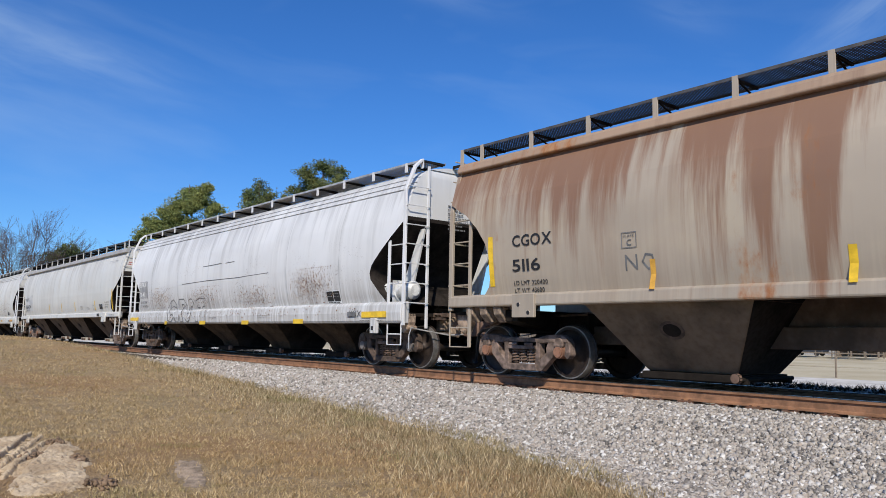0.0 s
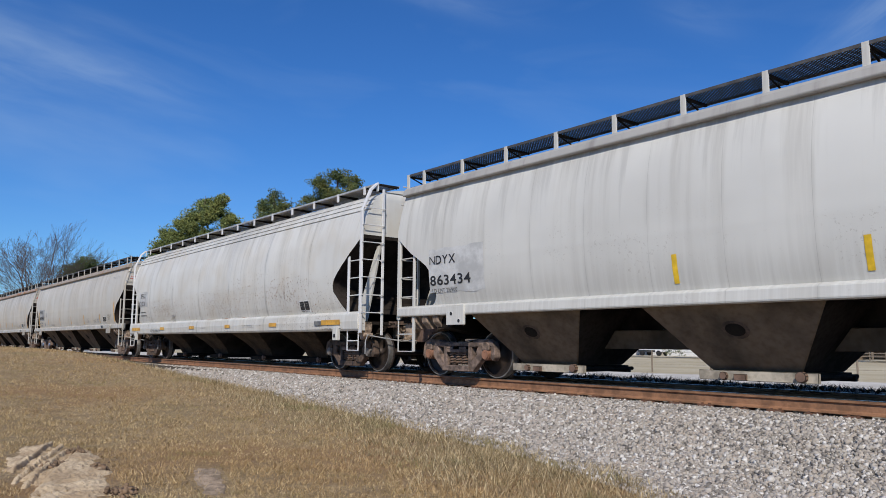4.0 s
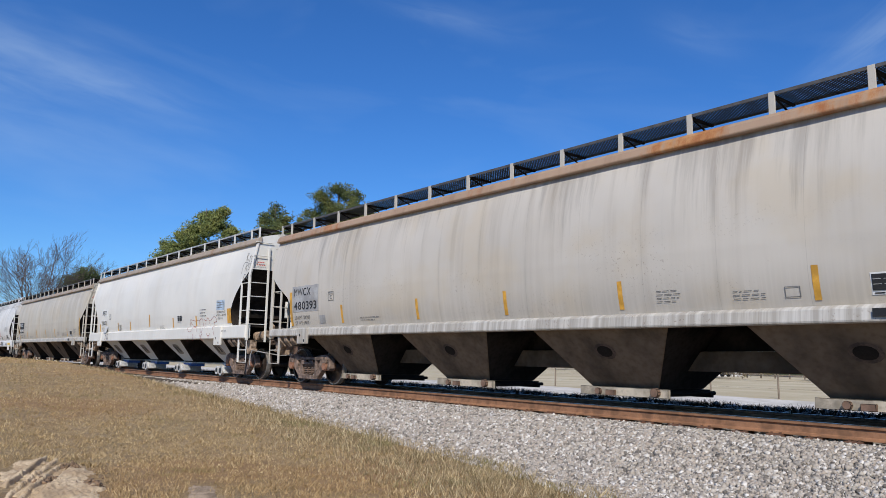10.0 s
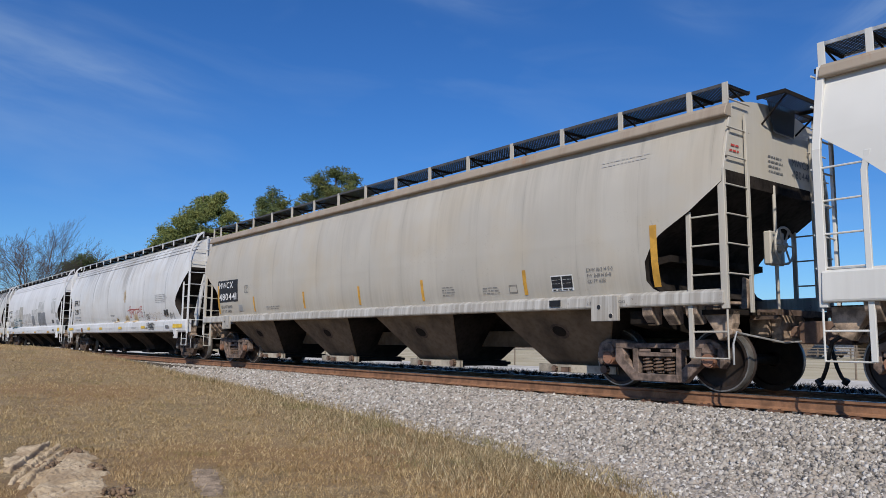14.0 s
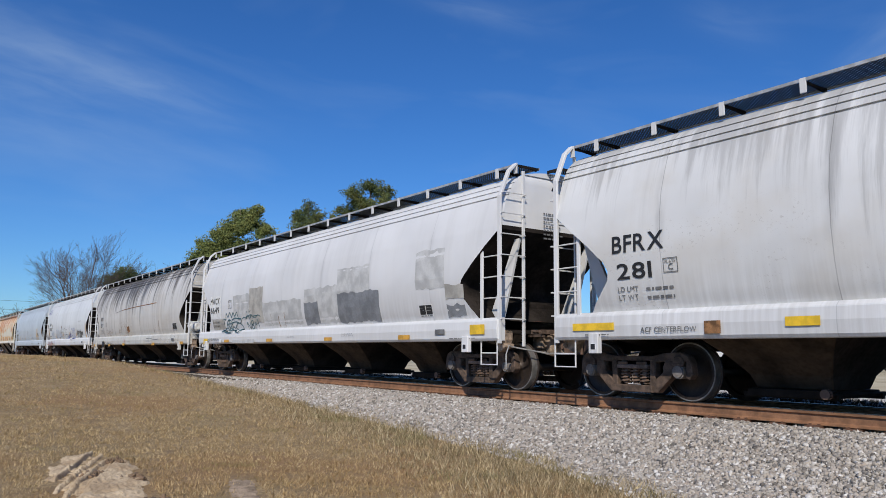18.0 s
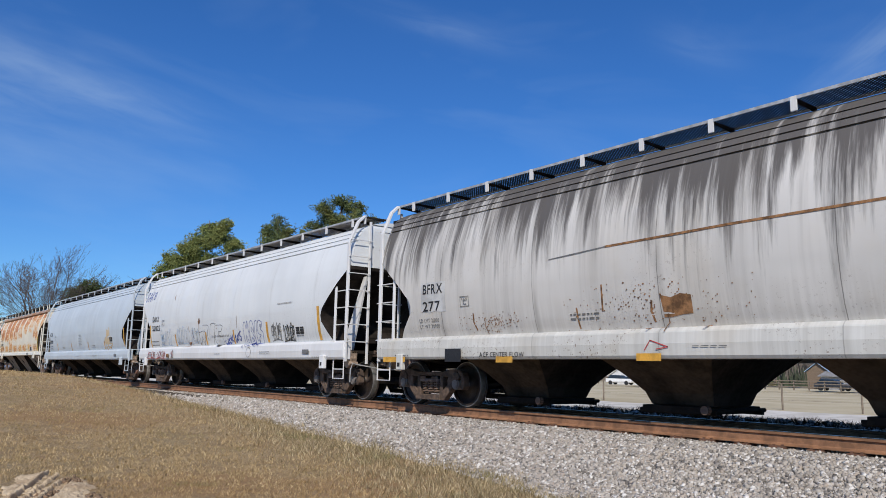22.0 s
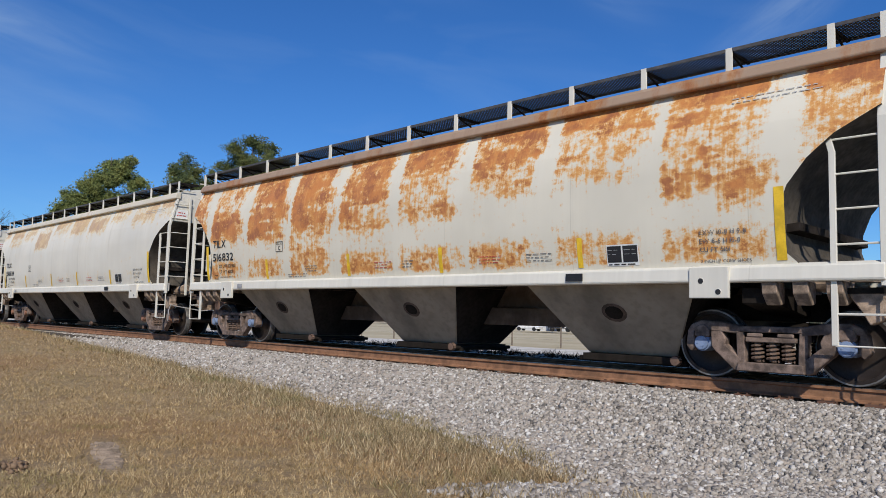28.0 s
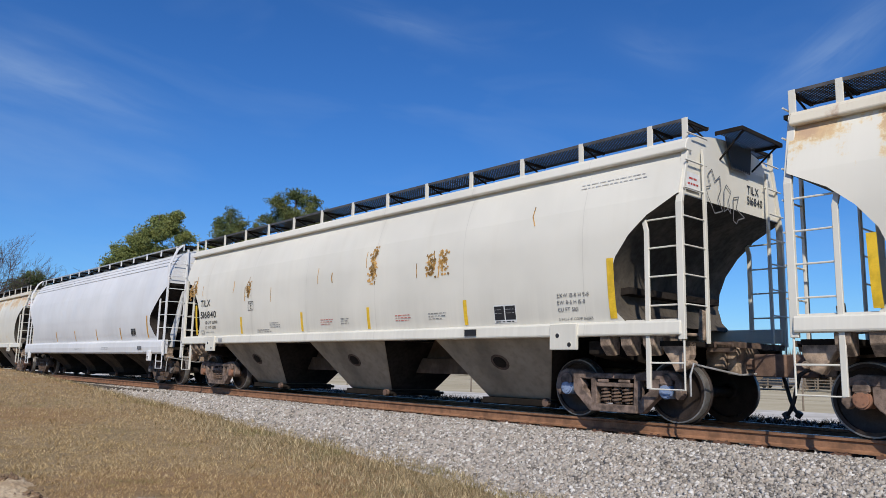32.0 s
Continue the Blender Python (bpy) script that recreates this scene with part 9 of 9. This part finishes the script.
def box_truck():
    root = thing("box_truck", None, "white box truck parked by the house", "truck", at=pose(-74.4, 100.5, -0.95))
    g = Geo()
    g.box(-2.2, 1.0, -1.1, 1.1, 0.9, 3.7)
    part("cargo_box", g.mesh("cargo_box", MAT["car_white"], bevel=0.05), root)
    g = Geo()
    g.prism_xz([(1.1, 0.6), (2.5, 0.6), (2.5, 1.3), (2.1, 1.5), (1.8, 2.4), (1.1, 2.4)], -1.0, 1.0)
    c = part("cab", g.mesh("cab", MAT["car_white"], bevel=0.05), root)
    g = Geo()
    g.box(1.3, 1.75, -1.02, -0.99, 1.55, 2.2)
    part("window", g.mesh("window", MAT["window"]), c)
    g = Geo()
    g.box(-2.2, 2.3, -0.9, 0.9, 0.55, 0.85)
    part("chassis", g.mesh("chassis", MAT["car_dark"]), root)
    for x in (-1.4, 1.75):
        for y in (-0.9, 0.9):
            g = Geo()
            g.tube((x, y - 0.14, 0.42), (x, y + 0.14, 0.42), 0.42, 14)
            part("wheel", g.mesh("wheel", MAT["hose"]), root)


box_truck()


def parked_car(x, y, mat, label, turn=0):
    root = thing("parked_car", None, label, "car", "vehicles beyond the pasture", at=pose(x, y, -0.95, 0, 0, turn))
    g = Geo()
    g.prism_xz([(-2.2, 0.35), (2.2, 0.35), (2.25, 0.75), (1.2, 0.95), (-2.2, 0.98)], -0.88, 0.88)
    part("body", g.mesh("body", mat, bevel=0.06), root)
    g = Geo()
    g.prism_xz([(-1.9, 0.97), (1.0, 0.96), (0.3, 1.48), (-1.4, 1.5)], -0.76, 0.76)
    part("cabin", g.mesh("cabin", MAT["window"], bevel=0.05), root)
    for wx in (-1.35, 1.4):
        for wy in (-0.8, 0.8):
            g = Geo()
            g.tube((wx, wy - 0.1, 0.33), (wx, wy + 0.1, 0.33), 0.33, 12)
            part("wheel", g.mesh("wheel", MAT["hose"]), root)


parked_car(-62.6, 99.5, MAT["car_dark"], "dark parked car beside the white house")
parked_car(-79.0, 97.5, MAT["car_white"], "white parked car before the shed", 12)
parked_car(-47.5, 101.5, MAT["car_dark"], "dark parked car near the barn")


def shrub(name, x0, x1, y, high, mat, label, seed):
    r = random.Random(seed)
    cs = [(r.uniform(x0, x1), y + r.uniform(-0.6, 0.6), -0.9 + high * r.uniform(0.2, 0.75), high * 0.42) for _ in range(int((x1 - x0) * 3))]
    thing(name, tufts(cs, 40, 0.22, mat, name), label, "shrub", "shrubs beyond the pasture", kind="stuff")


shrub("hedge", -71.6, -67.4, 99.4, 1.5, MAT["hedge"], "clipped green hedge before the white house", 1)
shrub("scrub", -63.5, -53.6, 97.5, 1.7, MAT["scrub"], "brown leafless scrub by the pasture fence", 2)
shrub("scrub", -92.0, -84.5, 98.0, 2.2, MAT["hedge"], "green scrub beside the white shed", 3)
shrub("scrub", -62.0, -57.0, 99.0, 2.0, MAT["scrub"], "brown leafless scrub by the pasture fence", 4)
winter_tree(-86.5, 101.0, 5.5, 0.8, 31, "small leafless yard tree", 4)


# power line
line = thing("power_line", None, "two wires strung between wooden poles", "power line", at=pose(0, 0, 0))
for y in (-30.0, 62.0):
    g = Geo()
    g.tube((-128, y, -1), (-128, y, 9.2), 0.15, 8, 0.11)
    g.box(-128.05, -127.95, y - 0.9, y + 0.9, 8.6, 8.75)
    part("pole", g.mesh("pole", MAT["bark"]), line)
for k, z in ((0, 8.9), (1, 7.6)):
    g = Geo()
    g.path([(-128, -30 + 92 * i / 16, z - 1.2 * (1 - (2 * i / 16 - 1) ** 2)) for i in range(17)], 0.022, 4)
    part("wire", g.mesh("wire", MAT["hose"]), line)


# single stones of the ballast nearest the camera
def loose_stones():
    shapes = []
    for k in range(8):
        v = CUBE * (1 + rng.uniform(-0.42, 0.25, (8, 3))) * rng.uniform(0.7, 1.2, 3)
        shapes.append(quads_mesh("stone", v, CUBE_F, MAT["stone_one"]))
    for k in range(290):
        x = rng.uniform(-6.5, 0.5)
        y = edge_y(x) + rng.uniform(0.0, 1.6)
        s = 0.015 + 0.016 * rng.random()
        ob = new("stone", shapes[k % 8])
        ob.parent = GROUND
        ob.matrix_basis = pose(x, y, ground_z(x, y) + s * 0.75, *rng.uniform(0, 360, 3)) @ Matrix.Scale(s, 4)


loose_stones()


# ---- what moves ----
WHEEL_R = 0.462
# the cars' true length over the nominal one, about the point where they pass nearest, and the play in their couplings
STRETCH, NEAR_X = 1.018, -8.2
SLACK = {4: 0.03, 5: -0.04, 6: -0.05, 7: 0.12, 8: 0.17, 9: 0.12, 10: 0.17, 11: 0.22, 12: 0.15, 13: 0.05, 14: 0.0, 15: -0.01}


def run(t):
    """How far the train has rolled since the start."""
    q = t / 32.0
    return 304.303 * q - 49.912 * q ** 2 + 17.838 * q ** 3


def motions():
    times = [i * 1.0 for i in range(33)]
    for k, (root, u) in enumerate(CARS):
        root.scale = (STRETCH, 1, 1)
        walk(root, [(t, pose(STRETCH * (u + run(t) - NEAR_X) + NEAR_X + SLACK.get(k, 0.0), TRACK_Y, 0)) for t in times])
    # every wheelset turns alike: key the first of each end, and let the rest follow the same keys
    steps = [i / 15 for i in range(481)]
    for s, wheels in WHEELS.items():
        first = wheels[0]
        walk(first, [(t, pose(s * 0.889, 0, WHEEL_R) @ Matrix.Rotation(STRETCH * run(t) / WHEEL_R, 4, "Y")) for t in steps])
        for w in wheels[1:]:
            w.rotation_mode = "QUATERNION"
            w.animation_data_create()
            w.animation_data.action = first.animation_data.action
            w.animation_data.action_slot = first.animation_data.action_slot


motions()
